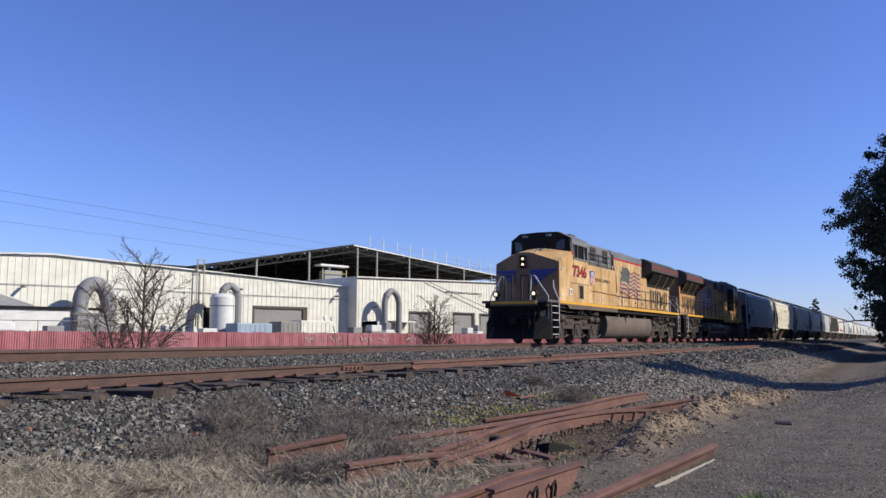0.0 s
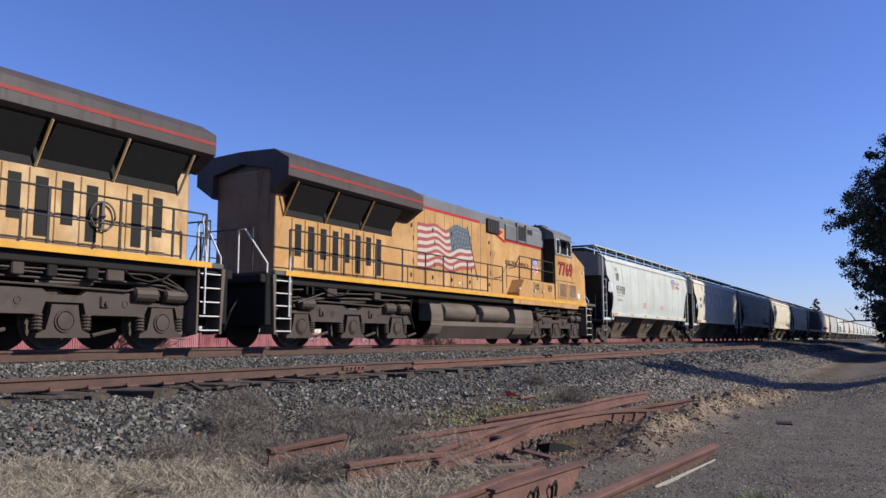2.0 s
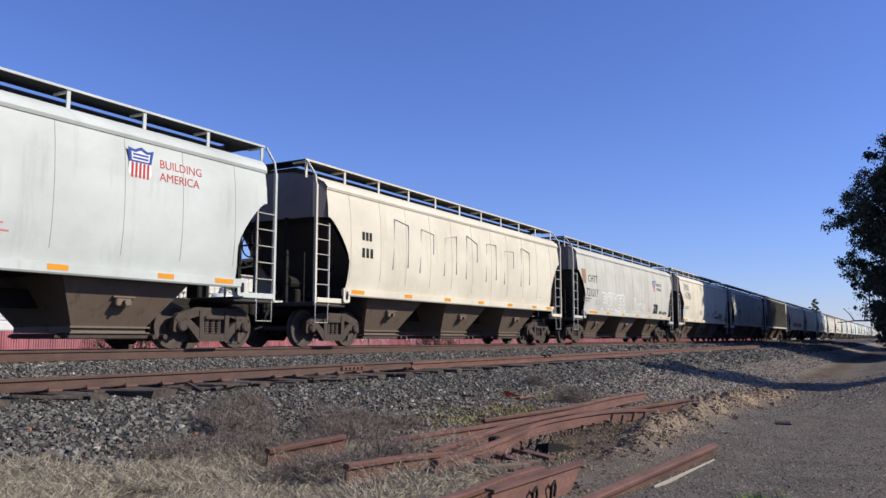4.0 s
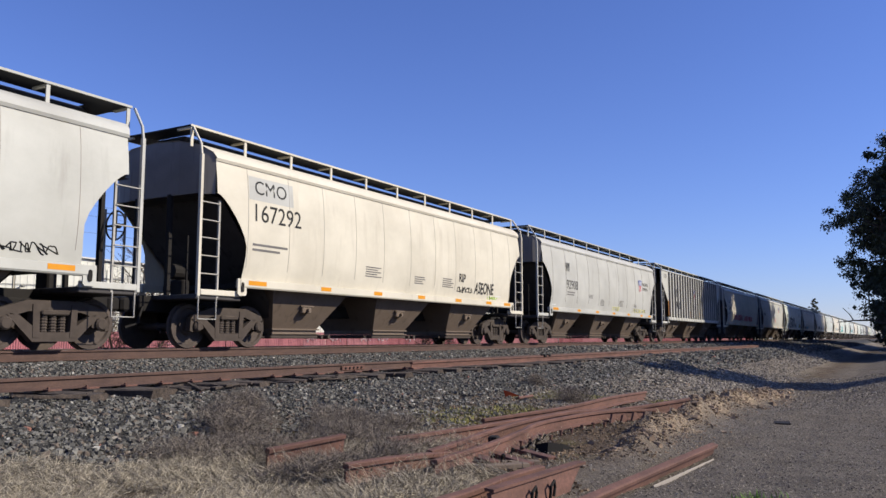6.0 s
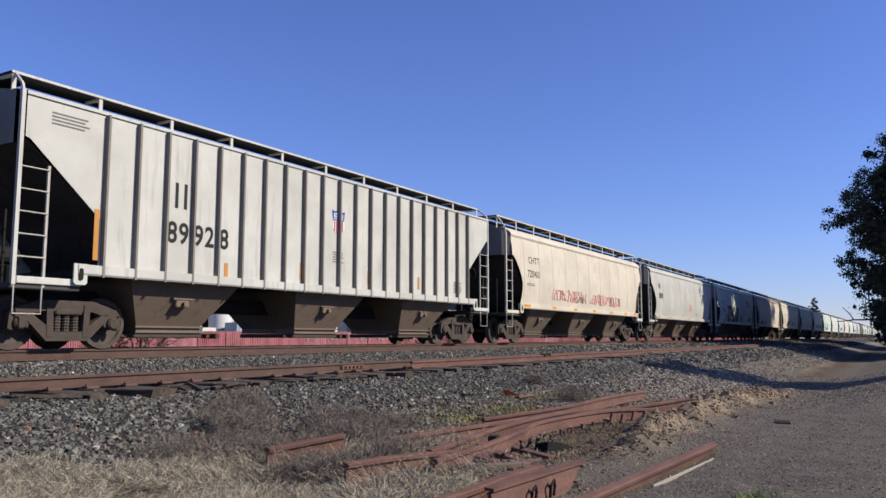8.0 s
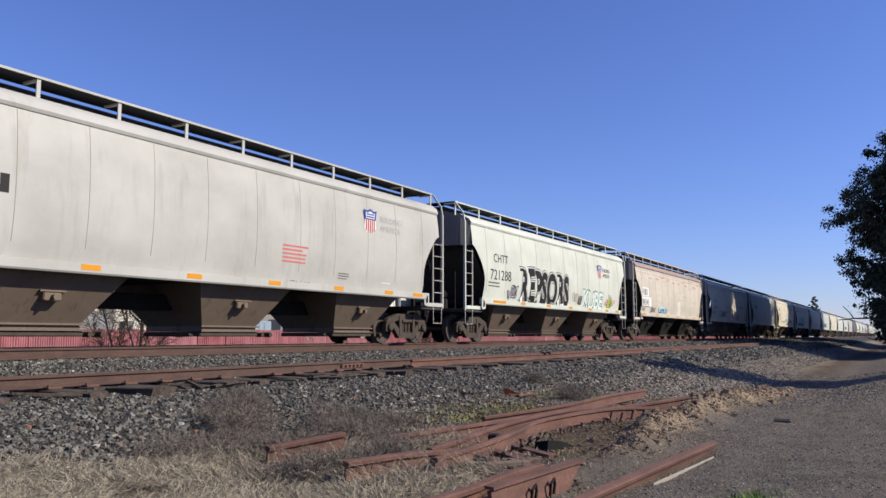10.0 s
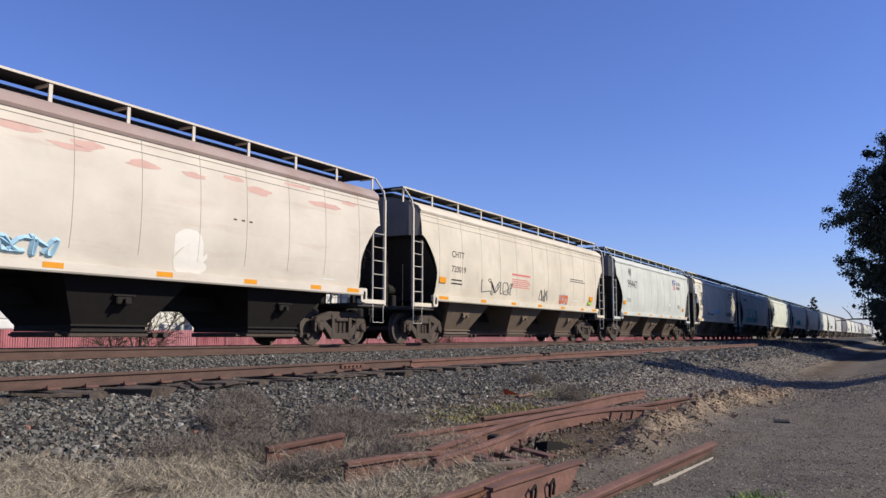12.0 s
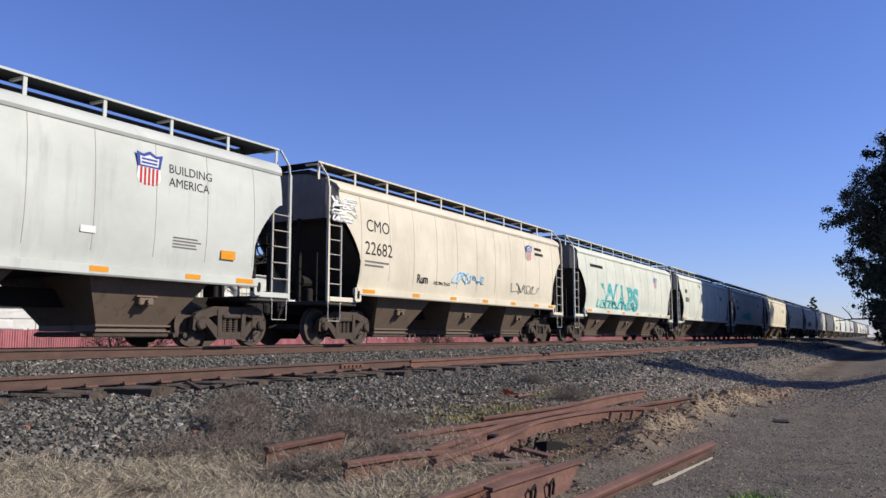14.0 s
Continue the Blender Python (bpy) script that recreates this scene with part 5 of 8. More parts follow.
for k in range(7):
    x = 3.2 + 1.4 * k
    part("painted_letter", Build().tube([(x, -(side_y(2.1) + 0.004), 2.1), (x + 0.1, -(side_y(3.5) + 0.004), 3.5 - 0.12 * (k % 3)), (x + 0.8, -(side_y(3.4) + 0.004), 3.4 - 0.1 * (k % 2)), (x + 0.75, -(side_y(2.2) + 0.004), 2.2 + 0.5 * (k % 2))], 0.03, 4), LILAC, c, "faded grey painted letter")
data_panel(c, 13.2, 1.7)

c = add_car(WHITE, "off-white covered hopper car with grey and white graffiti")
mark(c, "CHTT", 1.56, 2.72, 0.46, 1.05); mark(c, "721017", 1.32, 2.08, 0.50, 1.05)
bars(c, 1.05, 1.95, 0.95, 2, GREYTEXT, 0.05, 0.11); crest_and_words(c, 12.05, 2.78); tape(c, first=(1.7, 1.0))
sprayed(c, "POMER", 3.45, 1.60, 1.05, ((SPRAYWHITE, 0.05), (WHITE, 0.008)), 1.08)
sprayed(c, "Rone", 8.3, 1.60, 0.95, ((SPRAYWHITE, 0.025), (WHITE, -0.004)), 1.15)
sprayed(c, "BES", 12.1, 1.64, 0.62, ((INK, 0.05),), 0.95); tag(c, 13.3, 1.55, 1.6, 0.22, INK, 5, 0.012, 20)
part("rust_patch", Build().sheet([[(0.78, -(side_y(3.25) + 0.003), 3.25), (1.35, -(side_y(3.25) + 0.003), 3.25)], [(0.84, -(side_y(2.95) + 0.003), 2.95), (1.33, -(side_y(2.95) + 0.003), 2.95)], [(0.95, -(side_y(2.62) + 0.003), 2.66), (1.30, -(side_y(2.62) + 0.003), 2.6)]]), RUSTPATCH, c, "brown rust stain")
bars(c, 2.5, 1.9, 0.9, 4, LILAC); bars(c, 11.1, 1.85, 0.5, 4, PINKTEXT)

c = add_car(CREAM, "cream covered hopper car with black numbers and tags")
part("repaint_patch", Build().sheet([[(x, -(side_y(z) + 0.002), z) for z in (3.20, 3.35, 3.5, 3.6, 3.72)] for x in (1.28, 2.0, 2.72)]), WARMGREY, c, "pale repainted patch")
mark(c, "CMO", 1.44, 3.34, 0.44, 1.05); mark(c, "167292", 1.35, 2.74, 0.56, 0.98)
bars(c, 1.4, 2.2, 1.2, 2, GREYTEXT, 0.05, 0.11); bars(c, 5.6, 2.05, 0.75, 5); bars(c, 8.0, 1.95, 0.6, 4); bars(c, 9.6, 2.0, 0.7, 5)
sprayed(c, "RIP", 10.6, 1.98, 0.36, ((INK, 0.008),), 0.9); tag(c, 10.6, 1.62, 0.9, 0.24, INK, 8, 0.014); sprayed(c, "ASEONE", 11.7, 1.66, 0.52, ((INK, 0.012),), 0.72)
data_panel(c, 13.3, 1.62); tape(c); tag(c, 12.7, 1.5, 0.7, 0.12, LIME, 4, 0.01)

c = add_car(WARMGREY, "light grey covered hopper car with yellow scrawls", seam=SEAM_EAVE_SHADE)
owner_bars(c, 2.80, 2.98, 0.36); mark(c, "92908", 2.80, 2.26, 0.54, 0.98)
bars(c, 2.9, 2.1, 1.0, 2, GREYTEXT, 0.045, 0.1); bars(c, 5.5, 2.1, 0.6, 3); bars(c, 7.1, 1.95, 0.6, 5); bars(c, 9.9, 2.0, 0.7, 5); bars(c, 12.3, 1.9, 0.5, 3)
crest_and_words(c, 13.1, 2.62); data_panel(c, 12.2, 1.78); tape(c); tag(c, 8.9, 1.5, 1.1, 0.25, YSPRAY, 2, 0.012); tag(c, 12.2, 1.5, 2.2, 0.25, YSPRAY, 6, 0.012, 20); data_panel(c, 1.35, 1.55)

c = add_car(RIBWHITE, "ribbed off-white covered hopper car with black numbers", ribbed=True)
bars(c, 0.5, 3.95, 0.8, 4, flat=True); owner_bars(c, 3.15, 2.72, 0.50, True)
for k, d in enumerate("89928"):
    mark(c, d, (2.97, 3.26, 3.64, 3.93, 4.33)[k], 2.04, 0.58, 0.90, flat=True, bold=0.012)
for k, (x0, z0, z1) in enumerate(((1.52, 1.55, 2.45), (4.62, 1.40, 1.75), (7.0, 1.55, 1.95), (9.7, 1.6, 1.95), (12.2, 1.6, 1.95))):
    part("reflector_strip", Build().box(x0 - 0.13, x0 - 0.03, -1.537, -1.533, z0, z1), ORSTRIP, c, "orange vertical reflector strip")
shield(c, 8.05, 2.78, 0.52, 0.62, -1.537)
bars(c, 8.1, 2.3, 0.45, 5, flat=True); bars(c, 14.2, 1.9, 0.5, 6, INK, flat=True)

c = add_car(TAN, "faded tan covered hopper car with reddish scrawls")
mark(c, "CHTT", 1.72, 2.98, 0.36, 1.1); mark(c, "720401", 1.62, 2.46, 0.38, 1.1); bars(c, 1.6, 2.2, 0.9, 2); tape(c)
tag(c, 4.2, 1.62, 3.6, 0.6, PINKTEXT, 3, 0.016, 22); tag(c, 8.6, 1.6, 4.2, 0.6, PINKTEXT, 9, 0.016, 26); tag(c, 6.6, 1.6, 1.4, 0.4, GREYTEXT, 2, 0.012, 10)

c = add_car(WARMGREY, "light grey covered hopper car with a striped crest")
owner_bars(c, 1.8, 3.0); bars(c, 1.8, 2.45, 1.3, 1, INK, 0.3); bars(c, 9.0, 2.25, 0.9, 5, PINKTEXT, 0.04, 0.09); bars(c, 11.1, 1.75, 0.5, 3)
crest_and_words(c, 12.1, 2.90, LILAC); data_panel(c, 13.0, 1.62); tape(c); tag(c, 9.3, 1.30, 0.8, 0.2, GREYTEXT, 7, 0.014)

c = add_car(PALEMINT, "white covered hopper car with large black and white graffiti")
mark(c, "CHTT", 1.86, 2.74, 0.42, 1.05); mark(c, "721288", 1.60, 2.14, 0.50, 1.12)
bars(c, 1.5, 2.0, 0.9, 2, GREYTEXT, 0.05, 0.11); crest_and_words(c, 12.5, 2.82); tape(c, first=(1.8, 1.0))
sprayed(c, "REPSORS", 4.0, 1.44, 1.72, ((INK, 0.15), (SPRAYWHITE, 0.115), (INK, 0.08)), 0.74, label="black and white graffiti lettering")
tag(c, 3.35, 1.55, 0.45, 0.55, INK, 3, 0.03, 10); tag(c, 3.0, 1.5, 0.7, 0.55, LILAC, 12, 0.05, 6)
sprayed(c, "KUBE", 10.6, 1.46, 1.05, ((INK, 0.07), (MINT, 0.04), (SPRAYWHITE, 0.0)), 1.05, label="mint and white graffiti lettering")
tag(c, 9.4, 1.6, 0.7, 0.5, TAN, 4, 0.015); tag(c, 10.0, 1.5, 0.5, 0.5, GREYTEXT, 6, 0.015); tag(c, 14.0, 1.5, 0.5, 0.5, LIME, 5, 0.03, 8); tag(c, 13.6, 1.55, 1.3, 0.45, PINKTEXT, 9, 0.012)
bars(c, 14.0, 2.1, 0.5, 4)

c = add_car(PINK, "rust-bleeding pinkish covered hopper car with white number patches", roof_colour=ROOFPINK, lined=True, under=BLACKISH)
PINKSTAIN = plain("pink_rust_bleed", rgb("b4948a"), 0.7, 0, 0.2, 3)
stain = random.Random(4)
for k in range(12):
    x0, z0, w0, h0 = 3.2 + 1.0 * k + stain.uniform(-0.4, 0.4), stain.uniform(3.35, 3.74), stain.uniform(0.35, 0.8), stain.uniform(0.05, 0.11)
    ring = []
    for j in range(14):
        a = 0.4488 * j
        rr = stain.uniform(0.6, 1.0)
        z = z0 + h0 * rr * math.sin(a)
        ring.append((x0 + w0 * rr * math.cos(a), -(side_y(z) + 0.003), z))
    part("rust_stain", Build().quad(*ring), PINKSTAIN, c, "faded pink rust stain")
for x0, x1, z0, z1 in ((1.24, 2.50, 2.36, 2.82), (1.20, 2.98, 1.82, 2.30)):
    part("number_patch", Build().box(x0, x1, -1.621, -1.612, z0, z1), SPRAYWHITE, c, "white repainted patch")
part("lettering", words("FURX", 0.50, INK, 0.001, 0.0, 0.78), None, c, m=pose(1.30, -1.625, 2.41))
part("lettering", words("843143", 0.50, INK, 0.001, 0.0, 0.84), None, c, m=pose(1.27, -1.625, 1.87))
sprayed(c, "a", 8.95, 1.52, 1.5, ((CREAMSPRAY, 0.10),), 1.1, label="pale sprayed blob"); mark(c, "- - -", 10.4, 2.6, 0.3, 1.3); tag(c, 4.7, 1.5, 1.7, 0.35, PALEBLUE, 3, 0.05, 12); tag(c, 4.8, 1.55, 0.9, 0.25, INK, 7, 0.01)
tag(c, 3.0, 1.45, 1.0, 0.4, GREYTEXT, 5, 0.012); tag(c, 1.4, 1.55, 0.5, 0.2, LILAC, 2, 0.012); data_panel(c, 13.5, 1.60); tape(c)

c = add_car(TAN, "dusty tan covered hopper car with black numbers and orange tag", lined=True)
mark(c, "CHTT", 2.1, 2.68, 0.28, 1.1); mark(c, "720019", 2.08, 2.22, 0.28, 1.12); bars(c, 2.1, 1.95, 0.8, 2, INK, 0.045, 0.11)
tag(c, 4.2, 1.58, 2.6, 0.62, GREYTEXT, 4, 0.018, 12); tag(c, 9.1, 1.5, 0.7, 0.6, GREYTEXT, 8, 0.016, 8)
bars(c, 6.5, 2.40, 2.0, 1, PINKTEXT, 0.07); bars(c, 6.5, 2.25, 1.7, 5, PINKTEXT, 0.03, 0.07); bars(c, 12.2, 2.6, 2.0, 2, GREYTEXT, 0.04, 0.09)
sprayed(c, "uom", 11.05, 1.56, 0.72, ((PALEBLUE, 0.05), (ORSPRAY, 0.025)), 0.75, label="orange and blue graffiti")
data_panel(c, 12.7, 1.72); tape(c); part("orange_panel", Build().box(14.55, 14.98, -1.612, -1.606, 1.78, 1.98), ORANGE, c); part("orange_panel", Build().box(1.35, 1.75, -1.612, -1.604, 1.84, 2.02), ORANGE, c)
part("green_sticker", Build().box(14.4, 14.85, -1.590, -1.580, 1.62, 1.74), LIME, c)

c = add_car(BLUEGREY, "pale grey-green covered hopper car with a striped crest")
owner_bars(c, 2.4, 3.34, 0.38); mark(c, "99447", 2.1, 2.72, 0.56, 1.15); bars(c, 2.0, 2.1, 0.9, 2, GREYTEXT, 0.04, 0.1)
crest_and_words(c, 11.28, 2.98, s=1.05); bars(c, 12.2, 2.1, 0.8, 4); tape(c); part("orange_panel", Build().box(13.45, 13.85, -1.612, -1.606, 1.80, 1.98), ORANGE, c); part("orange_panel", Build().box(1.35, 1.75, -1.612, -1.604, 1.84, 2.02), ORANGE, c)
part("sticker", Build().box(10.2, 10.5, -1.613, -1.609, 2.0, 2.12), CHALK, c)

c = add_car(CREAM, "cream covered hopper car with white smear and blue tag")
mark(c, "CMO", 1.45, 2.98, 0.46, 1.05); mark(c, "22682", 1.38, 2.36, 0.50, 1.05); bars(c, 1.4, 2.15, 1.2, 2, GREYTEXT, 0.05, 0.1)
for k in range(4):
    tag(c, 0.12, 3.55 - 0.16 * k, 0.85, 0.16, SPRAYWHITE, k, 0.03, 6)
sprayed(c, "Rum", 4.0, 1.76, 0.34, ((INK, 0.012),), 1.0); tag(c, 5.0, 1.75, 0.9, 0.12, INK, 3, 0.01); tag(c, 6.2, 1.85, 2.1, 0.42, PALEBLUE, 5, 0.03, 12)
tag(c, 10.4, 1.72, 2.4, 0.45, GREYTEXT, 4, 0.016, 14); shield(c, 11.64, 3.03, 0.55, 0.62, -1.615); bars(c, 12.5, 3.5, 0.9, 2, INK, 0.1, 0.2); tape(c); data_panel(c, 13.2, 1.65)

c = add_car(PALEMINT, "white covered hopper car with teal graffiti")
bars(c, 1.85, 3.35, 1.8, 1, INK, 0.14); sprayed(c, "WAPS", 3.3, 1.55, 1.55, ((PALEBLUE, 0.10), (TEAL, 0.06), (INK, 0.01), (TEAL, -0.01)), 1.45, label="teal graffiti lettering"); tag(c, 2.9, 1.5, 5.5, 0.5, TEAL, 3, 0.04, 16)
shield(c, 12.3, 2.9, 0.55, 0.62, -1.615); tape(c)
for k in range(17):
    col, lab = ((PALEMINT, "white covered hopper car far down the train"), (WARMGREY, "light grey covered hopper car far down the train"), (CREAM, "cream covered hopper car far down the train"), (BLUEGREY, "pale blue-grey covered hopper car far down the train"), (DARKGREY, "dark grey covered hopper car far down the train"))[(k * 3 + (0 if k < 2 else 1)) % 5 if k else 0]
    c = add_car(col, lab)
    bars(c, 1.7, 3.0, 0.6, 1, INK, 0.25); bars(c, 1.7, 2.45, 1.3, 1, INK, 0.28); tape(c); bars(c, 12.6, 2.9, 1.3, 1, GREYTEXT, 0.3)
    if k % 3 == 1:
        tag(c, 4.5, 1.6, 4.0, 0.8, TEAL if k % 2 else GREYTEXT, k, 0.04, 14)

# ---------------------------------------------------------------- ballast, sleepers, scrap
rng = np.random.default_rng(7)


def stone_material():
    s = Shade("crushed_stone", 0.95)
    s.b.inputs["Specular IOR Level"].default_value = 0.25
    r = s.island()
    n = s.noise(30, 4)
    c = s.mix(s.ramp(r, 0.0, 0.78), rgb("252422"), rgb("807d75"))
    c = s.mix(s.ramp(r, 0.82, 0.88), c, rgb("6e6257"))
    c = s.mix(s.ramp(r, 0.972, 0.98), c, rgb("b3aea3"))
    c = s.mix(s.ramp(r, 0.996, 0.997), c, rgb("8e6252"))
    s.colour(s.mix(s.math("MULTIPLY", n, 0.45), c, rgb("3f3e3c")))
    s.bump(n, 0.3, 0.01)
    return s.m


STONE = stone_material()


def stones(name, x, y, size, label, lift=0.25, mat=None, seed=1):
    """Angular stones lying at x, y on the ground, joined into one mesh of kind stuff."""
    g = np.random.default_rng(seed)
    k = len(x)
    cube = np.array([(a, b, c) for a in (-1, 1) for b in (-1, 1) for c in (-1, 1)], float)
    pts = cube[None] * g.uniform(0.30, 1.0, (k, 8, 3)) * (size[:, None, None] * g.uniform(0.65, 1.25, (k, 1, 3)))
    a, t = g.uniform(0, 6.28, k), g.uniform(-0.7, 0.7, k)
    ca, sa, ct, st = np.cos(a), np.sin(a), np.cos(t), np.sin(t)
    px, py, pz = pts[..., 0], pts[..., 1], pts[..., 2] * 0.8
    px, pz = px * ct[:, None] - pz * st[:, None], px * st[:, None] + pz * ct[:, None]
    px, py = px * ca[:, None] - py * sa[:, None], px * sa[:, None] + py * ca[:, None]
    z = ground_z(x, y) + size * lift * g.uniform(0.3, 1.7, k)
    v = np.stack([px + x[:, None], py + y[:, None], pz + z[:, None]], -1).reshape(-1, 3)
    quads = np.array([(0, 1, 3, 2), (4, 6, 7, 5), (0, 4, 5, 1), (2, 3, 7, 6), (0, 2, 6, 4), (1, 5, 7, 3)])
    f = (np.arange(k)[:, None, None] * 8 + quads[None]).reshape(-1, 4)
    me = bpy.data.meshes.new(name)
    me.from_pydata(v.tolist(), [], f.tolist())
    me.materials.append(mat or STONE)
    return tagged(new(name, me), label, "stones", kind="stuff")


def scatter(n, x0, x1, y0, y1, near=1.0, seed=0):
    """Places that grow sparser with x."""
    g = np.random.default_rng(seed)
    u = g.random(n) ** near
    return x0 + (x1 - x0) * u, g.uniform(y0, y1, n)


# embankment and track bed
bx, by = scatter(112000, 2.5, 34, 5.3, 12.4, 1.9, 11)
edge = 6.0 + 0.45 * lumps(bx, by, 0.9) + 0.5 * smooth(14, 24, bx)
ok = (by > edge) | ((by > edge - 0.8) & (rng.random(len(bx)) < 0.35))
tie = np.abs((bx - 2.6 + 0.28) % 0.56 - 0.28)
ok &= ~((tie < 0.14) & (by > 7.95) & (by < 9.4) & (rng.random(len(bx)) < 0.96))
ok &= ~((by > 8.0) & (by < 9.0) & (rng.random(len(bx)) < 0.30))
ok &= ~((np.abs(by - SIDE_Y) < 0.10) | (np.abs(by - TRACK_Y + 0.7535) < 0.12))
bx, by = bx[ok], by[ok]
size = (0.009 + 0.024 * rng.random(len(bx)) ** 1.8) * (1 - 0.35 * smooth(7.8, 8.2, by) * smooth(9.2, 8.9, by)) * (1 + 0.3 * smooth(8.0, 6.2, by) * (rng.random(len(bx)) < 0.4)) * (1 + 0.9 * smooth(12, 34, bx))
stones("ballast", bx, by, size, "grey crushed stone ballast on the railway bank", seed=3)
bx, by = scatter(16000, 30, 150, 6.0, 12.6, 1.8, 12)
ok = np.abs(by - SIDE_Y) > 0.12
stones("ballast", bx[ok], by[ok], rng.uniform(0.05, 0.10, ok.sum()), "grey ballast along the distant track", seed=4)
bx, by = scatter(7000, 2.5, 26, 13.2, 15.9, 1.4, 16)
stones("ballast", bx, by, rng.uniform(0.03, 0.05, len(bx)), "grey ballast between the main rails", seed=6)
LOTSTONE = Shade("dusty_lot_gravel", 0.95)
LOTSTONE.colour(LOTSTONE.mix(LOTSTONE.ramp(LOTSTONE.island(), 0.1, 1.1), rgb("564f47"), rgb("a09789")))
LOTSTONE = LOTSTONE.m
# loose gravel on the lot and in the ditch
bx, by = scatter(34000, 4.5, 34, -0.5, 6.4, 1.6, 13)
stones("gravel", bx, by, rng.uniform(0.003, 0.011, len(bx)) * (1 + 1.4 * smooth(10, 25, bx)) * (1 + 0.9 * smooth(3.2, 4.2, by)), "loose grey gravel on the dirt lot", mat=LOTSTONE, seed=5)

bx, by = scatter(9000, 13, 38, 3.7, 6.6, 1.4, 18)
stones("gravel", bx, by, rng.uniform(0.006, 0.022, len(bx)), "grey-brown gravel washed over the slope beside the lot", mat=LOTSTONE, seed=9)

bx, by = scatter(15000, 22, 75, 4.2, 9.2, 1.5, 19)
stones("gravel", bx, by, rng.uniform(0.012, 0.034, len(bx)) * (1 + 0.8 * smooth(30, 60, bx)), "grey gravel on the distant slope beside the track", mat=LOTSTONE, seed=10)

bx, by = scatter(12000, 4.8, 13, -0.4, 2.3, 1.3, 31)
stones("gravel", bx, by, 0.002 + 0.007 * rng.random(len(bx)) ** 2.5, "fine dark gravel pressed into the lot", mat=LOTSTONE, seed=32)
# crumbled soil among the scrap
SOIL = Shade("crumbled_brown_soil", 0.98)
SOIL.colour(SOIL.mix(SOIL.island(), rgb("33281f"), rgb("7a6854")))
SOIL = SOIL.m
bx, by = rng.uniform(5.6, 15.5, 24000), rng.uniform(2.15, 6.2, 24000)
ok = lumps(bx, by, 2.1) + 0.7 * lumps(bx, by, 5.3) > -0.25
stones("soil_crumbs", bx[ok], by[ok], 0.003 + 0.020 * rng.random(ok.sum()) ** 3, "crumbled brown soil between the scrap rails", mat=SOIL, seed=33)

# siding: sleepers, plates, joint
SLEEPER = Shade("weathered_sleeper_wood", 0.95)
SLEEPER.colour(SLEEPER.mix(SLEEPER.ramp(SLEEPER.noise(3, 8, (9, 0.8, 6), 0.7), 0.35, 0.7), rgb("241e1a"), rgb("5b4f45")))
SLEEPER.bump(SLEEPER.noise(6, 6, (12, 1, 6)), 0.6, 0.02)
SLEEPER = SLEEPER.m


def sleeper_mesh(i):
    g = random.Random(i)
    b = Build()
    e = [g.uniform(-0.06, 0.06) for _ in range(4)]
    b.loft([[(-0.115, y + e[k], -0.09), (0.115, y - e[k], -0.09), (0.12, y, 0.062), (0.085, y, 0.075 + e[(k + 1) % 4] * 0.2), (-0.09, y, 0.07), (-0.12, y, 0.055)] for k, y in enumerate((-0.86 - 0.17 * (i % 3), -0.3, 0.3, 1.2))])
    return b.mesh("sleeper", SLEEPER)


sl = [sleeper_mesh(i) for i in range(5)]
for i in range(70):
    if i % 7 == 5 and i > 3:
        continue
    x = 2.6 + 0.56 * i + rng.uniform(-0.03, 0.03)
    part("sleeper", sl[i % 5], None, siding, m=pose(x, rng.uniform(-0.10, 0.10), 0.560 - 0.03 * rng.random(), rng.uniform(-1.5, 1.5), 0, rng.uniform(-5, 5)))
    if i < 40:
        part("tie_plate", shared("tieplate", lambda: Build().box(-0.09, 0.09, -0.17, 0.17, -0.01, 0.012).box(-0.05, -0.03, -0.11, -0.08, 0, 0.035).box(0.03, 0.05, 0.08, 0.11, 0, 0.035).mesh("tie_plate", SCRAP)), None, siding, m=pose(x, 0, SIDE_Z - 0.155))
for i in range(46):
    x, y, l, w_ = rng.uniform(3.0, 16), rng.uniform(-1.05, -0.2), rng.uniform(0.25, 0.9), rng.uniform(0.02, 0.06)
    part("sleeper_splinter", Build().loft([[(-l / 2, -w_, 0), (-l / 2, w_ * 0.6, 0), (-l / 2, w_ * 0.5, 0.02), (-l / 2, -w_, 0.03)], [(l / 2, -w_ * 0.4, 0), (l / 2, w_, 0), (l / 2, w_ * 0.9, 0.025), (l / 2, -w_ * 0.3, 0.02)]]), SLEEPER, siding,
         m=pose(x, y, float(ground_z(x, SIDE_Y + y)) + 0.045, rng.uniform(-8, 8), rng.uniform(-5, 5), rng.choice((rng.uniform(-25, 25), rng.uniform(60, 120)))))
part("joint_bar", Build().box(11.75, 12.45, -0.052, -0.03, SIDE_Z - 0.125, SIDE_Z - 0.045, 0.008), SCRAP, siding)
for i in range(5):
    part("joint_bolt", Build().cyl((11.85 + 0.12 * i, -0.075, SIDE_Z - 0.085), "y", 0.02, 0.03, 6), BLACKISH, siding)
spare = thing("spare_rail", "spare rusty rail laid along the old siding", "rail", pose(0, 8.76, 0))
part("rail_bar", Build().along(rail_profile(0, 0.765, 0.150), 13.8, 58.0), SCRAP, spare)
part("rail_clamp", Build().box(20.6, 20.75, -0.07, 0.07, 0.73, 0.80, 0.01).box(20.95, 21.05, -0.07, 0.07, 0.74, 0.80, 0.01), BLACKISH, spare)


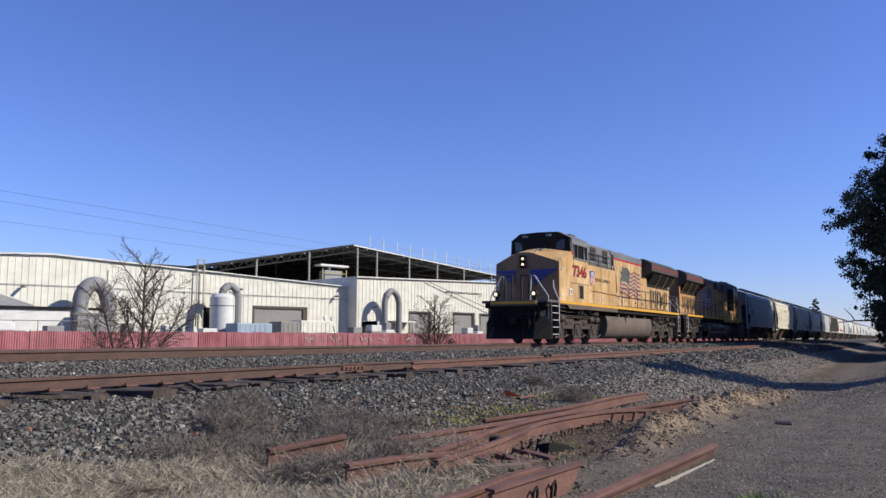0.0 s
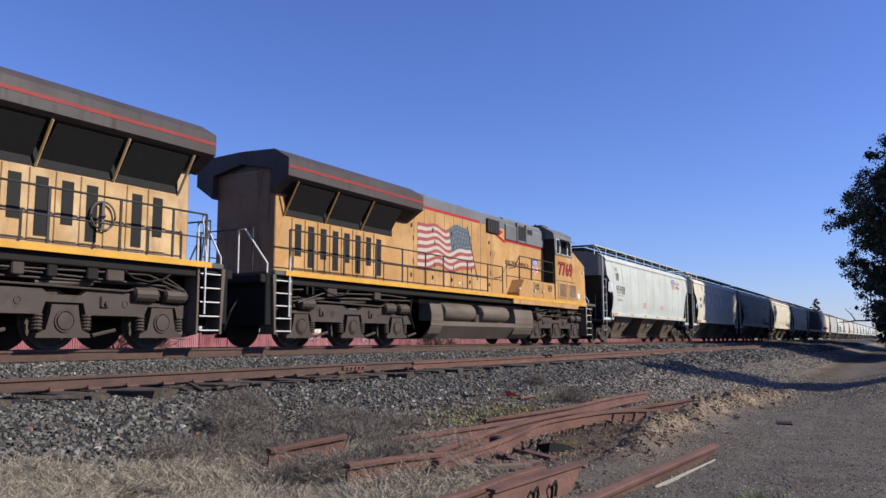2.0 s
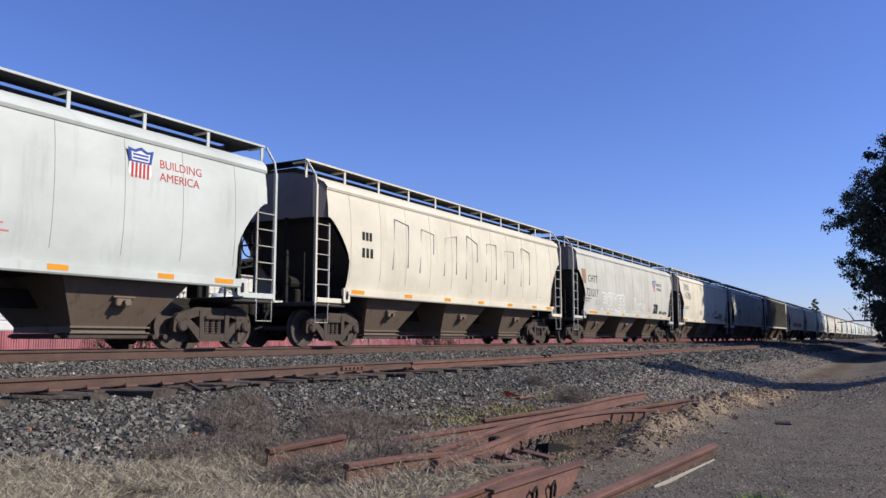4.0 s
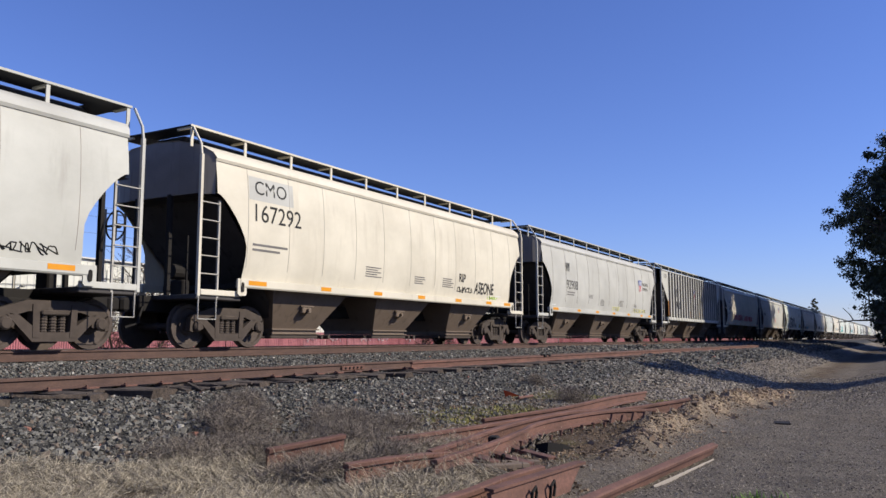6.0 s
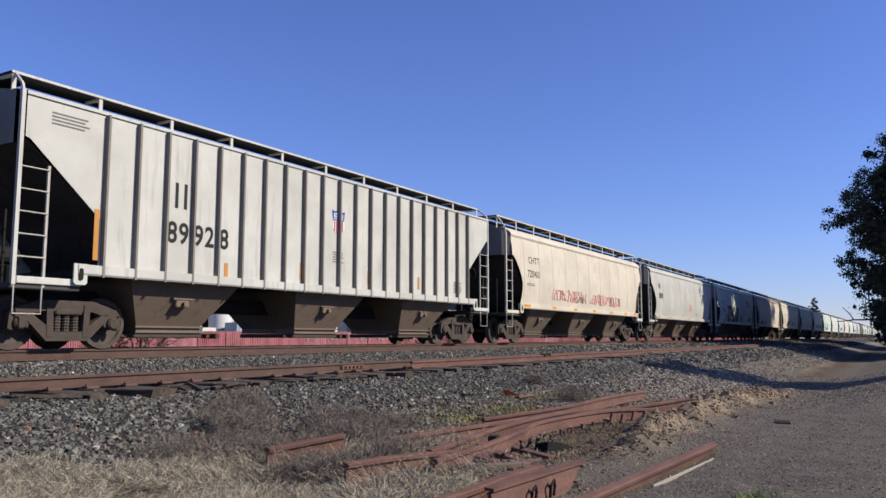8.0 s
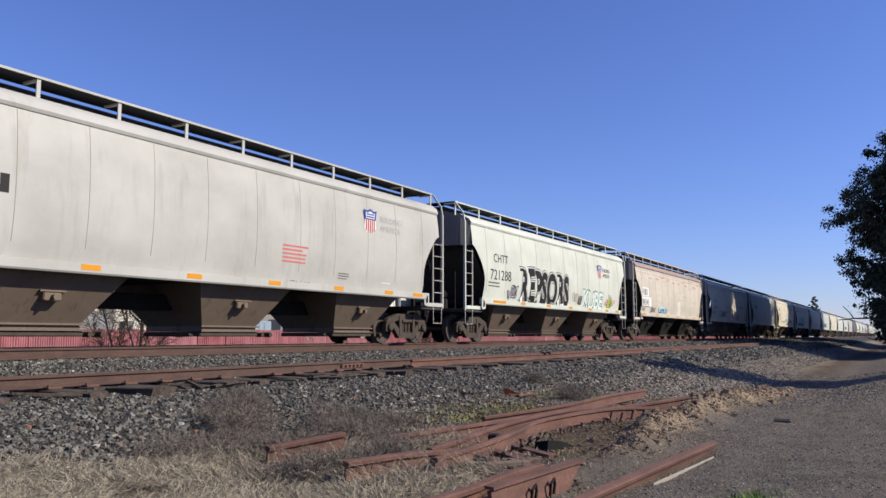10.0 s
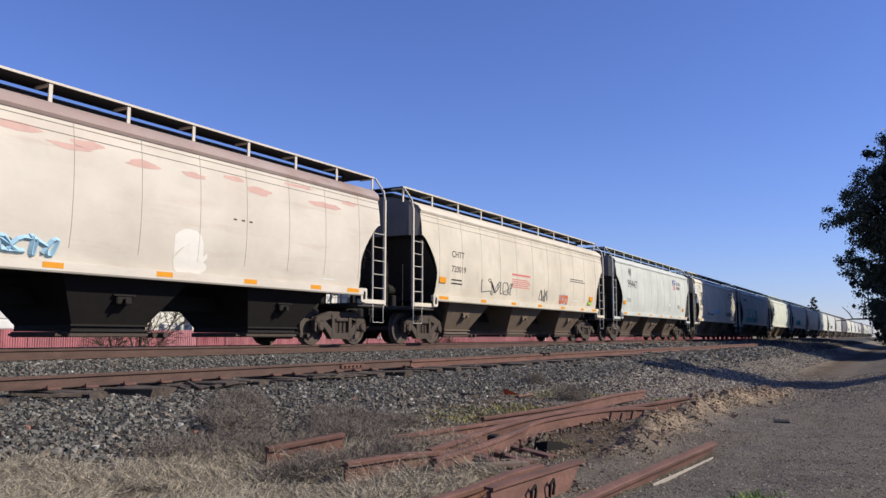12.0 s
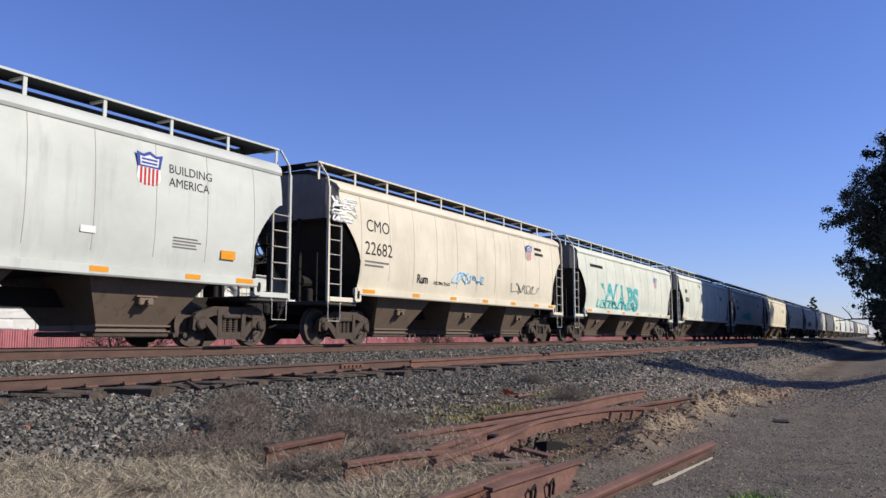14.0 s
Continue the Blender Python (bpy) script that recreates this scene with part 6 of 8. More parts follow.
def scrap_rail(pts, label, tilt=0.0, h=0.165, holes=0, sink=0.02, name="scrap_rail"):
    """A length of old rail along the points, lying on the ground."""
    pts = [Vector(p) for p in pts]
    n = 6 * (len(pts) - 1)
    path = []
    for i in range(n + 1):
        t = i / n * (len(pts) - 1)
        k = min(int(t), len(pts) - 2)
        p0, p1, p2, p3 = pts[max(k - 1, 0)], pts[k], pts[k + 1], pts[min(k + 2, len(pts) - 1)]
        f = t - k
        path.append(0.5 * ((2 * p1) + (-p0 + p2) * f + (2 * p0 - 5 * p1 + 4 * p2 - p3) * f * f + (-p0 + 3 * p1 - 3 * p2 + p3) * f ** 3))
    prof = rail_profile(0, h, h)
    base = path[0].copy()
    ob = thing(name, label, "scrap metal", pose(*base), group="scrap rails on the ground")
    rings = []
    for i, p in enumerate(path):
        d = (path[min(i + 1, n)] - path[max(i - 1, 0)])
        side = Vector((-d.y, d.x, 0)).normalized()
        up = Vector((0, 0, 1))
        c, s = math.cos(tilt), math.sin(tilt)
        rings.append([p - base + side * (y * c - z * s) + up * (z * c + y * s - sink) for y, z in prof])
    b = Build().loft(rings)
    part("bar", b, SCRAP, ob)
    d = (path[1] - path[0]).normalized()
    side = Vector((-d.y, d.x, 0)).normalized()
    for k in range(holes):
        q = d * (0.12 + 0.16 * k) - side * 0.016 + Vector((0, 0, h * 0.52 - sink))
        part("bolt_hole", Build().tube([q, q - side * 0.006], 0.014, 8), BLACKISH, ob)
    return ob


def gz(x, y, d=0.0):
    return (x, y, float(ground_z(x, y)) + d)


scrap_rail([gz(5.47, 5.0, 0.015), gz(6.27, 4.76, 0.03)], "short tilted piece of rusty rail with bolt holes", 0.12, 0.20, 3, 0.0)
scrap_rail([gz(5.1, 3.85, 0.02), gz(5.7, 3.76, 0.0), gz(6.6, 3.70, -0.05)], "rusty rail end sunk in dry weeds", 0.1, 0.165, 3)
scrap_rail([gz(6.9, 4.65, -0.01), gz(7.5, 4.50, 0.0), gz(8.6, 4.36, 0.02), gz(9.6, 4.30, 0.02)], "long rusty turnout rail lying in dry weeds", 0.0, 0.15)
scrap_rail([gz(6.2, 3.75, -0.02), gz(6.7, 3.77, 0.0), gz(8.5, 4.06, 0.02), gz(10.2, 4.02, 0.03), gz(11.3, 3.55, 0.03), gz(12.7, 2.92, 0.0)], "long bent rusty rail of an old turnout", 0.05, 0.165)
scrap_rail([gz(5.8, 3.45, -0.02), gz(7.1, 3.56, 0.0), gz(8.2, 3.76, 0.02), gz(9.2, 3.90, 0.03), gz(10.7, 3.62, 0.02), gz(11.6, 3.2, 0.0)], "second rail of an old rusty turnout", -0.05, 0.15)
scrap_rail([gz(9.4, 4.85, 0.0), gz(10.9, 4.32, 0.04), gz(13.3, 4.40, 0.04), gz(16.1, 4.62, 0.0)], "rusty switch point rail resting across another", 0.0, 0.16)
scrap_rail([gz(4.0, 2.56, 0.0), gz(4.7, 2.56, 0.0), gz(5.3, 2.56, 0.0), gz(5.92, 2.56, 0.0)], "rusty rail with a wide flange near the lot", 0.1, 0.165)
scrap_rail([gz(4.6, 1.98, -0.05), gz(6.1, 1.94, -0.04), gz(7.25, 1.89, -0.03), gz(8.4, 1.77, -0.03)], "rusty rail lying along the edge of the lot", 0.3, 0.165)
frog = thing("rail_frog_plate", "broad rusty cast plate with chair lugs", "scrap metal", pose(*gz(4.6, 2.30, -0.02), 0, 0, -4))
part("plate", Build().loft([[(0, 0, 0), (1.10, 0, 0), (1.10, 0.03, 0), (0, 0.03, 0)], [(0, 0.02, 0.16), (1.35, 0.02, 0.16), (1.35, 0.05, 0.16), (0, 0.05, 0.16)]]), SCRAP, frog)
part("flange", Build().loft([[(0, 0.0, 0.165), (1.40, 0.0, 0.165), (1.40, 0.0, 0.185), (0, 0.0, 0.185)], [(0, 0.07, 0.172), (1.36, 0.07, 0.172), (1.36, 0.07, 0.190), (0, 0.07, 0.190)]]), SCRAP, frog)
for k, x in enumerate((0.46, 0.74)):
    part("lug", Build().tube([(x, -0.02, 0.0), (x, -0.03, 0.10), (x + 0.05, -0.03, 0.13), (x + 0.08, -0.02, 0.08), (x + 0.06, -0.02, 0.02)], 0.011, 6), BLACKISH, frog)
box_ = thing("burnt_timber_box", "charred timber stub beside the scrap rails", "timber", pose(*gz(7.95, 3.36, 0.02), 0, 6, -8))
part("stub", Build().loft([[(-0.1, -0.08, -0.05), (-0.1, 0.09, -0.05), (-0.08, 0.08, 0.07), (-0.06, -0.06, 0.10)], [(0.2, -0.10, -0.05), (0.2, 0.08, -0.05), (0.22, 0.07, 0.05), (0.2, -0.08, 0.09)], [(0.55, -0.07, -0.05), (0.6, 0.05, -0.05), (0.5, 0.05, 0.03), (0.62, -0.05, 0.02)]]), plain("charred_wood", rgb("12100f"), 0.9, 0, 0.4, 9), box_)
for k in range(3):
    part("splinter", Build().box(0.7, 1.25 - 0.1 * k, -0.09 + 0.08 * k, -0.05 + 0.08 * k, 0.0, 0.03), SLEEPER, box_)
for k, x in enumerate((10.60, 10.72, 10.86, 11.0)):
    br = thing("rail_brace", "rusty rail brace plate standing beside the turnout", "scrap metal", pose(*gz(x, 3.50 - 0.11 * k, 0.0), 0, 0, -12), group="rail braces")
    part("foot", Build().plate([(-0.09, -0.02), (0.10, -0.02), (0.05, 0.10), (-0.02, 0.11)], -0.015, 0.015), SCRAP, br)
for k in range(7):
    x = 6.6 + 0.32 * k
    sp = thing("rail_bolt", "rusty bolt beside the old turnout rail", "scrap metal", pose(*gz(x, 3.36 + 0.05 * k, 0.03)), group="loose bolts")
    part("shank", Build().tube([(0, 0, -0.05), (0.02, -0.04, 0.02)], 0.010, 6).tube([(0.015, -0.05, 0.018), (0.025, -0.035, 0.032)], 0.020, 6), BLACKISH, sp)
for x, y, rz in ((6.75, 3.62, -122), (7.05, 3.42, -122), (7.6, 3.45, -118)):
    tp = thing("steel_tie", "flat rusty steel tie under the old turnout", "scrap metal", pose(*gz(x, y, 0.03), 0, 2, rz), group="steel ties of the turnout")
    part("bar", Build().box(-0.45, 0.45, -0.055, 0.055, -0.03, 0.02, 0.006), SCRAP, tp)
for k in range(9):
    f = k / 8
    hd = thing("rail_bolt", "rusty bolt head standing beside the turnout rail", "scrap metal", pose(*gz(7.9 + 2.3 * f, 3.62 + 0.16 * f - 0.30 * f * f, 0.05)), group="loose bolts")
    part("shank", Build().cyl((0, 0, -0.05), "z", 0.014, 0.06, 6).cyl((0, 0, 0.0), "z", 0.024, 0.018, 6), SCRAP, hd)
jb = thing("joint_block", "blackened cast block bolted to the turnout rail", "scrap metal", pose(*gz(7.45, 3.72, 0.0), 0, 0, 14))
part("casting", Build().box(-0.07, 0.07, -0.05, 0.05, 0.0, 0.13, 0.012).box(-0.045, 0.045, -0.09, -0.05, 0.02, 0.08, 0.008), BLACKISH, jb)
OLDWOOD = plain("grey_weathered_wood", rgb("6d6054"), 0.95, 0, 0.35, 8)
WHITEWOOD = plain("peeling_white_paint", rgb("8e867c"), 0.8, 0, 0.25, 14)
for x, y, l, w_, rz, mt, lab in ((6.42, 1.80, 1.7, 0.006, -4.0, WHITEWOOD, "narrow white-painted strip beside the rusty rail"), (6.3, 3.25, 0.42, 0.06, -40, OLDWOOD, "short grey weathered board among the scrap"),
                                 (6.75, 3.3, 0.36, 0.05, -52, OLDWOOD, "short grey weathered board among the scrap"), (11.85, 1.52, 0.32, 0.10, 10, BLACKISH, "small dark block lying on the lot")):
    pl = thing("loose_board", lab, "board", pose(*gz(x, y, 0.0), 0, 0, rz))
    part("plank", Build().box(0, l, -w_, w_, -0.02, 0.018, 0.004), mt, pl)
can = thing("red_scrap_tag", "bent orange-red scrap plate on the ballast slope", "scrap metal", pose(*gz(13.1, 6.3, 0.0), 0, 0, -50))
part("sheet", Build().loft([[(0, 0, 0), (0.26, 0.0, 0.02), (0.26, 0.02, 0.02), (0, 0.02, 0)], [(-0.05, -0.05, 0.13), (0.06, -0.04, 0.10), (0.06, -0.02, 0.10), (-0.05, -0.03, 0.13)]]), plain("orange_rust", rgb("903d22"), 0.8, 0, 0.3, 9), can)
part("rod", Build().tube([(0.5, 0, 0.02), (0.1, -0.5, 0.02)], 0.025, 6), SCRAP, can)

# broken dirt clods of the washed-out heap
HEAP = plain("pale_clay", rgb("82705e"), 0.95, 0, 0.3, 9)
hx = rng.uniform(7.8, 22, 5200)
hy = 2.68 + 0.03 * (hx - 11) + rng.normal(0, 1, 5200) * 0.27
stones("dirt_clods", hx, hy, rng.uniform(0.004, 0.017, 5200) * (1 + (rng.random(5200) < 0.04) * 1.6) * (1 + 0.8 * smooth(12, 20, hx)), "pale broken clay clods of a low washed-out heap", 0.1, HEAP, 8)


hx = np.concatenate([rng.uniform(9.0, 25, 420), rng.normal(20.8, 0.7, 40), rng.uniform(6.6, 9.5, 60)])
hy = np.concatenate([2.58 + 0.03 * (hx[:420] - 11) + rng.normal(0, 1, 420) * 0.15, rng.normal(5.35, 0.25, 40), rng.normal(2.52, 0.12, 60)])
stones("clay_lumps", hx, hy, (0.012 + 0.045 * rng.random(520) ** 2.5) * np.where(hx < 9.5, 0.5, 1.0), "broken pale clay lumps along the washed-out ridge", 0.1, HEAP, 34)


# ---------------------------------------------------------------- dry grass and weeds
def blade_material(name, a, b):
    s = Shade(name, 0.9)
    s.colour(s.mix(s.island(), rgb(a), rgb(b)))
    return s.m


STRAW = blade_material("dry_straw_grass", "474038", "b0a58f")
TWIG = blade_material("grey_brown_twigs", "352e29", "8b8074")
MOSS = blade_material("yellow_green_weeds", "5a5a2c", "8a8448")
GREEN = blade_material("fresh_green_weeds", "3f5a22", "6c8a3a")


def blades(name, x, y, length, width, lean, mat, label, category="grass", base=0.0, seed=0, curl=0.6):
    """Thin bent blades, joined into one mesh of kind stuff."""
    g = np.random.default_rng(seed)
    k = len(x)
    a = g.uniform(0, 6.28, k)
    l = g.uniform(0.5, 1.0, k) * length
    le = g.uniform(0.2, 1.0, k) * lean
    dx, dy = np.cos(a), np.sin(a)
    z0 = ground_z(x, y) + base * g.random(k) - 0.01
    wx, wy = -dy * width, dx * width
    v = np.zeros((k, 5, 3))
    for j, (t, q) in enumerate(((0, 1), (0, -1), (0.55, 0.75), (0.55, -0.75), (1.0, 0))):
        out = l * np.sin(le * (0.4 + curl * t)) * t
        v[:, j, 0] = x + dx * out + wx * q
        v[:, j, 1] = y + dy * out + wy * q
        v[:, j, 2] = z0 + l * np.cos(le * (0.4 + curl * t)) * t
    i = np.arange(k)[:, None] * 5
    f = [tuple(r) for r in (i + np.array([[0, 1, 3, 2]])).tolist()] + [tuple(r) for r in (i + np.array([[2, 3, 4]])).tolist()]
    me = bpy.data.meshes.new(name)
    me.from_pydata(v.reshape(-1, 3).tolist(), [], f)
    me.materials.append(mat)
    return tagged(new(name, me), label, category, kind="stuff")


RAIL_LINES = (((5.45, 5.02), (6.3, 4.76)), ((5.08, 3.86), (6.6, 3.7)), ((6.8, 4.66), (9.6, 4.3)), ((6.2, 3.75), (8.5, 4.06)), ((5.8, 3.45), (8.2, 3.76)), ((4.1, 2.5), (6.1, 2.5)))


def straws(name, x, y, z, length, width, steep, mat, label, category="grass", seed=0, drift=None):
    """Short straight stalks pointing every way, joined into one mesh of kind stuff. steep: how far they rise. They leave the scrap rails free."""
    g = np.random.default_rng(seed)
    free = np.ones(len(x), bool)
    for (ax, ay), (bx_, by_) in RAIL_LINES:
        px, py = x + 0.14 - ax, y + 0.09 - ay
        dx, dy = bx_ - ax, by_ - ay
        f = np.clip((px * dx + py * dy) / (dx * dx + dy * dy), 0, 1)
        free &= np.hypot(px - f * dx, py - f * dy) > 0.25
    free |= g.random(len(x)) < 0.10
    x, y, z = x[free], y[free], z[free]
    k = len(x)
    a = g.uniform(0, 6.28, k) if drift is None else g.normal(drift, 0.7, k)
    e = np.abs(g.normal(0, steep, k))
    l = g.uniform(0.4, 1.0, k) * length
    d = np.stack([np.cos(a) * np.cos(e), np.sin(a) * np.cos(e), np.sin(e)], -1)
    p = np.stack([x, y, ground_z(x, y) + z], -1)
    b = g.uniform(0, 6.28, k)
    s_ = np.cross(d, np.stack([np.cos(b), np.sin(b), np.full(k, 0.6)], -1))
    s_ = s_ / np.maximum(1e-6, np.linalg.norm(s_, axis=1))[:, None] * width
    bow = g.normal(0, 0.18, (k, 3)) * l[:, None]
    mid = p + d * (l * 0.5)[:, None] + bow
    v = np.stack([p - s_, p + s_, mid + s_ * 0.8, mid - s_ * 0.8, p + d * l[:, None]], 1)
    v[..., 2] = np.maximum(v[..., 2], (p[:, 2] - z - 0.01)[:, None])
    i = np.arange(k)[:, None] * 5
    f = (i + np.array([[0, 1, 2, 3]])).tolist() + (i + np.array([[3, 2, 4]])).tolist()
    me = bpy.data.meshes.new(name)
    me.from_pydata(v.reshape(-1, 3).tolist(), [], f)
    me.materials.append(mat)
    return tagged(new(name, me), label, category, kind="stuff")


n = 70000
x, y = rng.uniform(3.0, 8.4, n), rng.uniform(2.4, 7.0, n)
keep = (y < 6.45 - 0.42 * (x - 3.6) + 0.45 * lumps(x, y, 1.3)) & (lumps(x, y, 2.3) > -0.8) & ~((x > 5.5) & (y < 3.5))
x, y = x[keep], y[keep]
hump = 0.05 + 0.05 * lumps(x, y, 3.1)
straws("dry_grass", x, y, rng.random(len(x)) * np.maximum(0.01, hump), 0.20, 0.0020, 0.42, STRAW, "matted dry straw grass at the foot of the bank", seed=21, drift=0.4)
n = 12000
x, y = rng.uniform(3.0, 6.2, n), rng.uniform(2.9, 6.2, n)
keep = (y < 6.3 - 0.45 * (x - 3.6) + 0.5 * lumps(x, y, 1.3)) & (lumps(x, y, 1.9) > -0.1)
x, y = x[keep], y[keep]
straws("dry_grass", x, y, rng.random(len(x)) * 0.05, 0.34, 0.0018, 0.5, STRAW, "long pale bent straw at the foot of the bank", seed=35, drift=2.4)
n = 9000
x, y = rng.uniform(6, 24, n), rng.uniform(2.2, 6.3, n)
keep = lumps(x, y, 1.7) > 0.15
blades("dry_grass", x[keep], y[keep], 0.12, 0.004, 1.4, STRAW, "sparse dry grass between the scrap rails", seed=22)
n = 16000
x, y = rng.uniform(7.0, 15.5, n), rng.uniform(3.3, 6.2, n)
keep = lumps(x, y, 1.1) > 0.3
blades("weeds", x[keep], y[keep], 0.08, 0.009, 1.3, MOSS, "low yellow-green weeds on the bare slope", "weeds", seed=23)
x, y = rng.normal(5.75, 0.16, 500), rng.normal(0.98, 0.1, 500)
blades("weeds", x, y, 0.10, 0.006, 1.0, GREEN, "small tuft of fresh green weeds on the lot", "weeds", seed=24)


def scrub(cx, cy, r, h, count, label, seed, mat=None):
    """A tangled dry bush."""
    g = np.random.default_rng(seed)
    q = g.normal(0, 1, (count, 3))
    q = q / np.linalg.norm(q, axis=1)[:, None] * (g.random(count) ** 0.45)[:, None]
    lob = 1 + 0.35 * np.sin(np.arctan2(q[:, 1], q[:, 0]) * 3 + seed)
    return straws("dry_scrub", cx + q[:, 0] * r * lob, cy + q[:, 1] * r * 0.8 * lob, (q[:, 2] * 0.5 + 0.42) * h, 0.15, 0.0016, 0.7, mat or TWIG, label, "bush", seed)


for i, (cx, cy, r, h, c) in enumerate(((6.45, 6.35, 0.45, 0.30, 5200), (5.95, 5.45, 0.45, 0.22, 5200), (7.75, 5.85, 0.62, 0.30, 7000), (6.9, 5.2, 0.6, 0.26, 7000), (5.9, 3.95, 0.40, 0.22, 4500), (5.2, 4.2, 0.45, 0.22, 5000),
                                       (6.7, 3.75, 0.45, 0.20, 4000), (8.6, 5.6, 0.3, 0.18, 2600), (13.9, 5.35, 0.40, 0.30, 3200), (15.2, 6.6, 0.25, 0.22, 1500), (7.2, 6.9, 0.35, 0.26, 3500), (5.4, 5.75, 0.5, 0.24, 5000))):
    scrub(cx, cy, r, h, c, "dry grey-brown tumbleweed scrub on the bank", 40 + i)

# ---------------------------------------------------------------- works hall, canopy and yard beyond the track
HALL = pose(85.2, 62.7, 0.05, 0, 0, -14.7)      # the hall's own space: x along its front, y to the back


SHEETING = paint("cream_metal_sheeting", rgb("d1cfc2"), rgb("958f7f"), 0.35, 0.6, streak=(2.5, 2.5, 0.15))
GREYDOOR = plain("grey_shutter_paint", rgb("827f7b"), 0.6, 0, 0.15, 2)
DARK = plain("dark_interior", rgb("1b1a19"), 0.9, 0, 0.3, 2)
GALV = plain("galvanised_duct_metal", rgb("848484"), 0.7, 0.15, 0.25, 1.5)
# Dark roof metal, with the shade under the canopy put into the colour.
CANOPY_SHADE = plain("shaded_roof_metal", rgb("2b2b2c"), 0.8, 0.1, 0.3, 1.2)
STEEL = plain("grey_steelwork", rgb("807f7b"), 0.6, 0.2, 0.2, 2)
TANKWHITE = paint("white_silo_paint", rgb("cccbc6"), rgb("8e887d"), 0.3, 0.45)


def walled(ob, name, u0, u1, off, tops, holes, mat, depth=0.35):
    """A wall along x from u0 to u1 with holes (a, b, height) from the ground; tops gives (u, z) of its upper edge."""
    cuts = sorted({u0, u1, *[h[0] for h in holes], *[h[1] for h in holes], *[t[0] for t in tops if u0 < t[0] < u1]})
    zt = lambda u: float(np.interp(u, [t[0] for t in tops], [t[1] for t in tops]))
    for a, c in zip(cuts[:-1], cuts[1:]):
        b = Build()
        z0 = max([h[2] for h in holes if h[0] <= a and h[1] >= c], default=0.0)
        b.loft([[(a, off, z0), (a, off + depth, z0), (a, off + depth, zt(a)), (a, off, zt(a))], [(c, off, z0), (c, off + depth, z0), (c, off + depth, zt(c)), (c, off, zt(c))]])
        part(name, b, mat, ob)


def sheet_ribs(ob, u0, u1, off, tops, holes, mat, step=0.62):
    zt = lambda u: float(np.interp(u, [t[0] for t in tops], [t[1] for t in tops]))
    b, u = Build(), u0 + 0.3
    while u < u1 - 0.1:
        z0 = max([h[2] for h in holes if h[0] <= u <= h[1]], default=0.0)
        b.box(u, u + 0.07, off - 0.04, off, z0, zt(u) - 0.1)
        u += step
    ob2 = part("sheeting_ribs", b, mat, ob)
    tagged(ob2, kind="stuff")


hall = thing("works_hall", "long cream metal-clad works hall with a low gable roof", "building", HALL)
topsA = [(-75, 7.6), (-38.6, 9.32), (-0.3, 7.75)]
holesA = [(-15.6, -8.6, 4.8), (-22.1, -21.2, 4.65)]
walled(hall, "wall_panel", -75, -0.3, 0, topsA, holesA, SHEETING)
sheet_ribs(hall, -75, -0.3, 0, topsA, holesA, SHEETING)
part("roof", Build().loft([[(-75, -0.3, 7.6), (-38.6, -0.3, 9.34), (-0.3, -0.3, 7.78), (-0.3, -0.3, 7.9), (-38.6, -0.3, 9.5), (-75, -0.3, 7.75)], [(-75, 45, 7.6), (-38.6, 45, 9.34), (-0.3, 45, 7.78), (-0.3, 45, 7.9), (-38.6, 45, 9.5), (-75, 45, 7.75)]]), TANKWHITE, hall, "white roof edge")
part("end_wall", Build().box(-0.35, -0.3, 0.35, 45, 0, 7.7), SHEETING, hall)
part("end_wall", Build().box(-75, -74.7, 0.35, 45, 0, 7.6), SHEETING, hall)
part("rear_wall", Build().box(-75, -0.3, 44.7, 45, 0, 7.7), SHEETING, hall)
part("shutter_door", Build().box(-15.55, -8.65, 0.12, 0.2, 0, 4.75), GREYDOOR, hall, "closed grey roller shutter")
part("door_frame", Build().box(-15.8, -15.55, -0.06, 0.1, 0, 5.0).box(-8.65, -8.0, -0.06, 0.1, 0, 5.0).box(-15.8, -8.0, -0.06, 0.1, 4.75, 5.05), plain("brown_door_frame", rgb("534942"), 0.7), hall)
part("doorway", Build().box(-22.1, -21.2, 0.15, 0.2, 0, 4.6), DARK, hall)
part("conduit", Build().tube([(-60, -0.12, 6.25), (-36, -0.12, 6.35), (-17, -0.12, 6.25), (-0.7, -0.12, 6.25)], 0.03, 6), STEEL, hall)
part("roof_ladder", Build().box(-23.3, -23.2, -0.5, -0.4, 2.5, 10.0).box(-22.5, -22.4, -0.5, -0.4, 2.5, 10.0).box(-23.3, -22.4, -0.5, -0.42, 9.4, 9.5).box(-23.3, -22.4, -0.5, -0.42, 9.9, 10.0).box(-23.3, -22.4, -0.5, -0.42, 8.6, 8.7), plain("weathered_roof_ladder_paint", rgb("8f8a78"), 0.6), hall)
for u, z in ((-41.2, 6.1), (-17.9, 6.8), (-3.8, 6.55)):
    part("wall_lamp", Build().box(u - 0.15, u + 0.15, -1.1, -0.2, z - 0.1, z + 0.12, 0.05).tube([(u, 0, z), (u, -0.5, z)], 0.05, 6), STEEL, hall)
for u in (-52, -47, -33, -28):
    part("downpipe", Build().box(u, u + 0.12, -0.14, -0.02, 0, 8.2), SHEETING, hall)
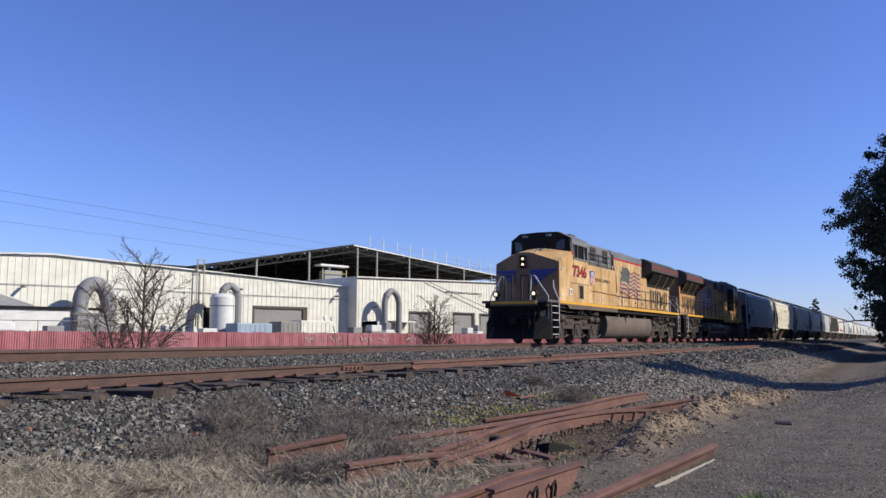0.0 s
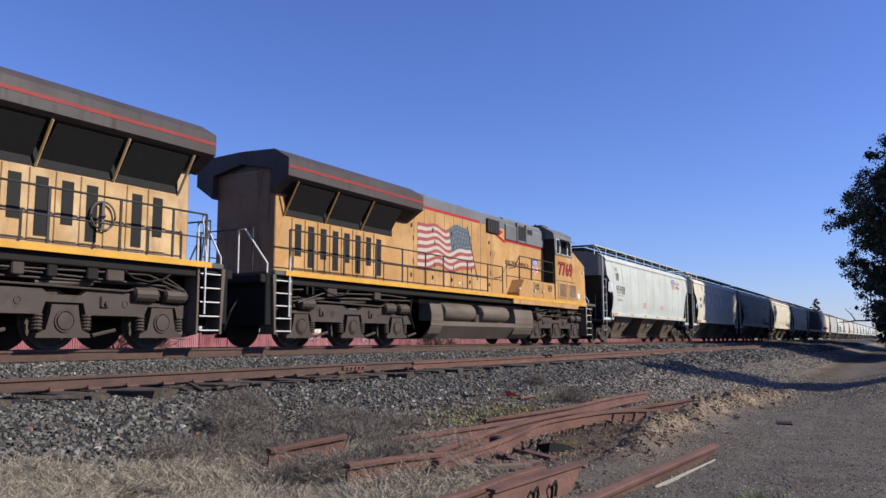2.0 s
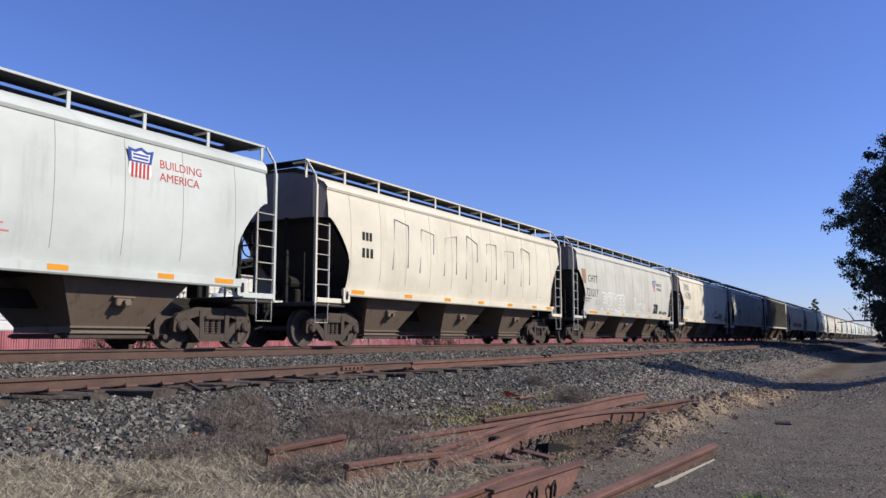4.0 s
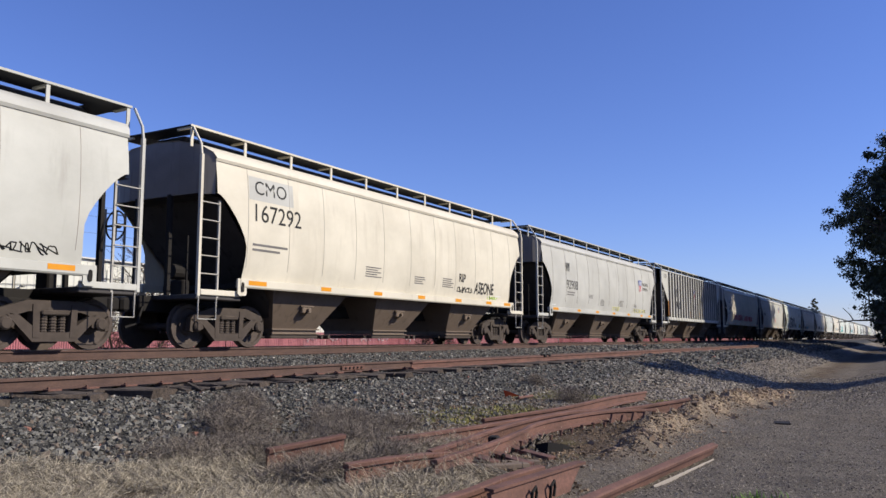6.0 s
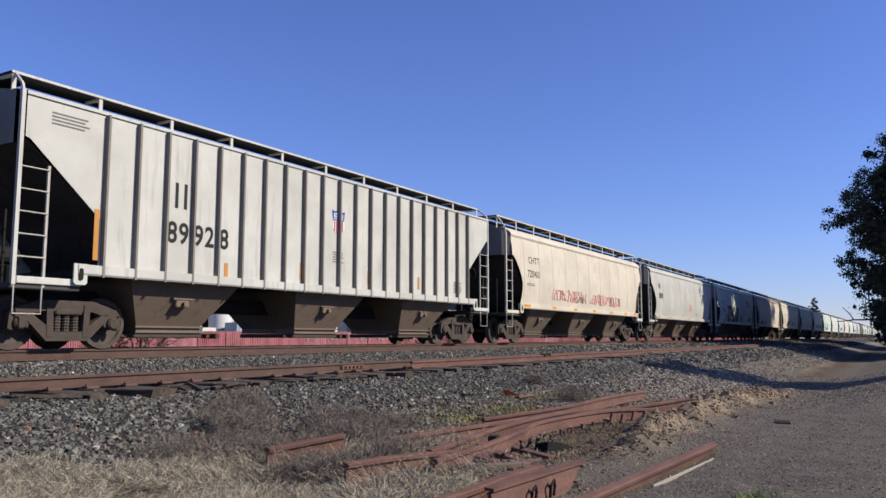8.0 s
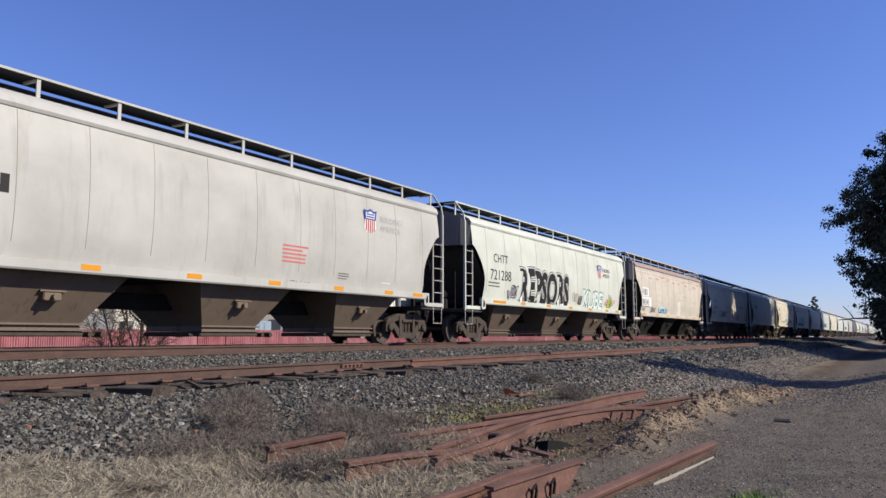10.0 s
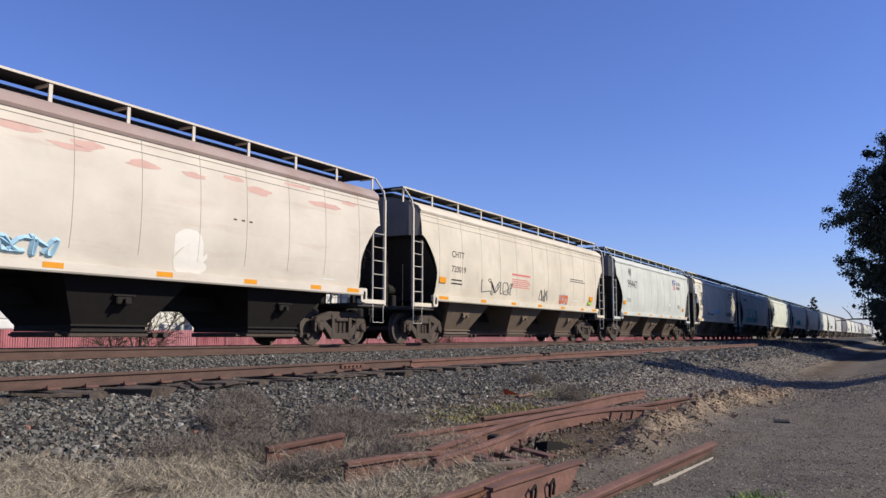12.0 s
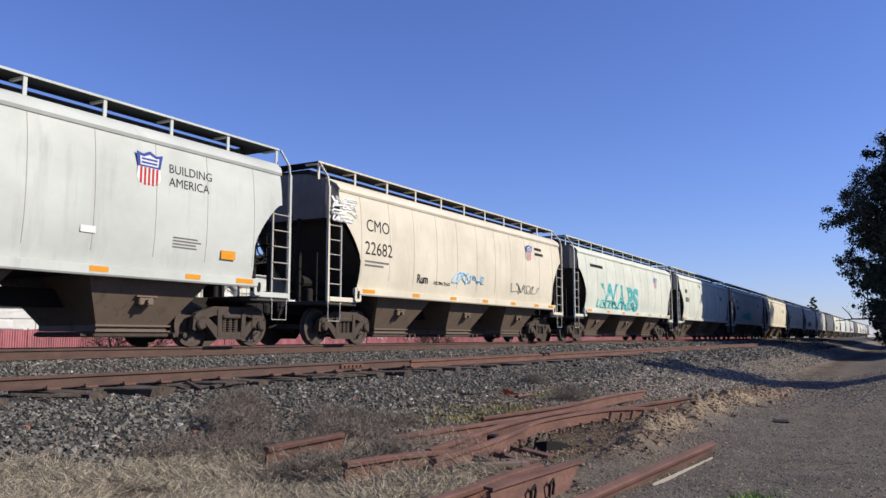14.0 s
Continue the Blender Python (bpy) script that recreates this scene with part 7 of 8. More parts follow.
# lean-to at its front
lean = thing("lean_to", "low white lean-to with a ribbed awning against the hall", "building", HALL)
part("front_wall", Build().box(-75, -37.0, -3.0, -2.8, 0, 3.9), TANKWHITE, lean)
part("fascia", Build().box(-75, -34.0, -3.2, -2.85, 3.9, 4.15), DARK, lean)
part("awning", Build().loft([[(-75, -3.2, 4.15), (-41.0, -3.2, 4.15), (-41.0, -3.2, 4.25), (-75, -3.2, 4.25)], [(-75, -0.05, 5.25), (-43.0, -0.05, 5.25), (-43.0, -0.05, 5.35), (-75, -0.05, 5.35)]]), GALV, lean)
part("end_wall", Build().box(-37.2, -37.0, -2.8, 0, 0, 3.9), TANKWHITE, lean)


def arched_duct(u, rise, reach, r, label, off, lean_=0.0, low=0.2):
    """A bent extraction duct: up, over and down."""
    ob = thing("extraction_duct", label, "duct", HALL)
    pts = []
    for i in range(15):
        a = math.pi * i / 14
        pts.append((u - reach * math.cos(a), off, rise - reach * 1.5 + reach * 1.5 * math.sin(a)))
    part("bend", Build().tube([(u - reach, off, low)] + pts + [(u + reach, off, low)], r, 12), GALV, ob, smooth=True)
    for a in (3, 7, 11):
        p = pts[a]
        part("flange", Build().tube([(p[0] - 0.05, p[1], p[2] - 0.05), (p[0] + 0.05, p[1], p[2] + 0.05)], r * 1.12, 12), STEEL, ob)
    return ob


arched_duct(-35.4, 6.5, 1.35, 0.75, "large arched grey extraction duct beside the hall", -3)
arched_duct(-20.6, 7.0, 1.05, 0.42, "arched grey extraction duct over the white silo", -3)
arched_duct(2.4, 7.3, 1.25, 0.42, "slim arched extraction duct on the taller hall", -4.2)
hop = thing("dust_bin", "grey metal dust bin below the extraction duct", "bin", HALL)
part("bin", Build().box(-37.6, -34.2, -4.6, -3.6, 0, 3.5, 0.1), GALV, hop)
part("rim", Build().box(-37.8, -34.0, -4.7, -3.5, 3.4, 3.6), STEEL, hop)
silo = thing("silo", "white upright storage silo in the yard", "silo", HALL @ pose(-22.6, -5, 0))
part("shell", Build().turned((0, 0, 0), "z", [(0, 1.3), (5.6, 1.3), (5.85, 1.1), (6.0, 0.4)], 24), TANKWHITE, silo, smooth=True)
part("hoop", Build().turned((0, 0, 2.0), "z", [(0, 1.3), (0, 1.33), (0.1, 1.33), (0.1, 1.3)], 24), STEEL, silo)
part("hoop", Build().turned((0, 0, 4.6), "z", [(0, 1.3), (0, 1.33), (0.1, 1.33), (0.1, 1.3)], 24), STEEL, silo)
part("fill_pipe", Build().tube([(0.9, -1.3, 0.2), (0.9, -1.3, 5.8), (0.4, -0.6, 6.2)], 0.07, 8), STEEL, silo)
for u0, u1, h, off, mat, lab in ((-23.2, -19.0, 2.75, -8, paint("pale_blue_container_paint", rgb("92a2b0"), rgb("565c5f"), 0.4), "pale blue and white equipment container"), (-17.9, -15.4, 3.0, -8, GREYDOOR, "grey metal storage container"),
                                 (-15.3, -10.9, 3.15, -8, SHEETING, "cream storage container beside the hall")):
    cn = thing("container", lab, "container", HALL, group="containers in the yard")
    part("shell", Build().box(u0, u1, off - 1.2, off + 1.2, 0.1, h, 0.06), mat, cn)
    for k in range(int((u1 - u0) / 0.6)):
        part("corrugation", Build().box(u0 + 0.3 + 0.6 * k, u0 + 0.42 + 0.6 * k, off - 1.24, off - 1.2, 0.3, h - 0.15), mat, cn)
    part("base", Build().box(u0 + 0.1, u1 - 0.1, off - 1.0, off + 1.0, 0.0, 0.12), DARK, cn)
st = thing("yard_steps", "white steel access steps in the yard", "steps", HALL)
for u in (-10.4, -9.4):
    part("stringer", Build().loft([[(u, -8.6, 0), (u + 0.08, -8.6, 0), (u + 0.08, -8.3, 0), (u, -8.3, 0)], [(u - 0.3, -7.2, 3.7), (u - 0.22, -7.2, 3.7), (u - 0.22, -6.9, 3.7), (u - 0.3, -6.9, 3.7)]]), PALE, st)
for k in range(9):
    f = (k + 0.5) / 9
    part("tread", Build().box(-10.4 - 0.3 * f, -9.35 - 0.3 * f, -8.6 + 1.4 * f, -8.3 + 1.4 * f, 3.7 * f, 3.7 * f + 0.08), PALE, st)
for k, (u, w_, h, mt) in enumerate(((-46, 3.0, 2.6, STEEL), (-41.5, 2.4, 2.3, STRIPE), (-30.5, 2.0, 2.45, BLUE), (-34.5, 1.6, 2.6, BLUE), (-26.5, 2.6, 2.2, GALV), (-7.0, 2.2, 2.5, GALV), (-4.2, 2.6, 2.8, STEEL), (-1.9, 1.5, 3.1, TANKWHITE), (12.8, 2.0, 2.6, GALV), (14.8, 1.2, 3.0, TANKWHITE))):
    cr = thing("yard_crate", "stacked crate and machinery in the yard behind the fence", "crate", HALL, group="crates in the yard")
    part("crate", Build().box(u, u + w_, -8.0, -6.4, 0, h * 0.72, 0.08), mt, cr)
    part("crate", Build().box(u + 0.2, u + w_ * 0.7, -7.8, -6.6, h * 0.72, h, 0.06), GALV if k % 2 else TANKWHITE, cr)
rail_ = thing("yard_railing", "thin grey railing in the yard", "railing", HALL)
part("top_rail", Build().tube([(-60, -7.5, 2.75), (-38, -7.5, 2.75)], 0.04, 6), STEEL, rail_)
for k in range(12):
    part("post", Build().box(-60 + 2 * k, -59.93 + 2 * k, -7.53, -7.47, 0, 2.75), STEEL, rail_)

# the taller hall with its doors
tall = thing("tall_hall", "taller cream metal-clad hall with grey shutters", "building", HALL)
topsB = [(-1.7, 9.0), (40, 9.95)]
holesB = [(-0.8, 2.5, 3.45), (7.6, 11.4, 4.75), (16.3, 20.4, 4.8), (22.0, 26.0, 4.75)]
walled(tall, "wall_panel", -1.7, 40, -2, topsB, holesB, SHEETING)
sheet_ribs(tall, -1.7, 40, -2, topsB, holesB, SHEETING)
part("side_wall", Build().box(-1.7, -1.4, -1.65, 30, 0, 9.0), SHEETING, tall)
part("side_wall", Build().box(39.7, 40, -1.65, 30, 0, 9.9), SHEETING, tall)
part("roof", Build().loft([[(-1.9, -2.3, 9.0), (40.2, -2.3, 9.95), (40.2, -2.3, 10.1), (-1.9, -2.3, 9.15)], [(-1.9, 30, 9.0), (40.2, 30, 9.95), (40.2, 30, 10.1), (-1.9, 30, 9.15)]]), TANKWHITE, tall, "white roof edge")
for a, c, h in ((7.6, 11.4, 4.7), (16.3, 20.4, 4.75), (22.0, 26.0, 4.7)):
    part("shutter_door", Build().box(a, c, -1.8, -1.7, 0, h), GREYDOOR, tall, "closed grey roller shutter")
    part("door_frame", Build().box(a - 0.2, a, -2.08, -1.9, 0, h + 0.2).box(c, c + 0.3, -2.08, -1.9, 0, h + 0.2).box(a, c, -2.08, -1.9, h, h + 0.2), plain("grey_frame", rgb("53504d"), 0.7), tall)
part("dark_opening", Build().box(-0.8, 2.5, -1.2, -1.0, 0, 3.4), DARK, tall)
part("dock_canopy", Build().box(2.8, 7.2, -3.6, -2.0, 3.3, 3.5).box(2.9, 3.05, -3.5, -3.35, 0, 3.3).box(6.9, 7.05, -3.5, -3.35, 0, 3.3), TANKWHITE, tall)
part("wall_lamp", Build().box(0.75, 1.05, -3.0, -2.2, 5.15, 5.35, 0.05), STEEL, tall)
part("wall_pipe", Build().tube([(14.5, -2.2, 7.9), (22, -2.2, 7.85), (22, -2.2, 7.4)], 0.06, 6).tube([(10.5, -2.3, 9.2), (24, -2.6, 5.4)], 0.05, 6), STEEL, tall)

# open-sided canopy roof behind
can_ = thing("steel_canopy", "large dark open-sided gable canopy on steel columns", "canopy", HALL)
A, R, Bp = (-15.5, 10.5), (11.2, 15.6), (48.0, 12.5)
part("roof_slope", Build().loft([[(A[0], y, A[1]), (R[0], y, R[1]), (R[0], y, R[1] + 0.25), (A[0], y, A[1] + 0.25)] for y in (15, 62)]), CANOPY_SHADE, can_)
part("roof_slope", Build().loft([[(R[0], y, R[1]), (Bp[0], y, Bp[1]), (Bp[0], y, Bp[1] + 0.25), (R[0], y, R[1] + 0.25)] for y in (15, 62)]), CANOPY_SHADE, can_)
part("white_edge", Build().loft([[(R[0], 14.9, R[1] + 0.02), (R[0], 15.0, R[1] + 0.02), (R[0], 15.0, R[1] + 0.2), (R[0], 14.9, R[1] + 0.2)], [(Bp[0], 14.9, Bp[1] + 0.02), (Bp[0], 15.0, Bp[1] + 0.02), (Bp[0], 15.0, Bp[1] + 0.2), (Bp[0], 14.9, Bp[1] + 0.2)]]), PALE, can_)
zr = lambda u: float(np.interp(u, [A[0], R[0], Bp[0]], [A[1], R[1], Bp[1]]))
for y in (15.2, 24, 33, 42, 51, 60):
    for u in (-14, -6, 3, 12.2, 16.2, 23.3, 29.9, 36.6, 44):
        # Columns behind the front row are darkened for the shade under the roof.
        part("column", Build().box(u - 0.12, u + 0.12, y - 0.12, y + 0.12, 0, zr(u)), STEEL if y < 16 else CANOPY_SHADE, can_)
    part("truss", Build().loft([[(u, y, zr(u) - 1.0), (u, y + 0.15, zr(u) - 1.0), (u, y + 0.15, zr(u) - 0.85), (u, y, zr(u) - 0.85)] for u in (-15, 11.2, 47)]), CANOPY_SHADE, can_)
    b = Build()
    for k in range(31):
        u = -15 + 2 * k
        b.tube([(u, y + 0.07, zr(u) - 0.95), (u + 1, y + 0.07, zr(u + 1))], 0.06, 4).tube([(u + 1, y + 0.07, zr(u + 1)), (u + 2, y + 0.07, zr(u + 2) - 0.95)], 0.06, 4)
    part("truss_web", b, CANOPY_SHADE, can_)
for k in range(16):
    u = -14 + 4 * k
    part("purlin", Build().box(u - 0.08, u + 0.08, 15, 62, zr(u) - 0.22, zr(u) - 0.01), STEEL, can_)
part("back_wall", Build().box(-15.5, 48, 62, 62.2, 0, 15.2), CANOPY_SHADE, can_)
for k in range(12):
    u = 14.6 + 2.9 * k
    part("edge_post", Build().box(u - 0.05, u + 0.05, 15.0, 15.1, zr(u), zr(u) + 2.2), PALE, can_)
part("wire_rope", Build().tube([(14.6, 15.05, zr(14.6) + 1.3), (46.5, 15.05, zr(46.5) + 1.3)], 0.025, 4), STEEL, can_)
lift = thing("roof_equipment", "small steel platform with equipment under the canopy", "machine", HALL)
part("deck", Build().box(4.6, 9.2, 14.0, 16.0, 9.6, 10.0).box(4.6, 4.75, 14.0, 14.1, 8.9, 11.6).box(9.05, 9.2, 14.0, 14.1, 8.9, 11.6).box(4.6, 9.2, 14.0, 14.08, 10.9, 11.0), plain("yellow_platform_paint", rgb("968e5f"), 0.7), lift)
part("unit", Build().box(5.2, 8.6, 14.3, 15.7, 10.0, 11.4, 0.1), GALV, lift)
part("top", Build().box(4.4, 9.8, 14.2, 15.8, 12.0, 12.3, 0.05).box(6.5, 6.8, 14.9, 15.2, 11.4, 12.0), PALE, lift)

# red mesh fence before the yard
MESH = Shade("faded_red_fence_mesh", 0.9)
MESH.colour(MESH.mix(MESH.math("MULTIPLY", MESH.random(), 0.5), MESH.mix(MESH.ramp(MESH.noise(0.5, 6), 0.35, 0.7), rgb("7d4347"), rgb("a5666b")), rgb("b58588")))
MESH.bump(MESH.noise(9, 3, (6, 1, 0.3)), 0.6, 0.03)
MESH = MESH.m
fence = thing("mesh_fence", "faded red screen fence along the works yard", "fence", HALL @ pose(0, -12, -0.05), kind="structure")
g_ = random.Random(5)
for k in range(52):
    u = -62 + 3.0 * k
    part("post", shared("fpost", lambda: Build().cyl((0, 0, 0), "z", 0.04, 1.95, 8).mesh("post", STEEL)), None, fence, m=pose(u, 0, 0))
    b = Build()
    rows = []
    for i in range(33):
        w_ = 0.04 * math.sin(i * 0.52 + k) + (0.03 if i % 2 else -0.03)
        t = 1.86 + 0.03 * math.sin(i * 0.2 + k) - (0.05 if 0 < i < 32 else 0) * g_.random()
        rows.append([(u + 3.0 * i / 32, -0.06 + w_ * 0.8, 0.03), (u + 3.0 * i / 32, -0.06 + w_, 1.0), (u + 3.0 * i / 32, -0.06 + w_ * 0.8, t)])
    part("screen_panel", b.sheet(rows), MESH, fence)
for k, u in enumerate((-16.8, -13.5, -9.2, -6.6, -2.2, 2.4, 5.0)):
    part("scrawl", Build().tube([(u + 0.22 * i, -0.13, 1.15 + 0.28 * math.sin(i * 2.3 + k) + 0.1 * math.cos(i * 5.1)) for i in range(8)], 0.035, 4), CHALK, fence, "pale sprayed scrawl")

# overhead wires beyond
wires = thing("overhead_wires", "thin dark overhead wires beyond the track", "cable")
for z, sag, y in ((12.6, 0.0, 60), (12.2, 0.5, 60.6), (10.45, 0.1, 61), (8.0, 0.0, 61.5)):
    part("wire", Build().tube([(x, y, z - sag * (1 - ((x - 60) / 40) ** 2)) for x in range(-60, 200, 10)], 0.013, 4), HANDRAIL, wires)
for x in (-60, 195):
    part("wire_pole", Build().cyl((x, 60.6, 0), "z", 0.16, 13.2, 10).box(x - 0.1, x + 0.1, 59.6, 61.8, 12.0, 12.2), OLDWOOD, wires)

# ---------------------------------------------------------------- trees
BARK = plain("grey_brown_bark", rgb("554a42"), 0.95, 0, 0.35, 5)
TWIGBARK = plain("bare_twig_bark", rgb("4f443c"), 0.95, 0, 0.3, 6)


def leaf_material():
    s = Shade("dark_eucalyptus_leaves", 0.6)
    s.colour(s.mix(s.island(), rgb("1c210f"), rgb("454a2a")))
    return s.m


LEAF = leaf_material()


def limbs(g, base, way, length, r, depth, out, tips, spread, bend=0.25, kids=3):
    """Grows limbs from base: tubes into out, ends into tips."""
    p, d = Vector(base), Vector(way).normalized()
    pts = [p.copy()]
    for i in range(4):
        d = (d + Vector((g.uniform(-1, 1), g.uniform(-1, 1), g.uniform(-0.3, 0.9))) * bend * 0.5).normalized()
        p = p + d * length / 4
        pts.append(p.copy())
    out.tube(pts, r, 6 if r > 0.02 else 4, r * 0.55)
    tips.append(pts[-1])
    if depth == 0:
        return
    for k in range(kids):
        at = pts[g.choice((2, 3, 4))] if k else pts[-1]
        a = g.uniform(0, 6.28)
        side = Vector((math.cos(a), math.sin(a), g.uniform(-0.1, 0.5)))
        limbs(g, at, d * 0.8 + side * spread, length * g.uniform(0.55, 0.8), r * 0.52, depth - 1, out, tips, spread, bend, kids)


def leafy_tree(label, m, height, radius, seed, leaves=26000, low=0.12, fill=110, leaf=0.32, arms=()):
    """A tapered trunk, forking limbs and many clumps of hanging leaves. arms: (height, direction, reach) of long bare-ish side branches."""
    g = random.Random(seed)
    r = np.random.default_rng(seed)
    ob = thing("eucalyptus_tree", label, "tree", m, group="eucalyptus trees along the lot")
    trunk = Build()
    trunk.tube([(0, 0, -0.3), (0.1, 0.05, height * 0.2), (-0.1, 0.15, height * 0.45), (0.1, 0, height * 0.75)], height * 0.028, 10, height * 0.008)
    part("trunk", trunk, BARK, ob, smooth=True)
    lb, tips = Build(), []
    for k in range(18):
        z = height * (low + 0.04 + 0.76 * k / 18)
        a = k * 2.4 + g.uniform(-0.4, 0.4)
        rr = radius * (0.55 + 0.45 * math.sin(math.pi * min(1, 0.25 + k / 18)))
        limbs(g, (0, 0, z), (math.cos(a), math.sin(a), 0.45 if k > 5 else -0.15), rr * 0.75, height * 0.009, 2, lb, tips, 0.8)
    tips = [t for t in tips if t.z > height * low and (t.z > 5.5 or math.hypot(t.x, t.y) < radius * 0.55)]
    c = [tuple(t) for t in tips[::2]]
    small = []
    for z, a, reach in arms:
        p = Vector((0, 0, z * 0.86))
        way = Vector((math.cos(radians(a)), math.sin(radians(a)), 0.2))
        pts = [p + way * reach * f + Vector((0, 0, 0.9 * math.sin(f * 3.0) - 0.5 * f)) for f in (0, 0.25, 0.5, 0.75, 1.0)]
        lb.tube(pts, 0.09, 5, 0.02)
        for k in range(24):
            f = g.uniform(0.45, 1.04)
            q = pts[0].lerp(pts[-1], f)
            tip = (q.x + g.gauss(0, 0.5), q.y + g.gauss(0, 0.45), q.z + 0.9 * math.sin(f * 3.0) + g.gauss(-0.1, 0.55))
            lb.tube([q + Vector((0, 0, 0.9 * math.sin(f * 3.0) - 0.1)), tip], 0.02, 3)
            small.append(tip)
    part("branchwork", lb, BARK, ob)
    # the crown: clumps at the limbs' ends, over its uneven outline and inside it
    top = np.stack([r.normal(0, radius * 0.20, 30), r.normal(0, radius * 0.20, 30), r.uniform(height * 0.72, height * 1.0, 30)], -1)
    zc = r.uniform(max(0.6, height * low), height * 0.97, fill)
    ac = r.uniform(0, 6.28, fill)
    uneven = 1 + 0.16 * np.sin(ac * 3 + zc * 0.9 + seed) + 0.10 * np.sin(zc * 2.1 + ac)
    env = radius * np.sin(np.pi * np.clip(0.16 + 0.84 * zc / height, 0, 1)) ** 0.7 * r.uniform(0.6, 1.0, fill) * uneven
    out = np.stack([np.cos(ac) * env, np.sin(ac) * env, zc], -1)
    inner = np.stack([r.normal(0, radius * 0.36, fill), r.normal(0, radius * 0.36, fill), r.uniform(height * low + 0.3, height * 0.88, fill)], -1)
    c = np.concatenate([np.array(c), top, out, inner])
    cs = r.uniform(0.35, 1.0, len(c)) * radius * 0.10
    if small:
        c, cs = np.concatenate([c, np.array(small)]), np.concatenate([cs, np.full(len(small), 0.21)])
    weight = cs ** 1.6
    idx = r.choice(len(c), leaves, p=weight / weight.sum())
    pos = c[idx] + r.normal(0, 1, (leaves, 3)) * cs[idx][:, None] * np.array([1, 1, 0.85])
    pos[:, 2] = np.maximum(pos[:, 2], 0.3)
    L = r.uniform(0.6, 1.3, leaves) * leaf
    W = L * r.uniform(0.28, 0.46, leaves)
    a, t = r.uniform(0, 6.28, leaves), r.uniform(0.0, 1.1, leaves)
    d = np.stack([np.cos(a) * np.sin(t), np.sin(a) * np.sin(t), -np.cos(t)], -1)
    b = r.uniform(0, 6.28, leaves)
    s = np.stack([np.cos(b), np.sin(b), r.uniform(-0.3, 0.3, leaves)], -1)
    v = np.stack([pos, pos + d * (L * 0.45)[:, None] + s * W[:, None], pos + d * L[:, None], pos + d * (L * 0.45)[:, None] - s * W[:, None]], 1)
    me = bpy.data.meshes.new("crown")
    me.from_pydata(v.reshape(-1, 3).tolist(), [], (np.arange(leaves)[:, None] * 4 + np.arange(4)).tolist())
    me.materials.append(LEAF)
    part("crown", me, None, ob, "drooping dark green leaves in ragged clumps")
    return ob


leafy_tree("tall dark eucalyptus tree with ragged hanging foliage", pose(68.0, -3.0, -0.05), 19.6, 5.3, 3, 190000, 0.0, 300, 0.18,
           ((6.6, 84, 7.2), (5.2, 92, 6.0), (10.6, 92, 7.2), (9.0, 96, 5.8), (12.6, 100, 6.0), (14.6, 78, 5.3)))
tree = leafy_tree("tall eucalyptus tree in the row along the lot", pose(79.5, -3.4, -0.05, 0, 0, 40), 21.5, 5.6, 8, 42000, 0.03, 150, 0.42)
for x, y, a in ((86, -7, 300), (114, -6.0, 210), (122, -4.5, 80), (131, -4, 160), (140, -5, 250)):
    copy_thing(tree, pose(x, y, -0.05, 0, 0, a))
# Out-of-view trees, added to block sky light and deepen the shade on the cars.
shade_giant = leafy_tree("unseen very tall eucalyptus tree added to deepen the shade on the train", pose(72.5, -11.0, -0.05), 31.0, 7.2, 27, 36000, 0.04, 130, 0.62)
for x, y, a in ((91.5, -12.0, 140), (118, -12.0, 30), (129, -12.5, 200), (141, -12.0, 300), (150, -12.0, 90)):
    copy_thing(shade_giant, pose(x, y, -0.05, 0, 0, a))
bush = leafy_tree("low leafy eucalyptus sapling at the foot of the row", pose(66.5, -2.0, -0.05), 6.0, 3.0, 23, 18000, 0.0, 90)
for x, y, a in ((76, -2.0, 70), (88, -1.6, 150), (61.0, -2.4, 45), (71.0, -1.0, 130), (71.0, -7.0, 300)):
    copy_thing(bush, pose(x, y, -0.05, 0, 0, a))
leafy_tree("slender young eucalyptus tree beside the lot", pose(32.5, -9.2, 0.05), 11.6, 2.3, 14, 16000, 0.2, 40)
leafy_tree("small distant tree beyond the train", pose(250, 22.3, 0.0), 9.4, 1.2, 17, 3000, 0.5, 20)


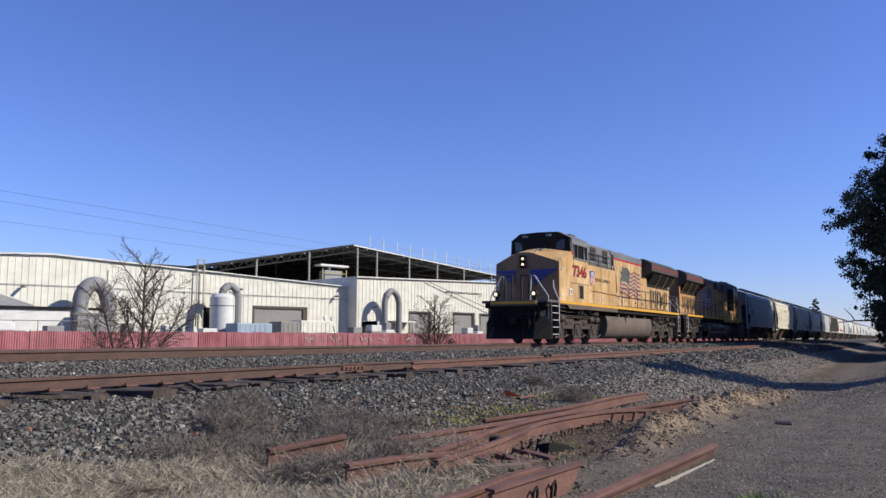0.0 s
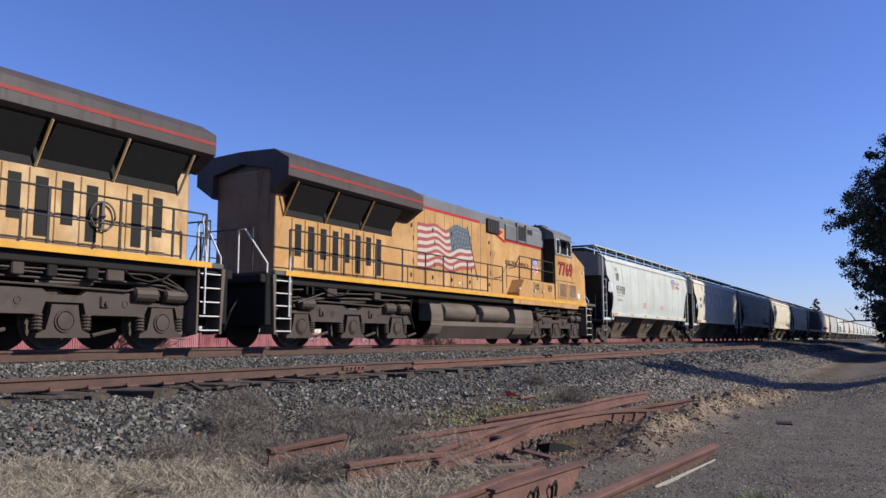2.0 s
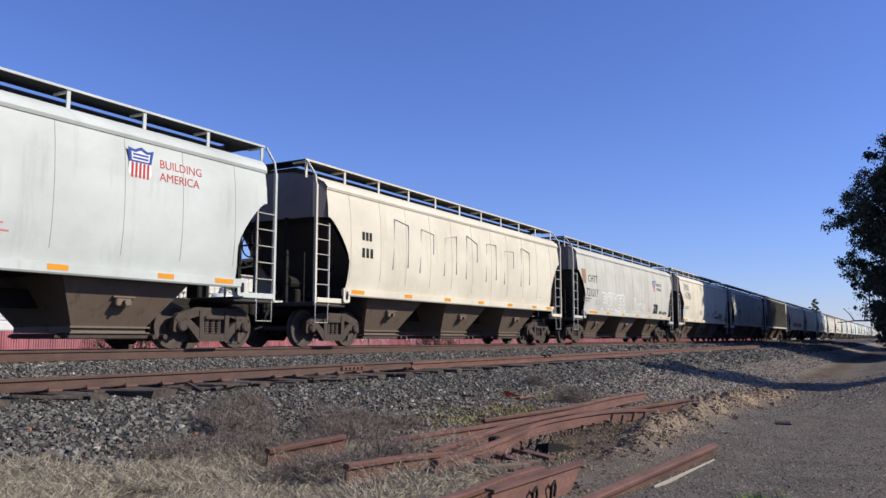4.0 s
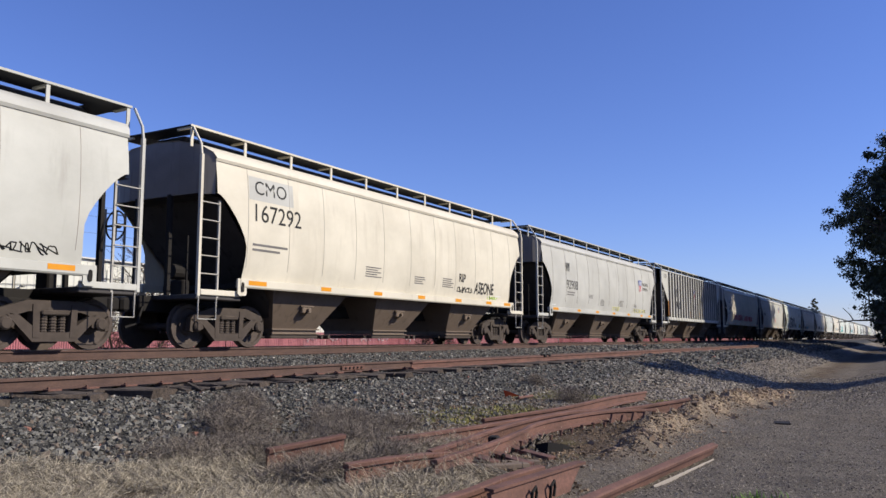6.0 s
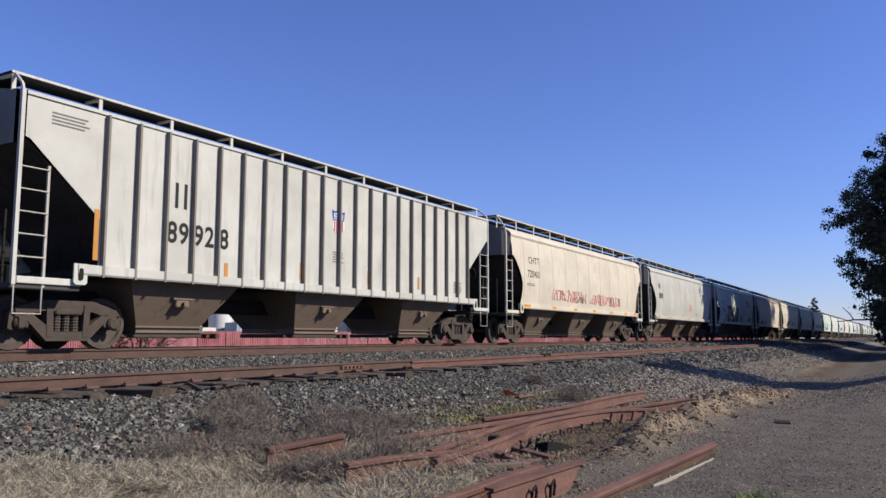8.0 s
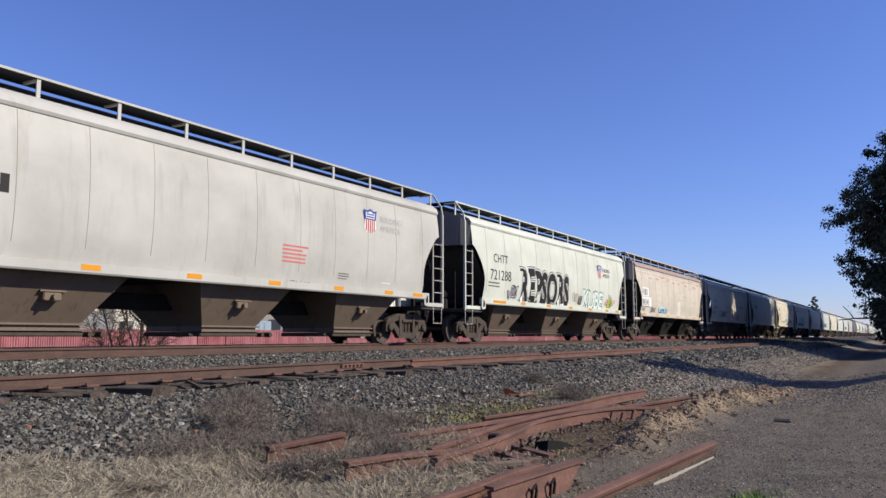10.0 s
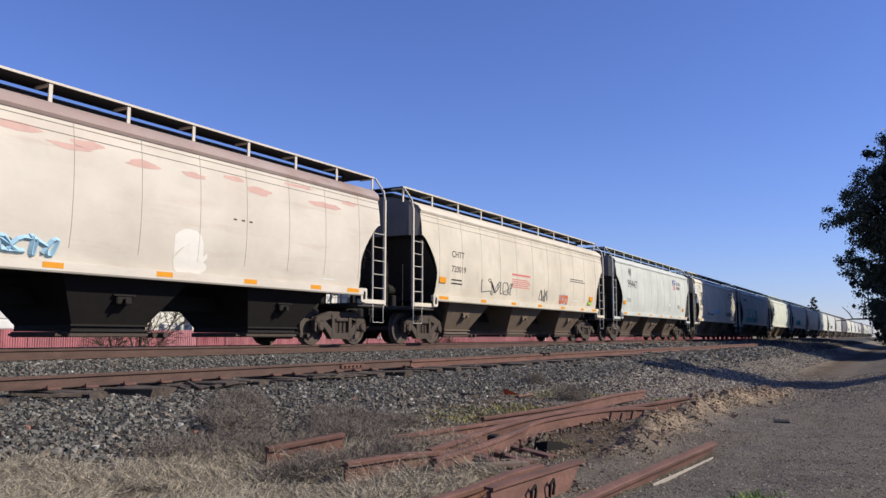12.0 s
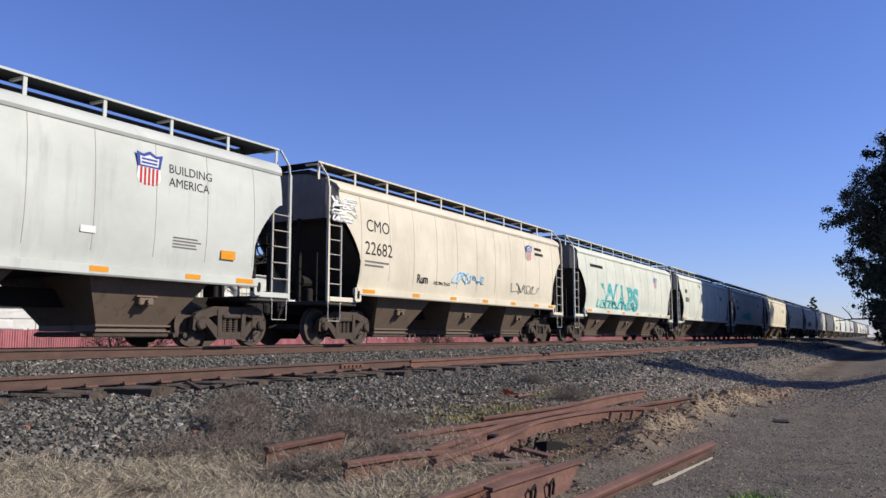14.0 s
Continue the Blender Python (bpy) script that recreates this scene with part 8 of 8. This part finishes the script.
def twiggy(b, g, p, d, length, r, depth):
    """A nearly straight branch with finer ones leaving it at acute angles."""
    d = d.normalized()
    bow = Vector((g.uniform(-1, 1), g.uniform(-1, 1), g.uniform(-0.2, 0.8))) * length * 0.07
    pts = [p, p + d * length * 0.35 + bow, p + d * length * 0.7 + bow * 1.4, p + d * length + bow]
    b.tube(pts, r, 5 if r > 0.02 else 3, r * 0.35)
    if depth == 0:
        return
    n = (0, 5, 8, 15)[depth]
    for k in range(n):
        f = 0.18 + 0.80 * (k + g.random()) / n
        a = g.uniform(0, 6.28)
        side = Vector((math.cos(a), math.sin(a), 0.0))
        side = (side - d * side.dot(d)).normalized()
        q = p + d * length * f + bow * min(1.4, f * 2.6)
        twiggy(b, g, q, d * g.uniform(0.6, 1.0) + side * g.uniform(0.7, 1.2) + Vector((0, 0, 0.12)), length * g.uniform(0.32, 0.62) * (1.08 - 0.55 * f), max(0.007, r * 0.40), depth - 1)


def bare_tree(label, m, seed, stems, height):
    g = random.Random(seed)
    ob = thing("bare_tree", label, "tree", m, group="bare trees behind the track")
    for dx, lean_, tall, r in stems:
        b = Build()
        twiggy(b, g, Vector((dx, 0, -0.05)), Vector((lean_, g.uniform(-0.1, 0.1), 1.0)), height * tall, r, 3)
        part("stem", b, TWIGBARK, ob)
    return ob


bare_tree("leafless young tree with spreading twigs behind the rails", pose(17.6, 21.6, 0.05), 5, ((0.0, 0.02, 0.86, 0.06), (0.03, -0.50, 0.62, 0.04), (0.05, 0.60, 0.70, 0.045), (0.02, 0.25, 0.78, 0.045), (-0.72, -0.30, 0.66, 0.045), (-0.70, -0.75, 0.5, 0.03)), 4.1)
bare_tree("leafless multi-stemmed shrub behind the rails", pose(36.8, 22.0, 0.05), 9, ((0, -0.6, 0.75, 0.045), (0.1, -0.15, 0.9, 0.05), (0.2, 0.25, 0.9, 0.05), (0.25, 0.7, 0.75, 0.04), (0.0, -1.0, 0.6, 0.035), (0.3, 1.2, 0.55, 0.03)), 3.5)
bare_tree("low bare thicket before the red fence", pose(12.3, 24, 0.05), 12, ((0, -0.9, 0.8, 0.03), (0.5, 0.9, 0.9, 0.03), (-0.9, 0.3, 0.8, 0.03), (1.2, -0.4, 1.0, 0.03), (-2.0, 0.4, 0.8, 0.03)), 1.7)


# ---------------------------------------------------------------- what moves
SPEED, GAIN = 19.461, 0.0225


def run(t):
    """How far the train has come since 7 s."""
    return SPEED * (t - 7) + GAIN * (t - 7) ** 2 / 2


def motions():
    for vehicle, x in TRAIN:
        walk(vehicle, [(t, pose(x - run(t), TRACK_Y, RAIL_Z)) for t in (0, 2, 4, 6, 8, 10, 12, 14)])
    for i, (wheel, r) in enumerate(SPUN):
        x, y, z = wheel.matrix_basis.translation
        walk(wheel, [(k / FPS, pose(x, y, z) @ Matrix.Rotation(-run(k / FPS) / r, 4, "Y")) for k in range(0, 421)])


motions()
